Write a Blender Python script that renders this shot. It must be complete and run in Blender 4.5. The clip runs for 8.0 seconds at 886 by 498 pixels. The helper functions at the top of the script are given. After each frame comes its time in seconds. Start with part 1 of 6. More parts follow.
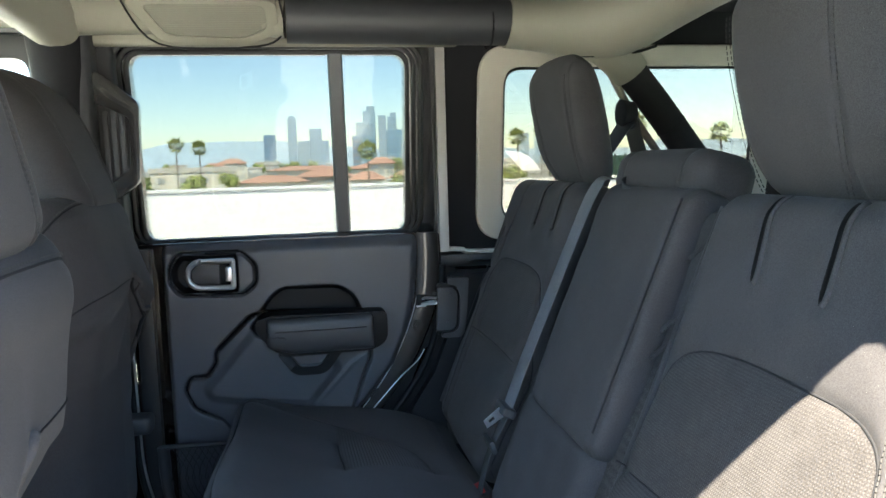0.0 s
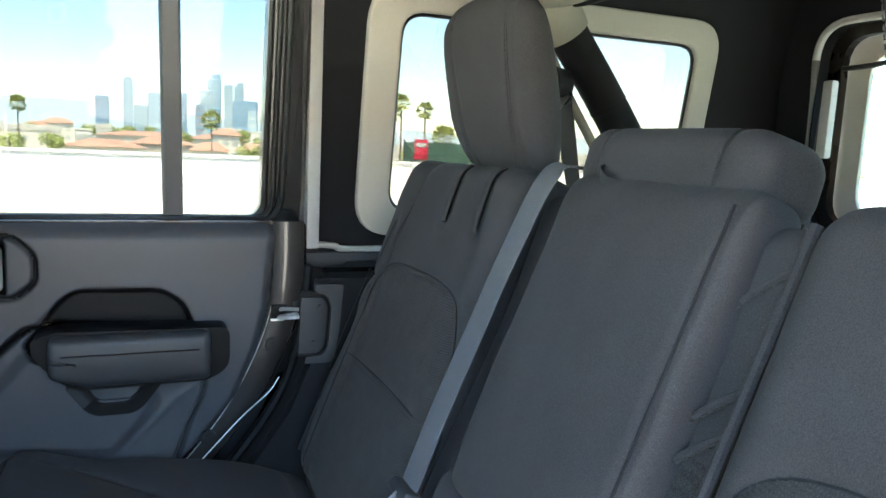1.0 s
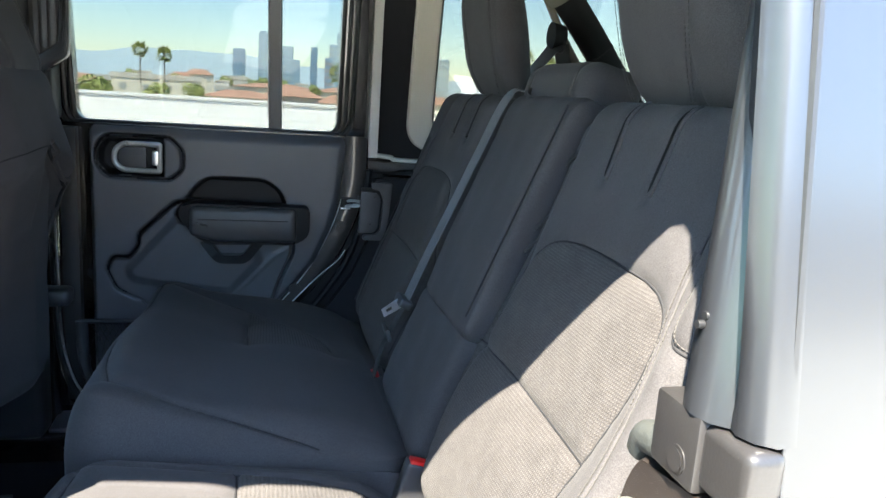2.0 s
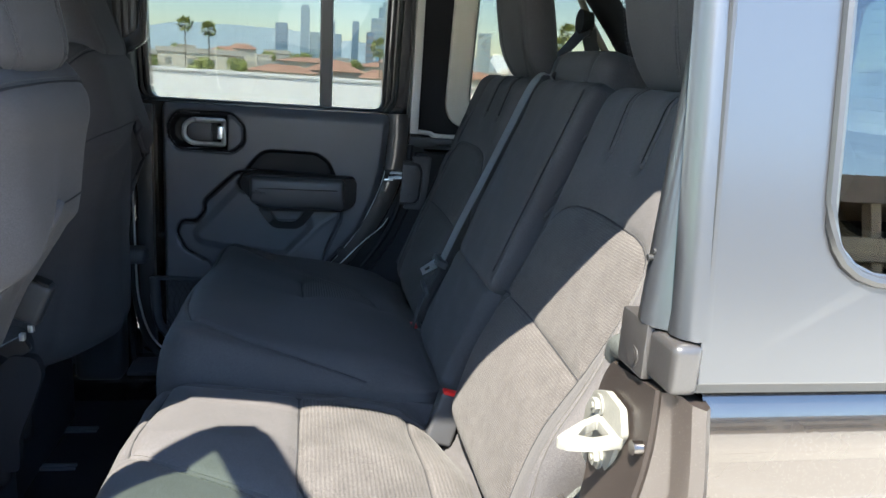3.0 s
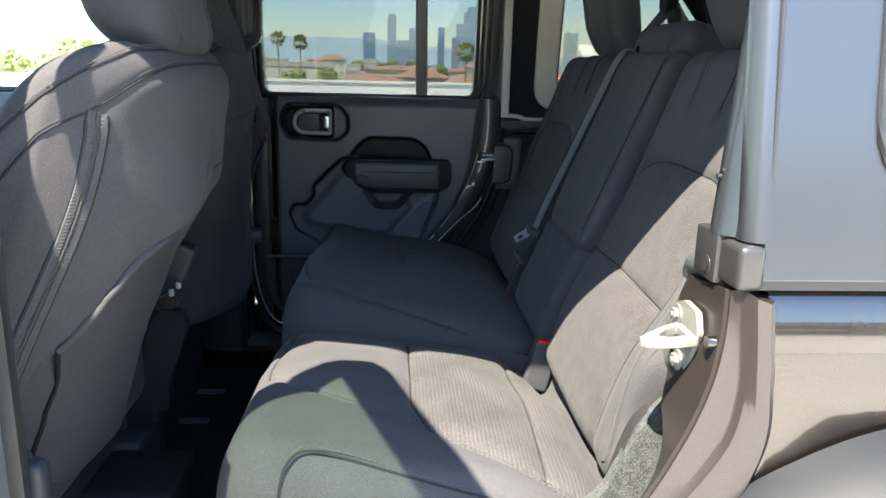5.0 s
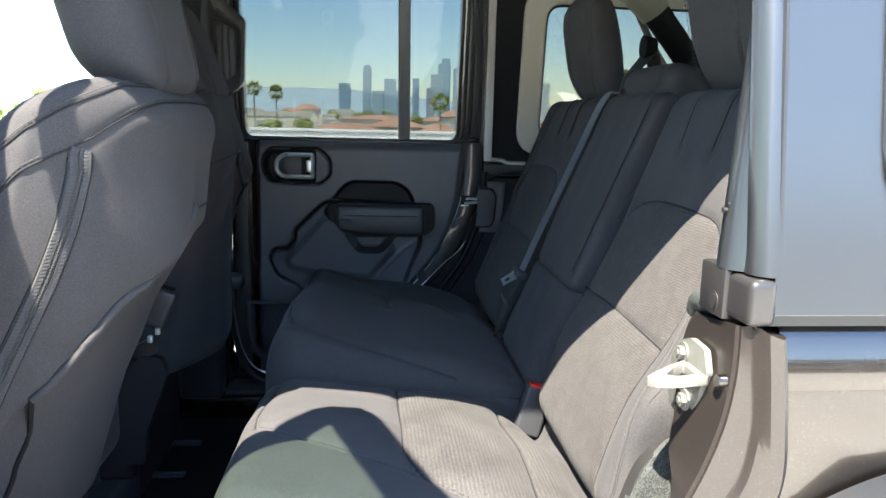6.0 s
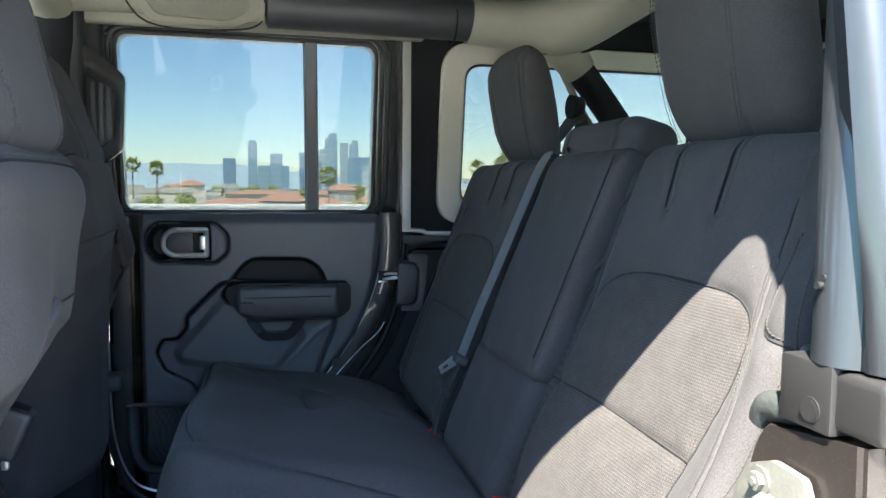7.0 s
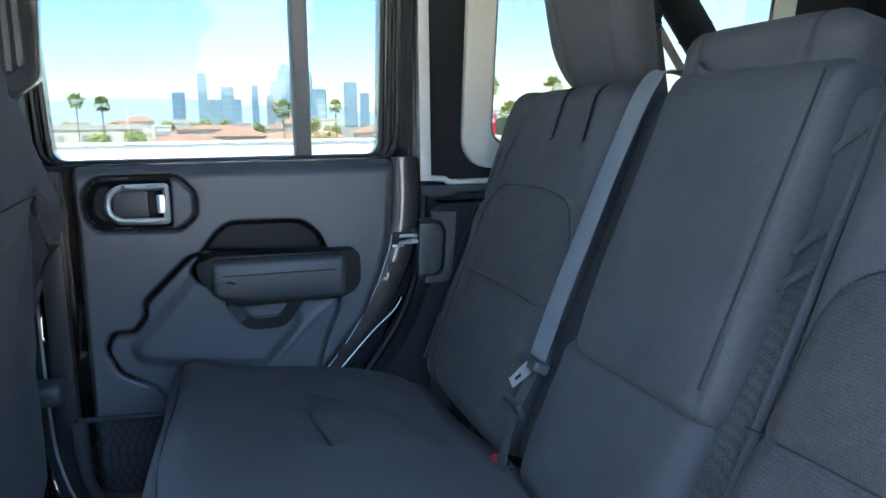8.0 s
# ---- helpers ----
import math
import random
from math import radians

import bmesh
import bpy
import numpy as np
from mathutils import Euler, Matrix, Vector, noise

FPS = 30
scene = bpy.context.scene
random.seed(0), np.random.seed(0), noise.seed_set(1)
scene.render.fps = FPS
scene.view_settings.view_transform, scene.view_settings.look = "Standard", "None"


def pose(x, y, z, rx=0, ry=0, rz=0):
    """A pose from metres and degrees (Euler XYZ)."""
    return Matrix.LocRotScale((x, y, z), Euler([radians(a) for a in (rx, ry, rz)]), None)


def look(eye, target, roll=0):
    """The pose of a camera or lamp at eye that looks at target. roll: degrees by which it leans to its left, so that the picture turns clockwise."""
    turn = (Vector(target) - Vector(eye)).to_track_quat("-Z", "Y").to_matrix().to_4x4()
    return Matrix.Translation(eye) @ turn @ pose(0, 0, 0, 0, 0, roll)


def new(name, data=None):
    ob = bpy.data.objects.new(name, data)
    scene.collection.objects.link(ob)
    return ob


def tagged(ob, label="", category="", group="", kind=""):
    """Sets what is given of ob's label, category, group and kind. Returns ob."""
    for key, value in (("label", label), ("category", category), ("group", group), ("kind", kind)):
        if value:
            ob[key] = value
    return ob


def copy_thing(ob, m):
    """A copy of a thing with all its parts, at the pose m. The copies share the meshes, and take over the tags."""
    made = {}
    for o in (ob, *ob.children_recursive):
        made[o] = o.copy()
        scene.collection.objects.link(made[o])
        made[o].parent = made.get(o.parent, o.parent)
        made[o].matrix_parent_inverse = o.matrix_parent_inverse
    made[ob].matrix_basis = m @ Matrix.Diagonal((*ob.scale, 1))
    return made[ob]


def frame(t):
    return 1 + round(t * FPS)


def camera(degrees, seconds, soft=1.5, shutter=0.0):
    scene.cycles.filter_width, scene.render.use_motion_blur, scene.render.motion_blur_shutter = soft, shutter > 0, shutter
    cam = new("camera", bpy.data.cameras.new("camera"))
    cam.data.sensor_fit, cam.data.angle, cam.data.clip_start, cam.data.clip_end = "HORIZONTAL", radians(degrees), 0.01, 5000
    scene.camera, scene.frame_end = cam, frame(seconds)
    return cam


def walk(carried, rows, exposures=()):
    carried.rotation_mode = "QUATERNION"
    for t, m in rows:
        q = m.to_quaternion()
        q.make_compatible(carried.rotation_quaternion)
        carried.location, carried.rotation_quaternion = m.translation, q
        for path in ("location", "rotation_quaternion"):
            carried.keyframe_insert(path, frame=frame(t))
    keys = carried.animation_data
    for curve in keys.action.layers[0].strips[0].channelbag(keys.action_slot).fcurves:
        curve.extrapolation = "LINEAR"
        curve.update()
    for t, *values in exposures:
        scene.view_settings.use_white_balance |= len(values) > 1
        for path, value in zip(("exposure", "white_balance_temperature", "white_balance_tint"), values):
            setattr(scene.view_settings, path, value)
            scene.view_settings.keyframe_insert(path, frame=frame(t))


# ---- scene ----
cam = camera(61.9, 8.0)
PATH = [
    (0, (-0.324, -1.008, 1.411), (0.041, 0.944, 1.174), -1.6),
    (0.3, (-0.296, -0.801, 1.412), (0.211, 1.119, 1.170), -0.8),
    (0.5, (-0.279, -0.684, 1.400), (0.353, 1.196, 1.143), 0.2),
    (0.8, (-0.281, -0.581, 1.398), (0.479, 1.248, 1.117), 2.0),
    (1, (-0.288, -0.596, 1.392), (0.474, 1.232, 1.112), 2.7),
    (1.2, (-0.309, -0.669, 1.388), (0.407, 1.177, 1.100), 3.0),
    (1.5, (-0.284, -0.862, 1.378), (0.304, 1.023, 1.060), 2.6),
    (1.8, (-0.243, -1.018, 1.368), (0.247, 0.888, 1.011), 3.3),
    (2, (-0.245, -1.097, 1.359), (0.217, 0.805, 0.950), 3.9),
    (2.2, (-0.256, -1.167, 1.322), (0.207, 0.724, 0.865), 5.6),
    (3.3, (-0.271, -1.327, 1.388), (0.014, 0.592, 0.902), 2.4),
    (3.5, (-0.265, -1.385, 1.388), (-0.043, 0.543, 0.906), 1.4),
    (4, (-0.270, -1.409, 1.358), (-0.125, 0.525, 0.870), 1.0),
    (4.5, (-0.290, -1.407, 1.341), (-0.167, 0.528, 0.852), 1.2),
    (4.7, (-0.294, -1.396, 1.339), (-0.175, 0.540, 0.851), 1.3),
    (5.8, (-0.306, -1.384, 1.317), (-0.154, 0.569, 0.915), 1.7),
    (6, (-0.317, -1.368, 1.318), (-0.130, 0.591, 0.964), 1.4),
    (6.2, (-0.341, -1.314, 1.313), (-0.067, 0.648, 1.037), 1.4),
    (6.5, (-0.361, -1.209, 1.306), (0.020, 0.744, 1.108), 0.6),
    (6.8, (-0.363, -1.163, 1.298), (0.092, 0.778, 1.144), 1.0),
    (7, (-0.359, -1.147, 1.302), (0.118, 0.789, 1.144), 0.4),
    (7.3, (-0.367, -1.146, 1.303), (0.129, 0.784, 1.128), 0.6),
    (7.5, (-0.352, -1.090, 1.307), (0.131, 0.838, 1.087), -0.4),
    (7.8, (-0.368, -0.884, 1.313), (0.146, 1.027, 1.018), -0.8),
    (8, (-0.398, -0.713, 1.313), (0.177, 1.172, 0.972), -0.7),
]
walk(cam, [(t, look(eye, target, roll)) for t, eye, target, roll in PATH], exposures=[(0, 3.95, 6850, 5), (0.5, 4.15, 7200, 5), (1, 4.55, 7050, 5), (1.5, 4.5, 6350, 5), (2, 3.8, 6600, 5), (3.5, 3.38, 6400, 5), (4.5, 3.22, 6600, 5), (6, 3.28, 6500, 5), (7, 3.65, 6300, 5), (7.5, 3.8, 6200, 5), (8, 4.5, 5950, 5)])

from mathutils.bvhtree import BVHTree

# ---- world, sun ----
SUN = Vector((-0.285, -0.481, 0.829)).normalized()
world = bpy.data.worlds.new("sky")
scene.world = world
world.use_nodes = True
wn = world.node_tree.nodes
sky = wn.new("ShaderNodeTexSky")
sky.sky_type = "NISHITA"
sky.sun_disc = False
sky.sun_elevation = math.asin(SUN.z)
sky.sun_rotation = math.atan2(SUN.x, SUN.y)
sky.air_density, sky.dust_density, sky.ozone_density = 1.0, 0.25, 3.2
world.node_tree.links.new(sky.outputs[0], wn["Background"].inputs[0])
wn["Background"].inputs[1].default_value = 0.15
sun = new("sun", bpy.data.lights.new("sun", "SUN"))
sun.data.energy, sun.data.angle, sun.data.color = 4.3, radians(0.53), (1.0, 0.91, 0.79)
sun.matrix_world = look(SUN * 30, (0, 0, 0))


# ---- materials ----
def nodes_of(name):
    m = bpy.data.materials.new(name)
    m.use_nodes = True
    nt = m.node_tree
    return m, nt, nt.nodes["Principled BSDF"]


def node(nt, kind, **inputs):
    n = nt.nodes.new(kind)
    for k, v in inputs.items():
        n.inputs[k].default_value = v
    return n


def surface(name, color, rough=0.6, metal=0.0, var=0.18, scale=6.0, grain=400.0, bump=0.12, dist=0.001, coat=0.0,
            sheen=0.0, spec=0.5, dust_glint=0.0, weave=0.0, rib=0.0, along="Y", half=0.18, haze=0.04, depth=0.09, flake=0.0):
    """A node material: slow stains and fine grain in colour and relief; weave and rib: the period of a woven relief in metres."""
    m, nt, b = nodes_of(name)
    L = nt.links.new
    tc = node(nt, "ShaderNodeTexCoord")
    slow = node(nt, "ShaderNodeTexNoise", Scale=scale, Detail=5.0, Roughness=0.6)
    fine = node(nt, "ShaderNodeTexNoise", Scale=grain, Detail=3.0, Roughness=0.6)
    L(tc.outputs["Object"], slow.inputs["Vector"])
    L(tc.outputs["Object"], fine.inputs["Vector"])
    mix = node(nt, "ShaderNodeMath")
    mix.operation = "MULTIPLY_ADD"
    mix.inputs[1].default_value = 0.55
    L(slow.outputs["Fac"], mix.inputs[0])
    small = node(nt, "ShaderNodeMath")
    small.operation = "MULTIPLY"
    small.inputs[1].default_value = 0.45 if half > 0.15 else 0.75
    mix.inputs[1].default_value = 1 - small.inputs[1].default_value
    L(fine.outputs["Fac"], small.inputs[0])
    L(small.outputs[0], mix.inputs[2])
    ramp = node(nt, "ShaderNodeValToRGB")
    ramp.color_ramp.elements[0].position, ramp.color_ramp.elements[1].position = 0.5 - half, 0.5 + half
    ramp.color_ramp.elements[0].color = (*[c * (1 - var) for c in color], 1)
    ramp.color_ramp.elements[1].color = (*[min(1, c * (1 + var)) for c in color], 1)
    L(mix.outputs[0], ramp.inputs[0])
    height = fine.outputs["Fac"]
    out = ramp.outputs["Color"]
    if weave or rib:
        period = weave or rib
        wv = []
        for axis in ("X", "Z", "Y"):
            w = node(nt, "ShaderNodeTexWave", Scale=2 * math.pi / (20 * period), Distortion=0.5 if weave else 1.2, Detail=1.0 if weave else 2.0)
            w.inputs["Detail Scale"].default_value = 2.0
            w.bands_direction = axis
            L(tc.outputs["Object"], w.inputs["Vector"])
            wv.append(w)
        add = node(nt, "ShaderNodeMath")
        add.operation = "MULTIPLY"
        if weave:
            L(wv[1].outputs["Fac"], add.inputs[0])
            L(wv[2].outputs["Fac"], add.inputs[1])
        else:
            L(wv[2 if along == "Y" else 0].outputs["Fac"], add.inputs[0])
            add.inputs[1].default_value = 0.8
        add2 = node(nt, "ShaderNodeMath")
        add2.operation = "MULTIPLY_ADD"
        add2.inputs[1].default_value = 0.5
        L(fine.outputs["Fac"], add2.inputs[0])
        L(add.outputs[0], add2.inputs[2])
        height = add2.outputs[0]
        dark = node(nt, "ShaderNodeMix")
        dark.data_type = "RGBA"
        dark.blend_type = "MULTIPLY"
        tone = node(nt, "ShaderNodeMapRange")
        tone.inputs["From Max"].default_value = 1.1 if weave else 1.6
        tone.inputs["To Min"].default_value, tone.inputs["To Max"].default_value = 1 - depth - 0.01, 1 + depth - 0.01
        L(height, tone.inputs["Value"])
        dark.inputs["Factor"].default_value = 1.0
        L(out, dark.inputs["A"])
        L(tone.outputs[0], dark.inputs["B"])
        out = dark.outputs["Result"]
    if flake:
        cell = node(nt, "ShaderNodeTexVoronoi", Scale=1900.0)
        L(tc.outputs["Object"], cell.inputs["Vector"])
        rare = node(nt, "ShaderNodeSeparateColor")
        L(cell.outputs["Color"], rare.inputs["Color"])
        pick = node(nt, "ShaderNodeMath")
        pick.operation = "GREATER_THAN"
        pick.inputs[1].default_value = 0.93
        L(rare.outputs[0], pick.inputs[0])
        dot = node(nt, "ShaderNodeMath")
        dot.operation = "LESS_THAN"
        dot.inputs[1].default_value = 0.36
        L(cell.outputs["Distance"], dot.inputs[0])
        fac = node(nt, "ShaderNodeMath")
        fac.operation = "MULTIPLY"
        L(pick.outputs[0], fac.inputs[0])
        L(dot.outputs[0], fac.inputs[1])
        amount = node(nt, "ShaderNodeMath")
        amount.operation = "MULTIPLY"
        amount.inputs[1].default_value = flake
        L(fac.outputs[0], amount.inputs[0])
        glint = node(nt, "ShaderNodeMix")
        glint.data_type = "RGBA"
        L(amount.outputs[0], glint.inputs["Factor"])
        L(out, glint.inputs["A"])
        glint.inputs["B"].default_value = (0.85, 0.84, 0.82, 1)
        out = glint.outputs["Result"]
    # Pale specks: lint on cloth; on car paint, sparkle put into the colour.
    if dust_glint:
        speck = node(nt, "ShaderNodeTexNoise", Scale=950.0, Detail=1.0)
        L(tc.outputs["Object"], speck.inputs["Vector"])
        cut = node(nt, "ShaderNodeMapRange")
        cut.inputs["From Min"].default_value, cut.inputs["From Max"].default_value = 0.79, 0.82
        cut.inputs["To Max"].default_value = dust_glint
        L(speck.outputs["Fac"], cut.inputs["Value"])
        lint_glint = node(nt, "ShaderNodeMix")
        lint_glint.data_type = "RGBA"
        L(cut.outputs[0], lint_glint.inputs["Factor"])
        L(out, lint_glint.inputs["A"])
        lint_glint.inputs["B"].default_value = (0.45, 0.42, 0.38, 1)
        out = lint_glint.outputs["Result"]
    L(out, b.inputs["Base Color"])
    bp = node(nt, "ShaderNodeBump", Strength=bump, Distance=dist)
    L(height, bp.inputs["Height"])
    L(bp.outputs[0], b.inputs["Normal"])
    rr = node(nt, "ShaderNodeMapRange")
    rr.inputs["To Min"].default_value, rr.inputs["To Max"].default_value = max(0.02, rough - 0.08), min(1, rough + 0.08)
    L(slow.outputs["Fac"], rr.inputs["Value"])
    L(rr.outputs[0], b.inputs["Roughness"])
    b.inputs["Metallic"].default_value = metal
    b.inputs["Coat Weight"].default_value = coat
    b.inputs["Coat Roughness"].default_value = haze
    b.inputs["Sheen Weight"].default_value = sheen
    b.inputs["Sheen Roughness"].default_value = 0.5
    b.inputs["Specular IOR Level"].default_value = spec
    return m


def glazing(name, tint, gloss=1.0):
    """Thin car glass: tinted clear with mirror gloss by Fresnel."""
    m, nt, b = nodes_of(name)
    nt.nodes.remove(b)
    L = nt.links.new
    clear = node(nt, "ShaderNodeBsdfTransparent", Color=(*tint, 1))
    mirror = node(nt, "ShaderNodeBsdfGlossy", Roughness=0.0)
    graze = node(nt, "ShaderNodeLayerWeight", Blend=0.5)
    fres = node(nt, "ShaderNodeMath")
    fres.operation = "POWER"
    fres.inputs[1].default_value = 5.0
    L(graze.outputs["Facing"], fres.inputs[0])
    k = node(nt, "ShaderNodeMath")
    k.operation = "MULTIPLY_ADD"
    k.inputs[1].default_value, k.inputs[2].default_value = 0.9 * gloss, 0.04 * gloss
    mixer = node(nt, "ShaderNodeMixShader")
    L(fres.outputs[0], k.inputs[0])
    L(k.outputs[0], mixer.inputs[0])
    L(clear.outputs[0], mixer.inputs[1])
    L(mirror.outputs[0], mixer.inputs[2])
    L(mixer.outputs[0], nt.nodes["Material Output"].inputs["Surface"])
    return m


M = dict(
    cloth=surface("seat cloth", (0.0485, 0.0458, 0.0480), 0.8, var=0.26, scale=9, grain=900, bump=0.35, dist=0.0005, sheen=0.04, spec=0.14, dust_glint=0.4, half=0.10),
    insert=surface("woven seat insert", (0.049, 0.0450, 0.0445), 0.9, var=0.30, scale=40, grain=1000, bump=0.5, dist=0.0008, sheen=0.04, spec=0.12, weave=0.0030, depth=0.20, dust_glint=0.25, half=0.09),
    insert_flat=surface("woven cushion insert", (0.049, 0.0455, 0.0450), 0.9, var=0.42, scale=14, grain=800, bump=0.6, dist=0.0009, sheen=0.04, spec=0.12, rib=0.0054, depth=0.22, along="X", dust_glint=0.3, half=0.08),
    strip=surface("woven pocket strip", (0.050, 0.049, 0.051), 0.9, grain=1300, bump=0.6, dist=0.001, sheen=0.1, spec=0.2, weave=0.004),
    stitch=surface("seam thread", (0.056, 0.053, 0.052), 0.8, spec=0.2),
    # Near black that stands in for shade inside pleats and folds.
    void=surface("dark slit shade", (0.013, 0.013, 0.014), 0.9, spec=0.1),
    seam=surface("seam welt", (0.018, 0.018, 0.02), 0.85, spec=0.2),
    plastic=surface("black grained plastic", (0.075, 0.077, 0.086), 0.45, var=0.1, grain=900, bump=0.25, dist=0.0005, spec=0.5),
    soft=surface("soft black armrest skin", (0.034, 0.035, 0.039), 0.5, var=0.1, grain=700, bump=0.2, dist=0.0004),
    dark=surface("matt black liner", (0.012, 0.012, 0.014), 0.8, var=0.2, grain=900, bump=0.3, spec=0.25),
    rubber=surface("black rubber seal", (0.014, 0.014, 0.015), 0.45, var=0.2, grain=300, bump=0.1),
    # The pale specks on this paint are painted sparkle.
    paint=surface("dark brown grey metallic paint", (0.050, 0.041, 0.036), 0.27, metal=0.93, flake=0.14, var=0.12, scale=3, grain=2600, bump=0.02, dist=0.0001, coat=1.0, dust_glint=0.35),
    # Body paint again, made less metallic so the jamb reads as sunlit brown.
    jamb=surface("body paint copy for the sunlit jamb", (0.036, 0.029, 0.026), 0.40, metal=0.5, flake=0.10, var=0.12, scale=6, grain=2200, bump=0.03, dist=0.0001, coat=0.35, haze=0.15, dust_glint=0.5),
    pad=surface("grey green rubber pad", (0.040, 0.043, 0.041), 0.55, var=0.25, scale=60, grain=260, bump=0.5, dist=0.0012, spec=0.3),
    satin=surface("satin dark grey inner flange", (0.036, 0.032, 0.031), 0.42, metal=0.3, var=0.15, scale=12, grain=900, bump=0.05, coat=0.4),
    frame=surface("black window frame enamel", (0.018, 0.017, 0.018), 0.22, var=0.15, scale=12, grain=900, bump=0.03, coat=0.6),
    piano=surface("smooth black plastic", (0.006, 0.006, 0.007), 0.5, var=0.1, grain=900, bump=0.1, dist=0.0004, spec=0.2),
    hardtop=surface("satin grey hardtop", (0.020, 0.021, 0.024), 0.40, metal=0.2, var=0.06, scale=2, grain=1800, bump=0.04, dist=0.0002, coat=0.65, haze=0.20),
    cream=surface("pale grey beige window trim", (0.50, 0.46, 0.39), 0.6, var=0.07, scale=5, grain=800, bump=0.15, dist=0.0004),
    bar=surface("grey beige overhead plastic", (0.27, 0.255, 0.205), 0.55, var=0.1, scale=4, grain=900, bump=0.25, dist=0.0005),
    liner=surface("grey headliner", (0.20, 0.19, 0.18), 0.9, var=0.1, grain=600, bump=0.4),
    chrome=surface("brushed silver metal", (0.66, 0.67, 0.69), 0.30, metal=0.75, var=0.06, grain=300, bump=0.05),
    bracket=surface("grey coated bracket metal", (0.032, 0.030, 0.030), 0.40, metal=0.3, var=0.15, grain=500, bump=0.1, dust_glint=0.15),
    white=surface("pale primer striker metal", (0.115, 0.113, 0.101), 0.45, metal=0.0, var=0.2, scale=40, grain=300, bump=0.1),
    strip_white=surface("pale body edge", (0.50, 0.48, 0.45), 0.5, var=0.08),
    belt=surface("grey black belt webbing", (0.105, 0.109, 0.12), 0.6, var=0.12, grain=1500, bump=0.5, dist=0.0006, weave=0.0022, sheen=0.1),
    loop=surface("grey webbing", (0.04, 0.04, 0.041), 0.8, grain=1500, bump=0.5, weave=0.003),
    red=surface("red release button", (0.55, 0.012, 0.012), 0.35, var=0.05),
    carpet=surface("black carpet", (0.019, 0.021, 0.026), 0.95, var=0.35, grain=700, bump=0.8, dist=0.003, spec=0.15),
    felt=surface("grey speckled carpet", (0.060, 0.063, 0.061), 0.98, var=0.45, scale=80, grain=700, bump=0.8, dist=0.002, spec=0.1, half=0.07),
    mesh=surface("grey grille cloth", (0.23, 0.22, 0.18), 0.8, var=0.1, grain=900, bump=0.6, weave=0.003),
    concrete=surface("sunlit tan deck concrete", (0.60, 0.57, 0.49), 0.9, var=0.14, scale=0.9, grain=30, bump=0.2, dist=0.004),
    parapet=surface("white painted wall", (0.85, 0.84, 0.81), 0.8, var=0.05, scale=0.8, grain=40, bump=0.15, dist=0.003),
    tyre=surface("tyre rubber", (0.02, 0.02, 0.021), 0.8, grain=200, bump=0.3),
    flare=surface("grey moulded flare", (0.013, 0.0135, 0.015), 0.5, var=0.08, grain=900, bump=0.15, spec=0.16),
)
GLASS = glazing("tinted glass", (0.240, 0.252, 0.250), 0.35)
GLASS_CLEAR = glazing("pale green glass", (0.86, 0.90, 0.88))
GLASS_QUARTER = glazing("tinted quarter glass", (0.255, 0.258, 0.245), 1.6)
GLASS_REAR = glazing("pale blue green rear glass", (0.45, 0.52, 0.515), 0.6)
GLASS_SCREEN = glazing("laminated windscreen glass", (0.80, 0.84, 0.82))
# Closed door's glass again, tinted clearer and greener to brighten the sun patch.
GLASS_GREEN = glazing("door glass cleared for sunlight", (0.60, 0.68, 0.61))


# ---- mesh helpers ----
def world_of(ob):
    return ob.matrix_basis.copy() if ob.parent is None else world_of(ob.parent) @ ob.matrix_parent_inverse @ ob.matrix_basis


def finish(name, me, material, parent, label="", smooth=True):
    if smooth:
        me.shade_smooth()
    me.materials.append(material)
    ob = new(name, me)
    if parent is not None:
        ob.parent = parent
        inv = world_of(parent).inverted()
        ob.matrix_parent_inverse = inv
    if label:
        ob["label"] = label
    return ob


def part(name, bm, material, parent, label="", smooth=True, angle=40):
    """Links a bmesh, modelled in world metres, as one mesh object under a thing or a part."""
    me = bpy.data.meshes.new(name)
    bmesh.ops.recalc_face_normals(bm, faces=bm.faces)
    if smooth:
        for e in bm.edges:
            if len(e.link_faces) == 2 and e.calc_face_angle(0) > radians(angle):
                e.smooth = False
    bm.to_mesh(me)
    bm.free()
    return finish(name, me, material, parent, label, smooth)


def raw(name, V, F, material, parent, label=""):
    me = bpy.data.meshes.new(name)
    me.from_pydata(np.asarray(V).tolist(), [], [list(map(int, f)) for f in F])
    me.update()
    return finish(name, me, material, parent, label)


def thing(name, base, label, category, group="", kind=""):
    ob = new(name)
    ob.empty_display_size = 0.05
    ob.location = base
    return tagged(ob, label, category, group, kind)


def bevel(bm, width, seg=2, angle=30):
    es = [e for e in bm.edges if len(e.link_faces) == 2 and e.calc_face_angle(0) > radians(angle)]
    if es and width > 0:
        bmesh.ops.bevel(bm, geom=es, offset=width, segments=seg, affect="EDGES", profile=0.6, clamp_overlap=True)
    return bm


def box(x0, y0, z0, x1, y1, z1, r=0.004, seg=2, m=None, bm=None):
    own = bmesh.new()
    bmesh.ops.create_cube(own, size=1)
    for v in own.verts:
        v.co = Vector(((x0 + x1) / 2 + v.co.x * (x1 - x0), (y0 + y1) / 2 + v.co.y * (y1 - y0), (z0 + z1) / 2 + v.co.z * (z1 - z0)))
    bevel(own, r, seg)
    if m is not None:
        own.transform(m)
    if bm is None:
        return own
    me = bpy.data.meshes.new("tmp")
    own.to_mesh(me)
    own.free()
    bm.from_mesh(me)
    bpy.data.meshes.remove(me)
    return bm


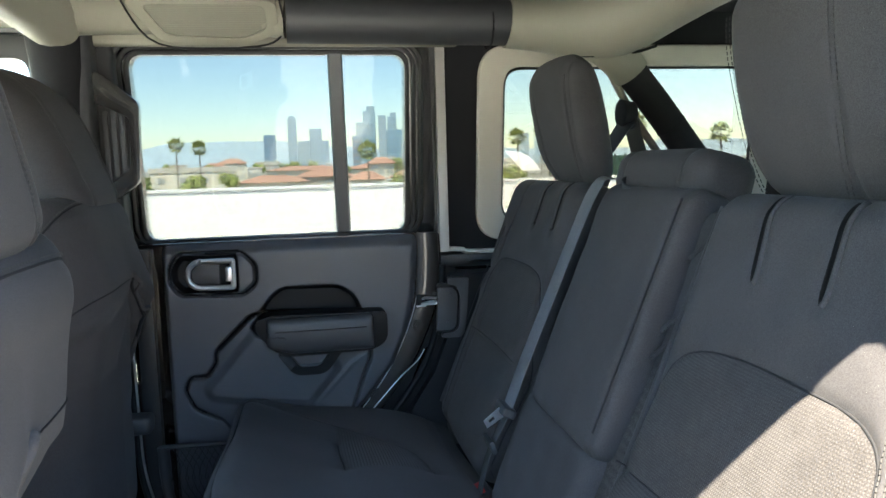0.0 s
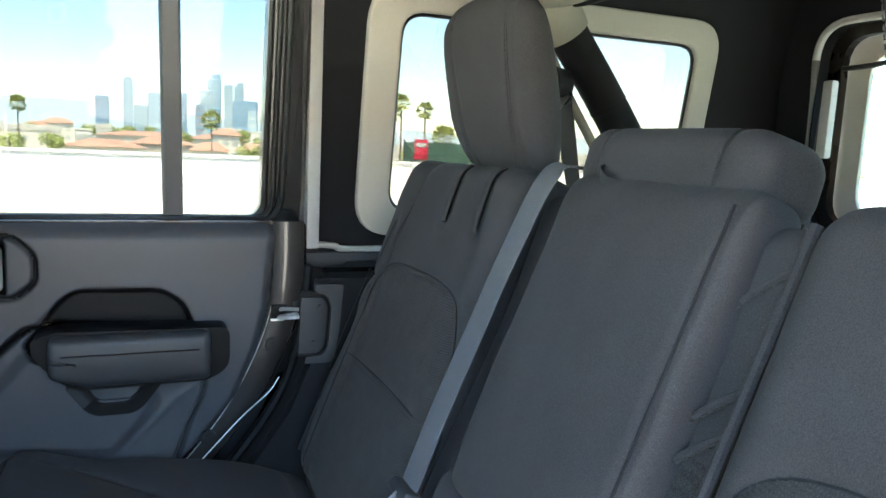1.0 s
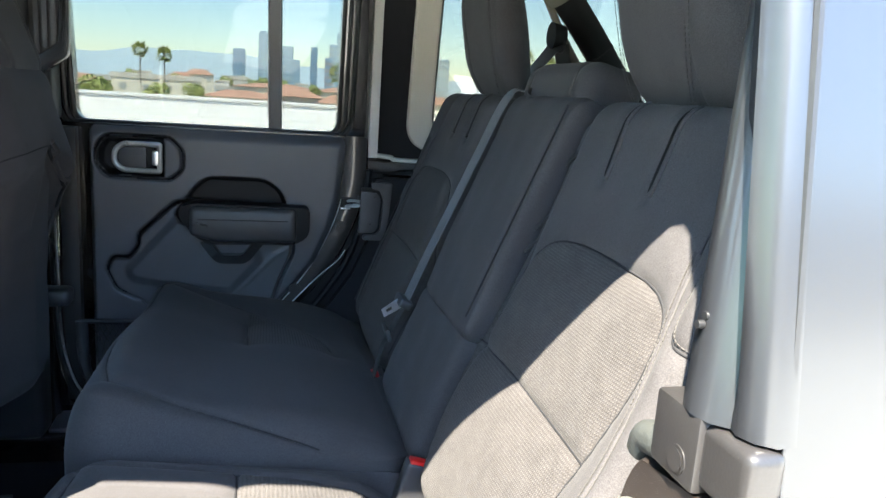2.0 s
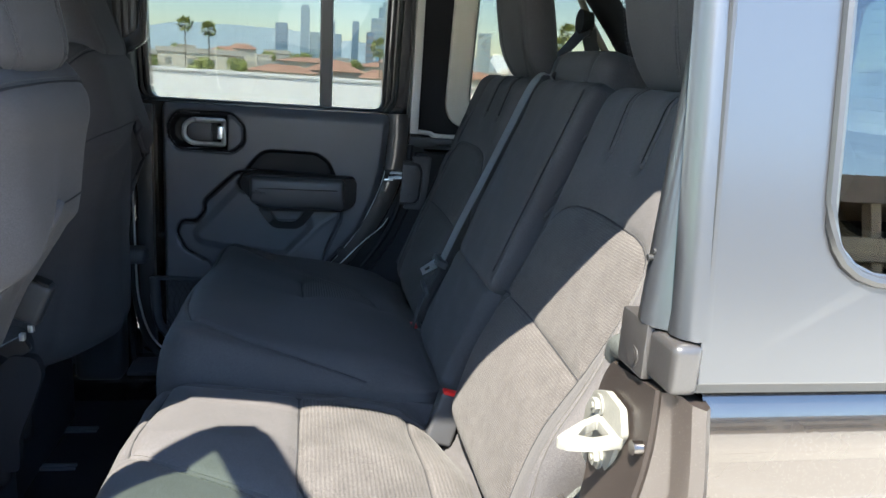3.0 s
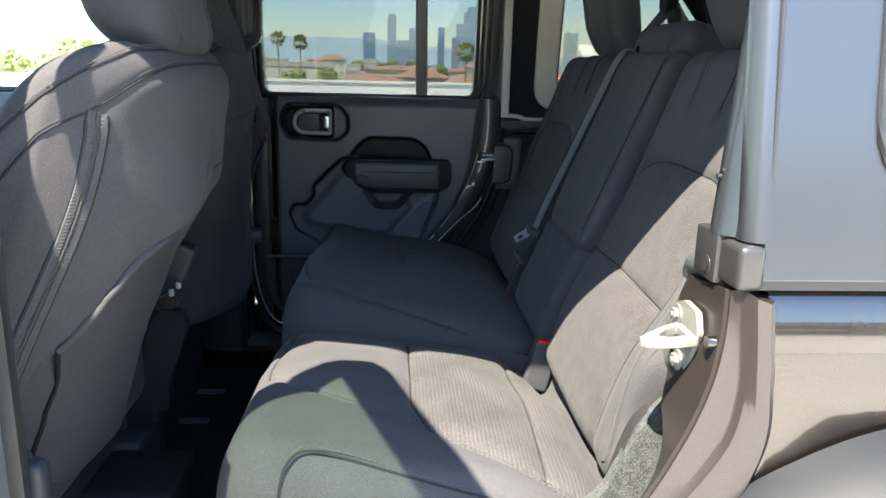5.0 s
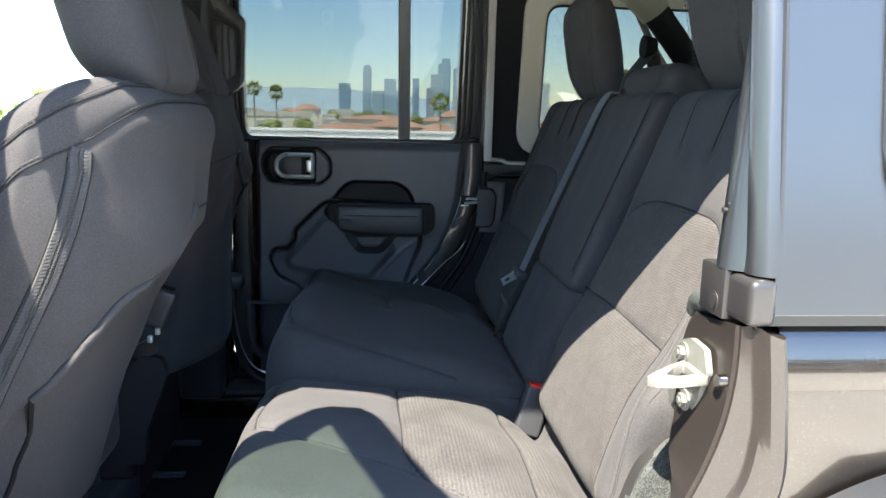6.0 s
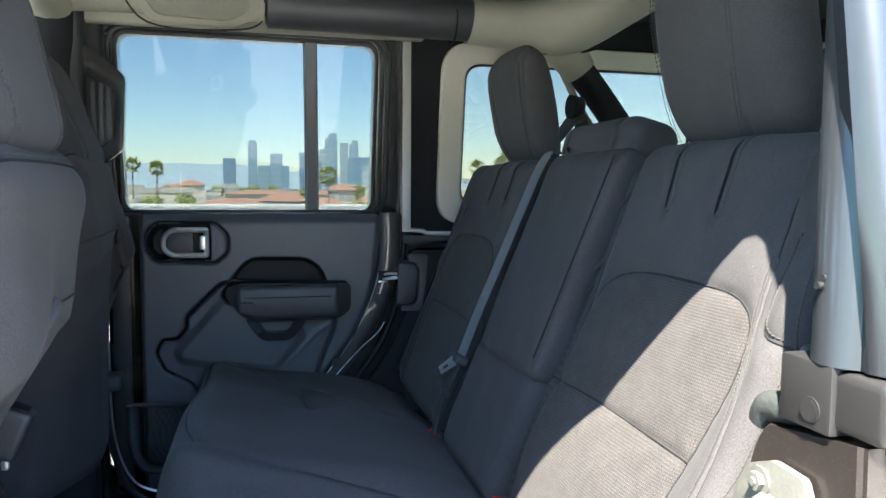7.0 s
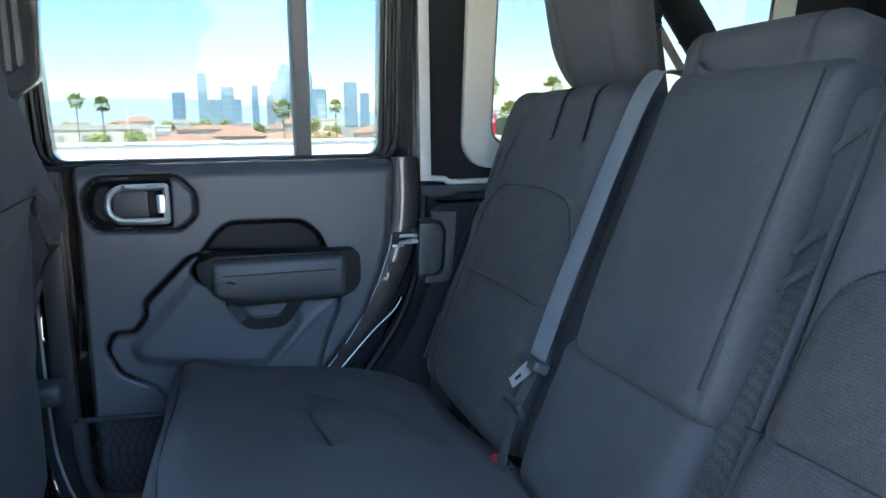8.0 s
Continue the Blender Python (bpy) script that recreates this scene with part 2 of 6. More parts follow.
def spline(pts, n=8, closed=False):
    """A smooth line through the points."""
    P = [Vector(p) for p in pts]
    out = []
    k = len(P)
    for i in range(k if closed else k - 1):
        a, b, c, d = (P[(i - 1) % k], P[i], P[(i + 1) % k], P[(i + 2) % k]) if closed else (P[max(i - 1, 0)], P[i], P[i + 1], P[min(i + 2, k - 1)])
        for j in range(n):
            t = j / n
            out.append(0.5 * ((2 * b) + (c - a) * t + (2 * a - 5 * b + 4 * c - d) * t * t + (3 * b - a - 3 * c + d) * t ** 3))
    if not closed:
        out.append(P[-1])
    return out


def sweep(bm, line, profile, closed=False, up=(0, 0, 1), scale=None):
    """Carries a closed profile of (across, above) along a line."""
    n, k = len(line), len(profile)
    rings = []
    up = Vector(up)
    for i, p in enumerate(line):
        a = line[(i - 1) % n] if closed or i else p
        b = line[(i + 1) % n] if closed or i < n - 1 else p
        d = (b - a).normalized()
        side = d.cross(up)
        side = side.normalized() if side.length > 1e-4 else d.orthogonal().normalized()
        top = side.cross(d)
        s = scale(i / max(1, n - 1)) if scale else 1
        rings.append([bm.verts.new(p + side * (u * s) + top * (v * s)) for u, v in profile])
    for i in range(n if closed else n - 1):
        r, q = rings[i], rings[(i + 1) % n]
        for j in range(k):
            bm.faces.new((r[j], r[(j + 1) % k], q[(j + 1) % k], q[j]))
    if not closed:
        bm.faces.new(rings[0][::-1])
        bm.faces.new(rings[-1])
    return bm


def circle(r, n=10, squash=1.0):
    return [(r * math.cos(2 * math.pi * i / n), r * squash * math.sin(2 * math.pi * i / n)) for i in range(n)]


def tube(pts, r, n=10, closed=False, bm=None, smooth=6, squash=1.0, up=(0, 0, 1), scale=None):
    bm = bm or bmesh.new()
    line = spline(pts, smooth, closed) if smooth > 1 else [Vector(p) for p in pts]
    return sweep(bm, line, circle(r, n, squash), closed, up, scale)


def rpoly(pts, r, n=5):
    """A polygon with rounded corners; r: one radius or one a corner."""
    k = len(pts)
    rs = r if isinstance(r, (list, tuple)) else [r] * k
    out = []
    for i in range(k):
        p, a, b = Vector(pts[i]), Vector(pts[i - 1]), Vector(pts[(i + 1) % k])
        da, db = (a - p), (b - p)
        cut = min(rs[i], da.length * 0.48, db.length * 0.48)
        s, e = p + da.normalized() * cut, p + db.normalized() * cut
        for j in range(n + 1):
            t = j / n
            out.append((1 - t) ** 2 * s + 2 * t * (1 - t) * p + t * t * e)
    return [(v.x, v.y) for v in out]


def rrect(x0, z0, x1, z1, r, n=5):
    return rpoly([(x0, z0), (x1, z0), (x1, z1), (x0, z1)], r, n)


def sheet(outlines, y0, thick, r=0.0, seg=2, bm=None):
    """A plate in x and z with holes. y0: where it starts, a number or a function of x and z; thick: along y."""
    own = bmesh.new()
    edges = []
    for line in outlines:
        vs = [own.verts.new((x, 0, z)) for x, z in line]
        edges += [own.edges.new((vs[i], vs[(i + 1) % len(vs)])) for i in range(len(vs))]
    bmesh.ops.triangle_fill(own, use_beauty=True, use_dissolve=False, edges=edges)
    faces = list(own.faces)
    got = bmesh.ops.extrude_face_region(own, geom=faces)
    moved = {v for v in got["geom"] if isinstance(v, bmesh.types.BMVert)}
    f = y0 if callable(y0) else (lambda x, z: y0)
    for v in own.verts:
        v.co.y = f(v.co.x, v.co.z) + (thick if v in moved else 0)
    if r:
        bevel(own, r, seg, 50)
    if bm is None:
        return own
    me = bpy.data.meshes.new("tmp")
    own.to_mesh(me)
    own.free()
    bm.from_mesh(me)
    bpy.data.meshes.remove(me)
    return bm


def disc(p, r, depth, axis="y", n=14, bm=None, r2=None):
    bm = bm or bmesh.new()
    turn = {"x": Euler((0, radians(90), 0)), "y": Euler((radians(90), 0, 0)), "z": Euler((0, 0, 0))}[axis].to_matrix().to_4x4()
    bmesh.ops.create_cone(bm, cap_ends=True, segments=n, radius1=r, radius2=r if r2 is None else r2, depth=depth, matrix=Matrix.Translation(p) @ turn)
    return bm


def block(sx, sy, sz, r, step):
    """Vertices and quads of a rounded box about the origin, evenly gridded."""
    h = np.array([sx, sy, sz]) / 2
    r = min(r, *(h * 0.98))
    V, F, base = [], [], 0
    for ax in range(3):
        u, v = (ax + 1) % 3, (ax + 2) % 3
        nu, nv = max(4, int(2 * h[u] / step)), max(4, int(2 * h[v] / step))
        gu, gv = np.meshgrid(np.linspace(-h[u], h[u], nu + 1), np.linspace(-h[v], h[v], nv + 1), indexing="ij")
        for sign in (-1, 1):
            P = np.zeros((nu + 1, nv + 1, 3))
            P[..., u], P[..., v], P[..., ax] = gu, gv, sign * h[ax]
            idx = base + np.arange((nu + 1) * (nv + 1)).reshape(nu + 1, nv + 1)
            q = np.stack([idx[:-1, :-1], idx[1:, :-1], idx[1:, 1:], idx[:-1, 1:]], -1).reshape(-1, 4)
            V.append(P.reshape(-1, 3))
            F.append(q if sign > 0 else q[:, ::-1])
            base += P.size // 3
    V, F = np.concatenate(V), np.concatenate(F)
    _, first, inv = np.unique(V.round(6), axis=0, return_index=True, return_inverse=True)
    V, F = V[first], inv.reshape(-1)[F]
    inner = np.clip(V, -(h - r), h - r)
    d = V - inner
    V = inner + d / np.maximum(np.linalg.norm(d, axis=1, keepdims=True), 1e-9) * r
    return V, F


def line_distance(Y, Z, pts):
    """Distance of points to an open line of (y, z)."""
    best = np.full(Y.shape, 9.0)
    for (a, b), (c, d) in zip(pts[:-1], pts[1:]):
        ux, uy = c - a, d - b
        t = np.clip(((Y - a) * ux + (Z - b) * uy) / (ux * ux + uy * uy + 1e-12), 0, 1)
        best = np.minimum(best, np.hypot(Y - a - t * ux, Z - b - t * uy))
    return best


def inside(Y, Z, poly):
    got = np.zeros(Y.shape, bool)
    for (a, b), (c, d) in zip(poly, poly[1:] + poly[:1]):
        hit = ((b > Z) != (d > Z)) & (Y < (c - a) * (Z - b) / (d - b + 1e-12) + a)
        got ^= hit
    return got


def soften(pts, n=6, closed=False):
    return [(p.x, p.y) for p in spline([(a, b, 0) for a, b in pts], n, closed)]


def sub_mesh(V, F, mask):
    f = F[mask]
    used, inv = np.unique(f, return_inverse=True)
    return V[used], inv.reshape(f.shape)


# ---- the deck and the city ----
def deck():
    bm = box(-60, -30, -0.35, 60, 13.1, 0, r=0)
    part("deck_floor", bm, M["concrete"], None, smooth=False)
    ob = bpy.data.objects["deck_floor"]
    tagged(ob, "sunlit tan concrete roof deck under the car", "deck floor", kind="structure")
    bm = bmesh.new()
    box(-60, 13.1, -4, 60, 13.35, 0.97, r=0.02, bm=bm)
    box(-60, 13.06, 0.97, 60, 13.39, 1.02, r=0.015, bm=bm)
    ob = part("parapet_wall", bm, M["parapet"], None)
    tagged(ob, "white painted parapet wall at the deck's edge", "parapet", kind="structure")


LAND = surface("city ground", (0.38, 0.36, 0.30), 0.95, var=0.3, scale=0.02, grain=0.5, bump=0.1)


def ground():
    bm = bmesh.new()
    bmesh.ops.create_grid(bm, x_segments=8, y_segments=8, size=4800)
    for v in bm.verts:
        v.co.z = -13
    tagged(part("ground", bm, LAND, None), "flat hazy city ground below the deck", "ground", kind="structure")


deck()


def deck_cracks():
    """Two wandering sealed cracks in the deck beside the car."""
    for y0, r, mat, label in ((-2.3, 0.012, "rubber", "dark sealed crack in the deck concrete"), (-3.1, 0.02, "parapet", "pale patched crack in the deck concrete")):
        line = [(x, y0 + 0.25 * noise.noise((x * 0.6, y0, 1.3)) + 0.06 * noise.noise((x * 3.1, y0, 4.0)), 0.002) for x in np.linspace(-6, 9, 70)]
        ob = part("deck_crack", tube(line, r, 6, smooth=1, squash=0.25), M[mat], None)
        tagged(ob, label, "deck crack", kind="structure")


deck_cracks()
ground()


def bearing(az, dist, z):
    """A place by its bearing from the car, in degrees to the right of straight across."""
    return Vector((dist * math.sin(radians(az)) - 0.35, dist * math.cos(radians(az)) - 1.1, z))


FACADE = {}


def facade(tone):
    if tone not in FACADE:
        FACADE[tone] = surface("facade %.2f %.2f %.2f" % tone, tone, 0.6, var=0.12, scale=0.03, grain=0.4, bump=0.05, spec=0.3)
    return FACADE[tone]


PANE = surface("facade glazing", (0.42, 0.43, 0.40), 0.25, var=0.2, scale=0.05, grain=1, bump=0.02)
TILE = surface("red roof tiles", (0.54, 0.31, 0.22), 0.9, var=0.25, scale=0.2, grain=3, bump=0.3)


def tower(az0, az1, top, tone, glass, dist=2300.0, cap=""):
    """A far office tower with bands of windows between its bearings, up to an elevation in degrees."""
    a, b = bearing(az0, dist, 0), bearing(az1, dist, 0)
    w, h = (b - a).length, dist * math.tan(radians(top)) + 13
    # Distance haze is put into the wall colour: paler and bluer.
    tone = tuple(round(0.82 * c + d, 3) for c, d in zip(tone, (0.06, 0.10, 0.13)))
    root = thing("office_tower", bearing((az0 + az1) / 2, dist, -13), "blue grey downtown office tower behind the low houses, colour paled for haze", "tower", "downtown towers")
    yaw = math.atan2(b.y - a.y, b.x - a.x)
    m = Matrix.Translation(root.location) @ Matrix.Rotation(yaw, 4, "Z")
    bm = box(-w / 2, -w / 2, 0, w / 2, w / 2, h, r=min(4, w * 0.06), seg=1, m=m)
    if cap == "crown":
        box(-w * 0.36, -w * 0.36, h, w * 0.36, w * 0.36, h + w * 0.25, r=2, seg=1, m=m, bm=bm)
    if cap == "step":
        box(-w * 0.2, -w * 0.4, h, w * 0.45, w * 0.4, h + w * 0.4, r=1, seg=1, m=m, bm=bm)
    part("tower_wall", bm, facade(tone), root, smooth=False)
    n = max(4, min(16, int(h / 16)))
    for i in range(n):
        z = h * (i + 0.35) / n
        bm = box(-w * 0.44, -w / 2 - 0.8, z, w * 0.44, -w / 2 + 1, z + h / n * 0.55, r=0, m=m)
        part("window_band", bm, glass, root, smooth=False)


# Tower glass colours are lifted towards the sky to stand in for haze.
DARKGLASS = surface("haze tinted blue tower glass", (0.22, 0.34, 0.44), 0.3, var=0.15, scale=0.03, grain=1, bump=0.02)
PALEGLASS = surface("haze tinted pale tower glass", (0.34, 0.46, 0.53), 0.3, var=0.15, scale=0.03, grain=1, bump=0.02)
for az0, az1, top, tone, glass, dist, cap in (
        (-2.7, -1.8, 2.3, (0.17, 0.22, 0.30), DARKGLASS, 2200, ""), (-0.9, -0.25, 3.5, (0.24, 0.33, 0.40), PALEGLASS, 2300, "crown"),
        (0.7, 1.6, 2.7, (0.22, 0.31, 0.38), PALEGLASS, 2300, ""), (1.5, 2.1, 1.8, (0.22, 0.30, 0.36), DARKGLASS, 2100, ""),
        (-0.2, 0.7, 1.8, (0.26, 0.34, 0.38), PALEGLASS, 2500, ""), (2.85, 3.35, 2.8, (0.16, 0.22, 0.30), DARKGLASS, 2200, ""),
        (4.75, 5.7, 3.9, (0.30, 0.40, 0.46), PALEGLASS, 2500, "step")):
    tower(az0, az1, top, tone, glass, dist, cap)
for az0, az1, top, tone, glass, dist, cap in (
        (4.2, 5.3, 3.1, (0.60, 0.60, 0.56), PALEGLASS, 2300, ""),
        (3.9, 4.5, 2.1, (0.36, 0.27, 0.25), DARKGLASS, 2000, ""), (5.9, 6.5, 3.6, (0.52, 0.54, 0.54), PALEGLASS, 2500, ""),
        (6.6, 7.3, 3.5, (0.34, 0.42, 0.46), PALEGLASS, 2500, "step"), (6.5, 8.3, 2.5, (0.24, 0.34, 0.40), DARKGLASS, 2200, ""),
        (7.6, 8.25, 1.8, (0.66, 0.64, 0.56), PALEGLASS, 1900, ""), (4.7, 5.6, 1.9, (0.16, 0.32, 0.42), DARKGLASS, 1900, ""),
        (9.6, 10.6, 3.0, (0.28, 0.38, 0.44), PALEGLASS, 2300, ""), (10.8, 11.5, 2.2, (0.24, 0.32, 0.40), DARKGLASS, 2200, ""),
        (12.2, 13.2, 2.6, (0.50, 0.50, 0.46), PALEGLASS, 2200, ""), (16.6, 17.4, 2.0, (0.55, 0.56, 0.55), PALEGLASS, 1800, ""),
        (17.8, 18.6, 2.3, (0.40, 0.46, 0.50), PALEGLASS, 2100, "")):
    tower(az0, az1, top, tone, glass, dist, cap)


def house(az0, az1, dist, base, eave, roof_rise, tone, storeys=2, flat=False):
    """A low pale house with a tiled or flat roof and rows of windows."""
    a, b = bearing(az0, dist, 0), bearing(az1, dist, 0)
    w = (b - a).length
    d = min(16.0, w * 0.6)
    root = thing("house", bearing((az0 + az1) / 2, dist, -13), "low cream stucco house with a red tiled roof" if not flat else "low cream flat roofed building with dark windows", "house", "low houses beyond the deck")
    m = Matrix.Translation(root.location) @ Matrix.Rotation(math.atan2(b.y - a.y, b.x - a.x), 4, "Z")
    h = eave + 13
    part("wall", box(-w / 2, 0, 0, w / 2, d, h, r=0, m=m), facade(tone), root, smooth=False)
    if flat:
        part("roof", box(-w / 2 - 0.3, -0.3, h, w / 2 + 0.3, d + 0.3, h + roof_rise, r=0.05, seg=1, m=m), facade((0.62, 0.58, 0.50)), root, smooth=False)
    else:
        bm = bmesh.new()
        e = 0.8
        low = [bm.verts.new(m @ Vector(p)) for p in ((-w / 2 - e, -e, h), (w / 2 + e, -e, h), (w / 2 + e, d + e, h), (-w / 2 - e, d + e, h))]
        k = min(d / 2, w * 0.3)
        ridge = [bm.verts.new(m @ Vector(p)) for p in ((-w / 2 + k, d / 2, h + roof_rise), (w / 2 - k, d / 2, h + roof_rise))]
        for f in ((low[0], low[1], ridge[1], ridge[0]), (low[1], low[2], ridge[1]), (low[2], low[3], ridge[0], ridge[1]), (low[3], low[0], ridge[0]), low[::-1]):
            bm.faces.new(f)
        part("roof", bm, TILE, root, smooth=False)
    nx = max(3, int(w / 4))
    step = w / nx
    for row in range(storeys):
        z = h - 2.6 - row * 3.1
        for i in range(nx):
            x = -w / 2 + step * (i + 0.5)
            part("window", box(x - 0.7, -0.12, z, x + 0.7, 0.1, z + 1.4, r=0, m=m), PANE, root, smooth=False)


CREAM = (0.80, 0.74, 0.60)
for args in ((-10.8, -4.8, 190, 0, 0.3, 1.2, CREAM, 3, True), (-4.6, 0.4, 165, 0, -2.2, 1.5, CREAM, 2), (-0.4, 3.8, 185, 0, -1.6, 1.8, (0.62, 0.55, 0.44), 2),
             (3.7, 6.2, 150, 0, -1.9, 1.6, CREAM, 2), (5.0, 7.0, 190, 0, 1.2, 1.6, (0.68, 0.64, 0.54), 3)):
    house(*args)
for args in ((6.8, 9.5, 165, 0, -2.0, 1.6, CREAM, 2),
             (-6.0, -4.0, 300, 0, 2.6, 2.0, CREAM, 2), (-3.4, -1.6, 330, 0, 1.6, 1.6, (0.6, 0.56, 0.5), 2, True), (-14.5, -11.2, 170, 0, -0.8, 1.6, CREAM, 2),
             (10.2, 14.0, 170, 0, -1.0, 1.6, CREAM, 2), (14.2, 17.0, 190, 0, 0.6, 1.2, CREAM, 3, True), (-2.6, 3.4, 230, 0, -0.2, 1.3, (0.70, 0.64, 0.52), 2), (3.2, 7.6, 235, 0, -0.3, 1.4, CREAM, 2),
             (-7.0, -5.6, 250, 0, 1.6, 1.2, (0.62, 0.50, 0.42), 2), (-3.9, -2.9, 240, 0, 0.6, 0.5, (0.74, 0.70, 0.62), 2, True), (1.8, 2.7, 270, 0, 1.2, 0.6, (0.74, 0.72, 0.68), 3, True),
             (6.0, 7.1, 260, 0, 2.6, 0.8, (0.72, 0.66, 0.54), 3, True), (-9.6, -8.2, 280, 0, 1.9, 0.7, (0.66, 0.62, 0.54), 2, True), (7.4, 9.2, 300, 0, 2.2, 0.8, CREAM, 3, True), (44, 54, 190, 0, -2.5, 2.0, CREAM, 2)):
    house(*args)

# The hills' pale blue is distance haze, given as base colour.
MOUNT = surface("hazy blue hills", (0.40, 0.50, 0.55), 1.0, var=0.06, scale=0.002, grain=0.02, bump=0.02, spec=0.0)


def hills():
    bm = bmesh.new()
    prev = None
    for i in range(121):
        az = -62 + i
        e = 1.0 + 0.6 * noise.noise((az * 0.11, 3.1, 0)) + 0.5 * noise.noise((az * 0.31, 7.7, 0)) + 1.1 * math.exp(-((az + 5.5) / 5.5) ** 2)
        e = max(0.25, e)
        low, high, back = (bm.verts.new(bearing(az, d, z)) for d, z in ((4000, -13), (4250, 4250 * math.tan(radians(e))), (4600, -13)))
        if prev:
            bm.faces.new((prev[0], low, high, prev[1]))
            bm.faces.new((prev[1], high, back, prev[2]))
        prev = (low, high, back)
    tagged(part("hills", bm, MOUNT, None), "hills on the horizon, blue haze put into their colour", "hills", kind="structure")


hills()

LEAF = surface("shrub leaves", (0.36, 0.40, 0.13), 0.7, var=0.35, scale=0.5, grain=4, bump=0.1)
FROND = surface("palm fronds", (0.40, 0.42, 0.15), 0.6, var=0.3, scale=0.8, grain=6, bump=0.1)
TRUNK = surface("palm trunk", (0.22, 0.18, 0.13), 0.9, var=0.25, scale=2, grain=9, bump=0.4)


def palm(az, dist, top, size=2.6, seed=1):
    size *= 0.62
    rnd = random.Random(seed)
    head = bearing(az, dist, 1.35 + dist * math.tan(radians(top)))
    root = thing("palm_tree", (head.x, head.y, -13), "tall slim fan palm with a round green crown", "palm tree", "palms beyond the deck")
    foot = Vector((head.x + rnd.uniform(-0.4, 0.4), head.y, -13))
    part("trunk", tube([foot, foot.lerp(head, 0.5) + Vector((0.15, 0, 0)), head], 0.13, 8, scale=lambda t: 1.25 - 0.45 * t), TRUNK, root)
    bm = bmesh.new()
    for i in range(84):
        a, e = rnd.uniform(0, 2 * math.pi), rnd.uniform(-0.95, 1.35)
        d = Vector((math.cos(a) * math.cos(e), math.sin(a) * math.cos(e), math.sin(e)))
        ln = size * rnd.uniform(0.5, 0.8)
        side = d.cross(Vector((0, 0, 1))).normalized()
        tip = head + d * ln
        fan = [tip + (d * math.cos(q) + side * math.sin(q)) * size * rnd.uniform(0.28, 0.45) - Vector((0, 0, 0.12 * size * abs(q))) for q in (-1.5, -1.0, -0.5, 0, 0.5, 1.0, 1.5)]
        c = bm.verts.new(tip)
        s0 = bm.verts.new(head)
        vs = [bm.verts.new(p) for p in fan]
        for p, q in zip(vs[:-1], vs[1:]):
            mid = bm.verts.new((p.co + q.co) / 2 * 0.72 + tip * 0.28)
            bm.faces.new((c, p, mid))
            bm.faces.new((c, mid, q))
        k = bm.verts.new(tip + side * 0.06)
        bm.faces.new((s0, c, k))
    part("crown", bm, FROND, root, smooth=False)


for k, (az, dist, top, size) in enumerate(((-8.9, 150, 1.65, 2.5), (-7.3, 145, 1.4, 2.5), (5.0, 120, 1.0, 2.7), (16.5, 95, 1.7, 1.9), (18.3, 100, 2.1, 1.7),
                                          (18.9, 90, 3.0, 1.8), (20.7, 88, 2.5, 1.8), (22.2, 85, 0.6, 2.4), (25.3, 95, 2.4, 2.2), (31.2, 90, 1.5, 2.0),
                                          (-21.6, 110, 0.35, 2.6), (-22.8, 120, 0.6, 2.4), (39.5, 95, 1.2, 1.8), (8.9, 140, 1.2, 2.2))):
    palm(az, dist, top, size, k + 3)


def shrub(az, dist, top, width, seed):
    """A clump of foliage: many small leaves on an uneven mound, on a short trunk."""
    rnd = random.Random(seed)
    c = bearing(az, dist, 0)
    top_z = 1.35 + dist * math.tan(radians(top))
    root = thing("tree", (c.x, c.y, -13), "round bushy green tree among the houses", "tree", "trees beyond the deck")
    part("trunk", tube([(c.x, c.y, -13), (c.x + 0.3, c.y, (top_z - 13) / 2), (c.x, c.y, top_z - width * 0.3)], 0.3, 7, scale=lambda t: 1.2 - 0.6 * t), TRUNK, root)
    V, F = [], []
    lumps = [(rnd.uniform(-0.32, 0.32) * width, rnd.uniform(-0.3, 0.3) * width, top_z - width * rnd.uniform(0.25, 0.75), width * rnd.uniform(0.2, 0.32)) for _ in range(11)]
    for i in range(900):
        lx, ly, lz, lr = rnd.choice(lumps)
        d = Vector((rnd.gauss(0, 1), rnd.gauss(0, 1), rnd.gauss(0, 1))).normalized()
        p = Vector((c.x + lx, c.y + ly, lz)) + d * lr * rnd.uniform(0.75, 1.08)
        u = d.orthogonal().normalized() * rnd.uniform(0.12, 0.32) * width * 0.16
        v = d.cross(u) * rnd.uniform(0.6, 1.2)
        tilt = d * rnd.uniform(-0.1, 0.1) * width * 0.2
        n0 = len(V)
        V += [p - u - v, p + u - v + tilt, p + u * 0.6 + v, p - u * 0.8 + v - tilt]
        F.append((n0, n0 + 1, n0 + 2, n0 + 3))
    raw("crown", V, F, LEAF, root)


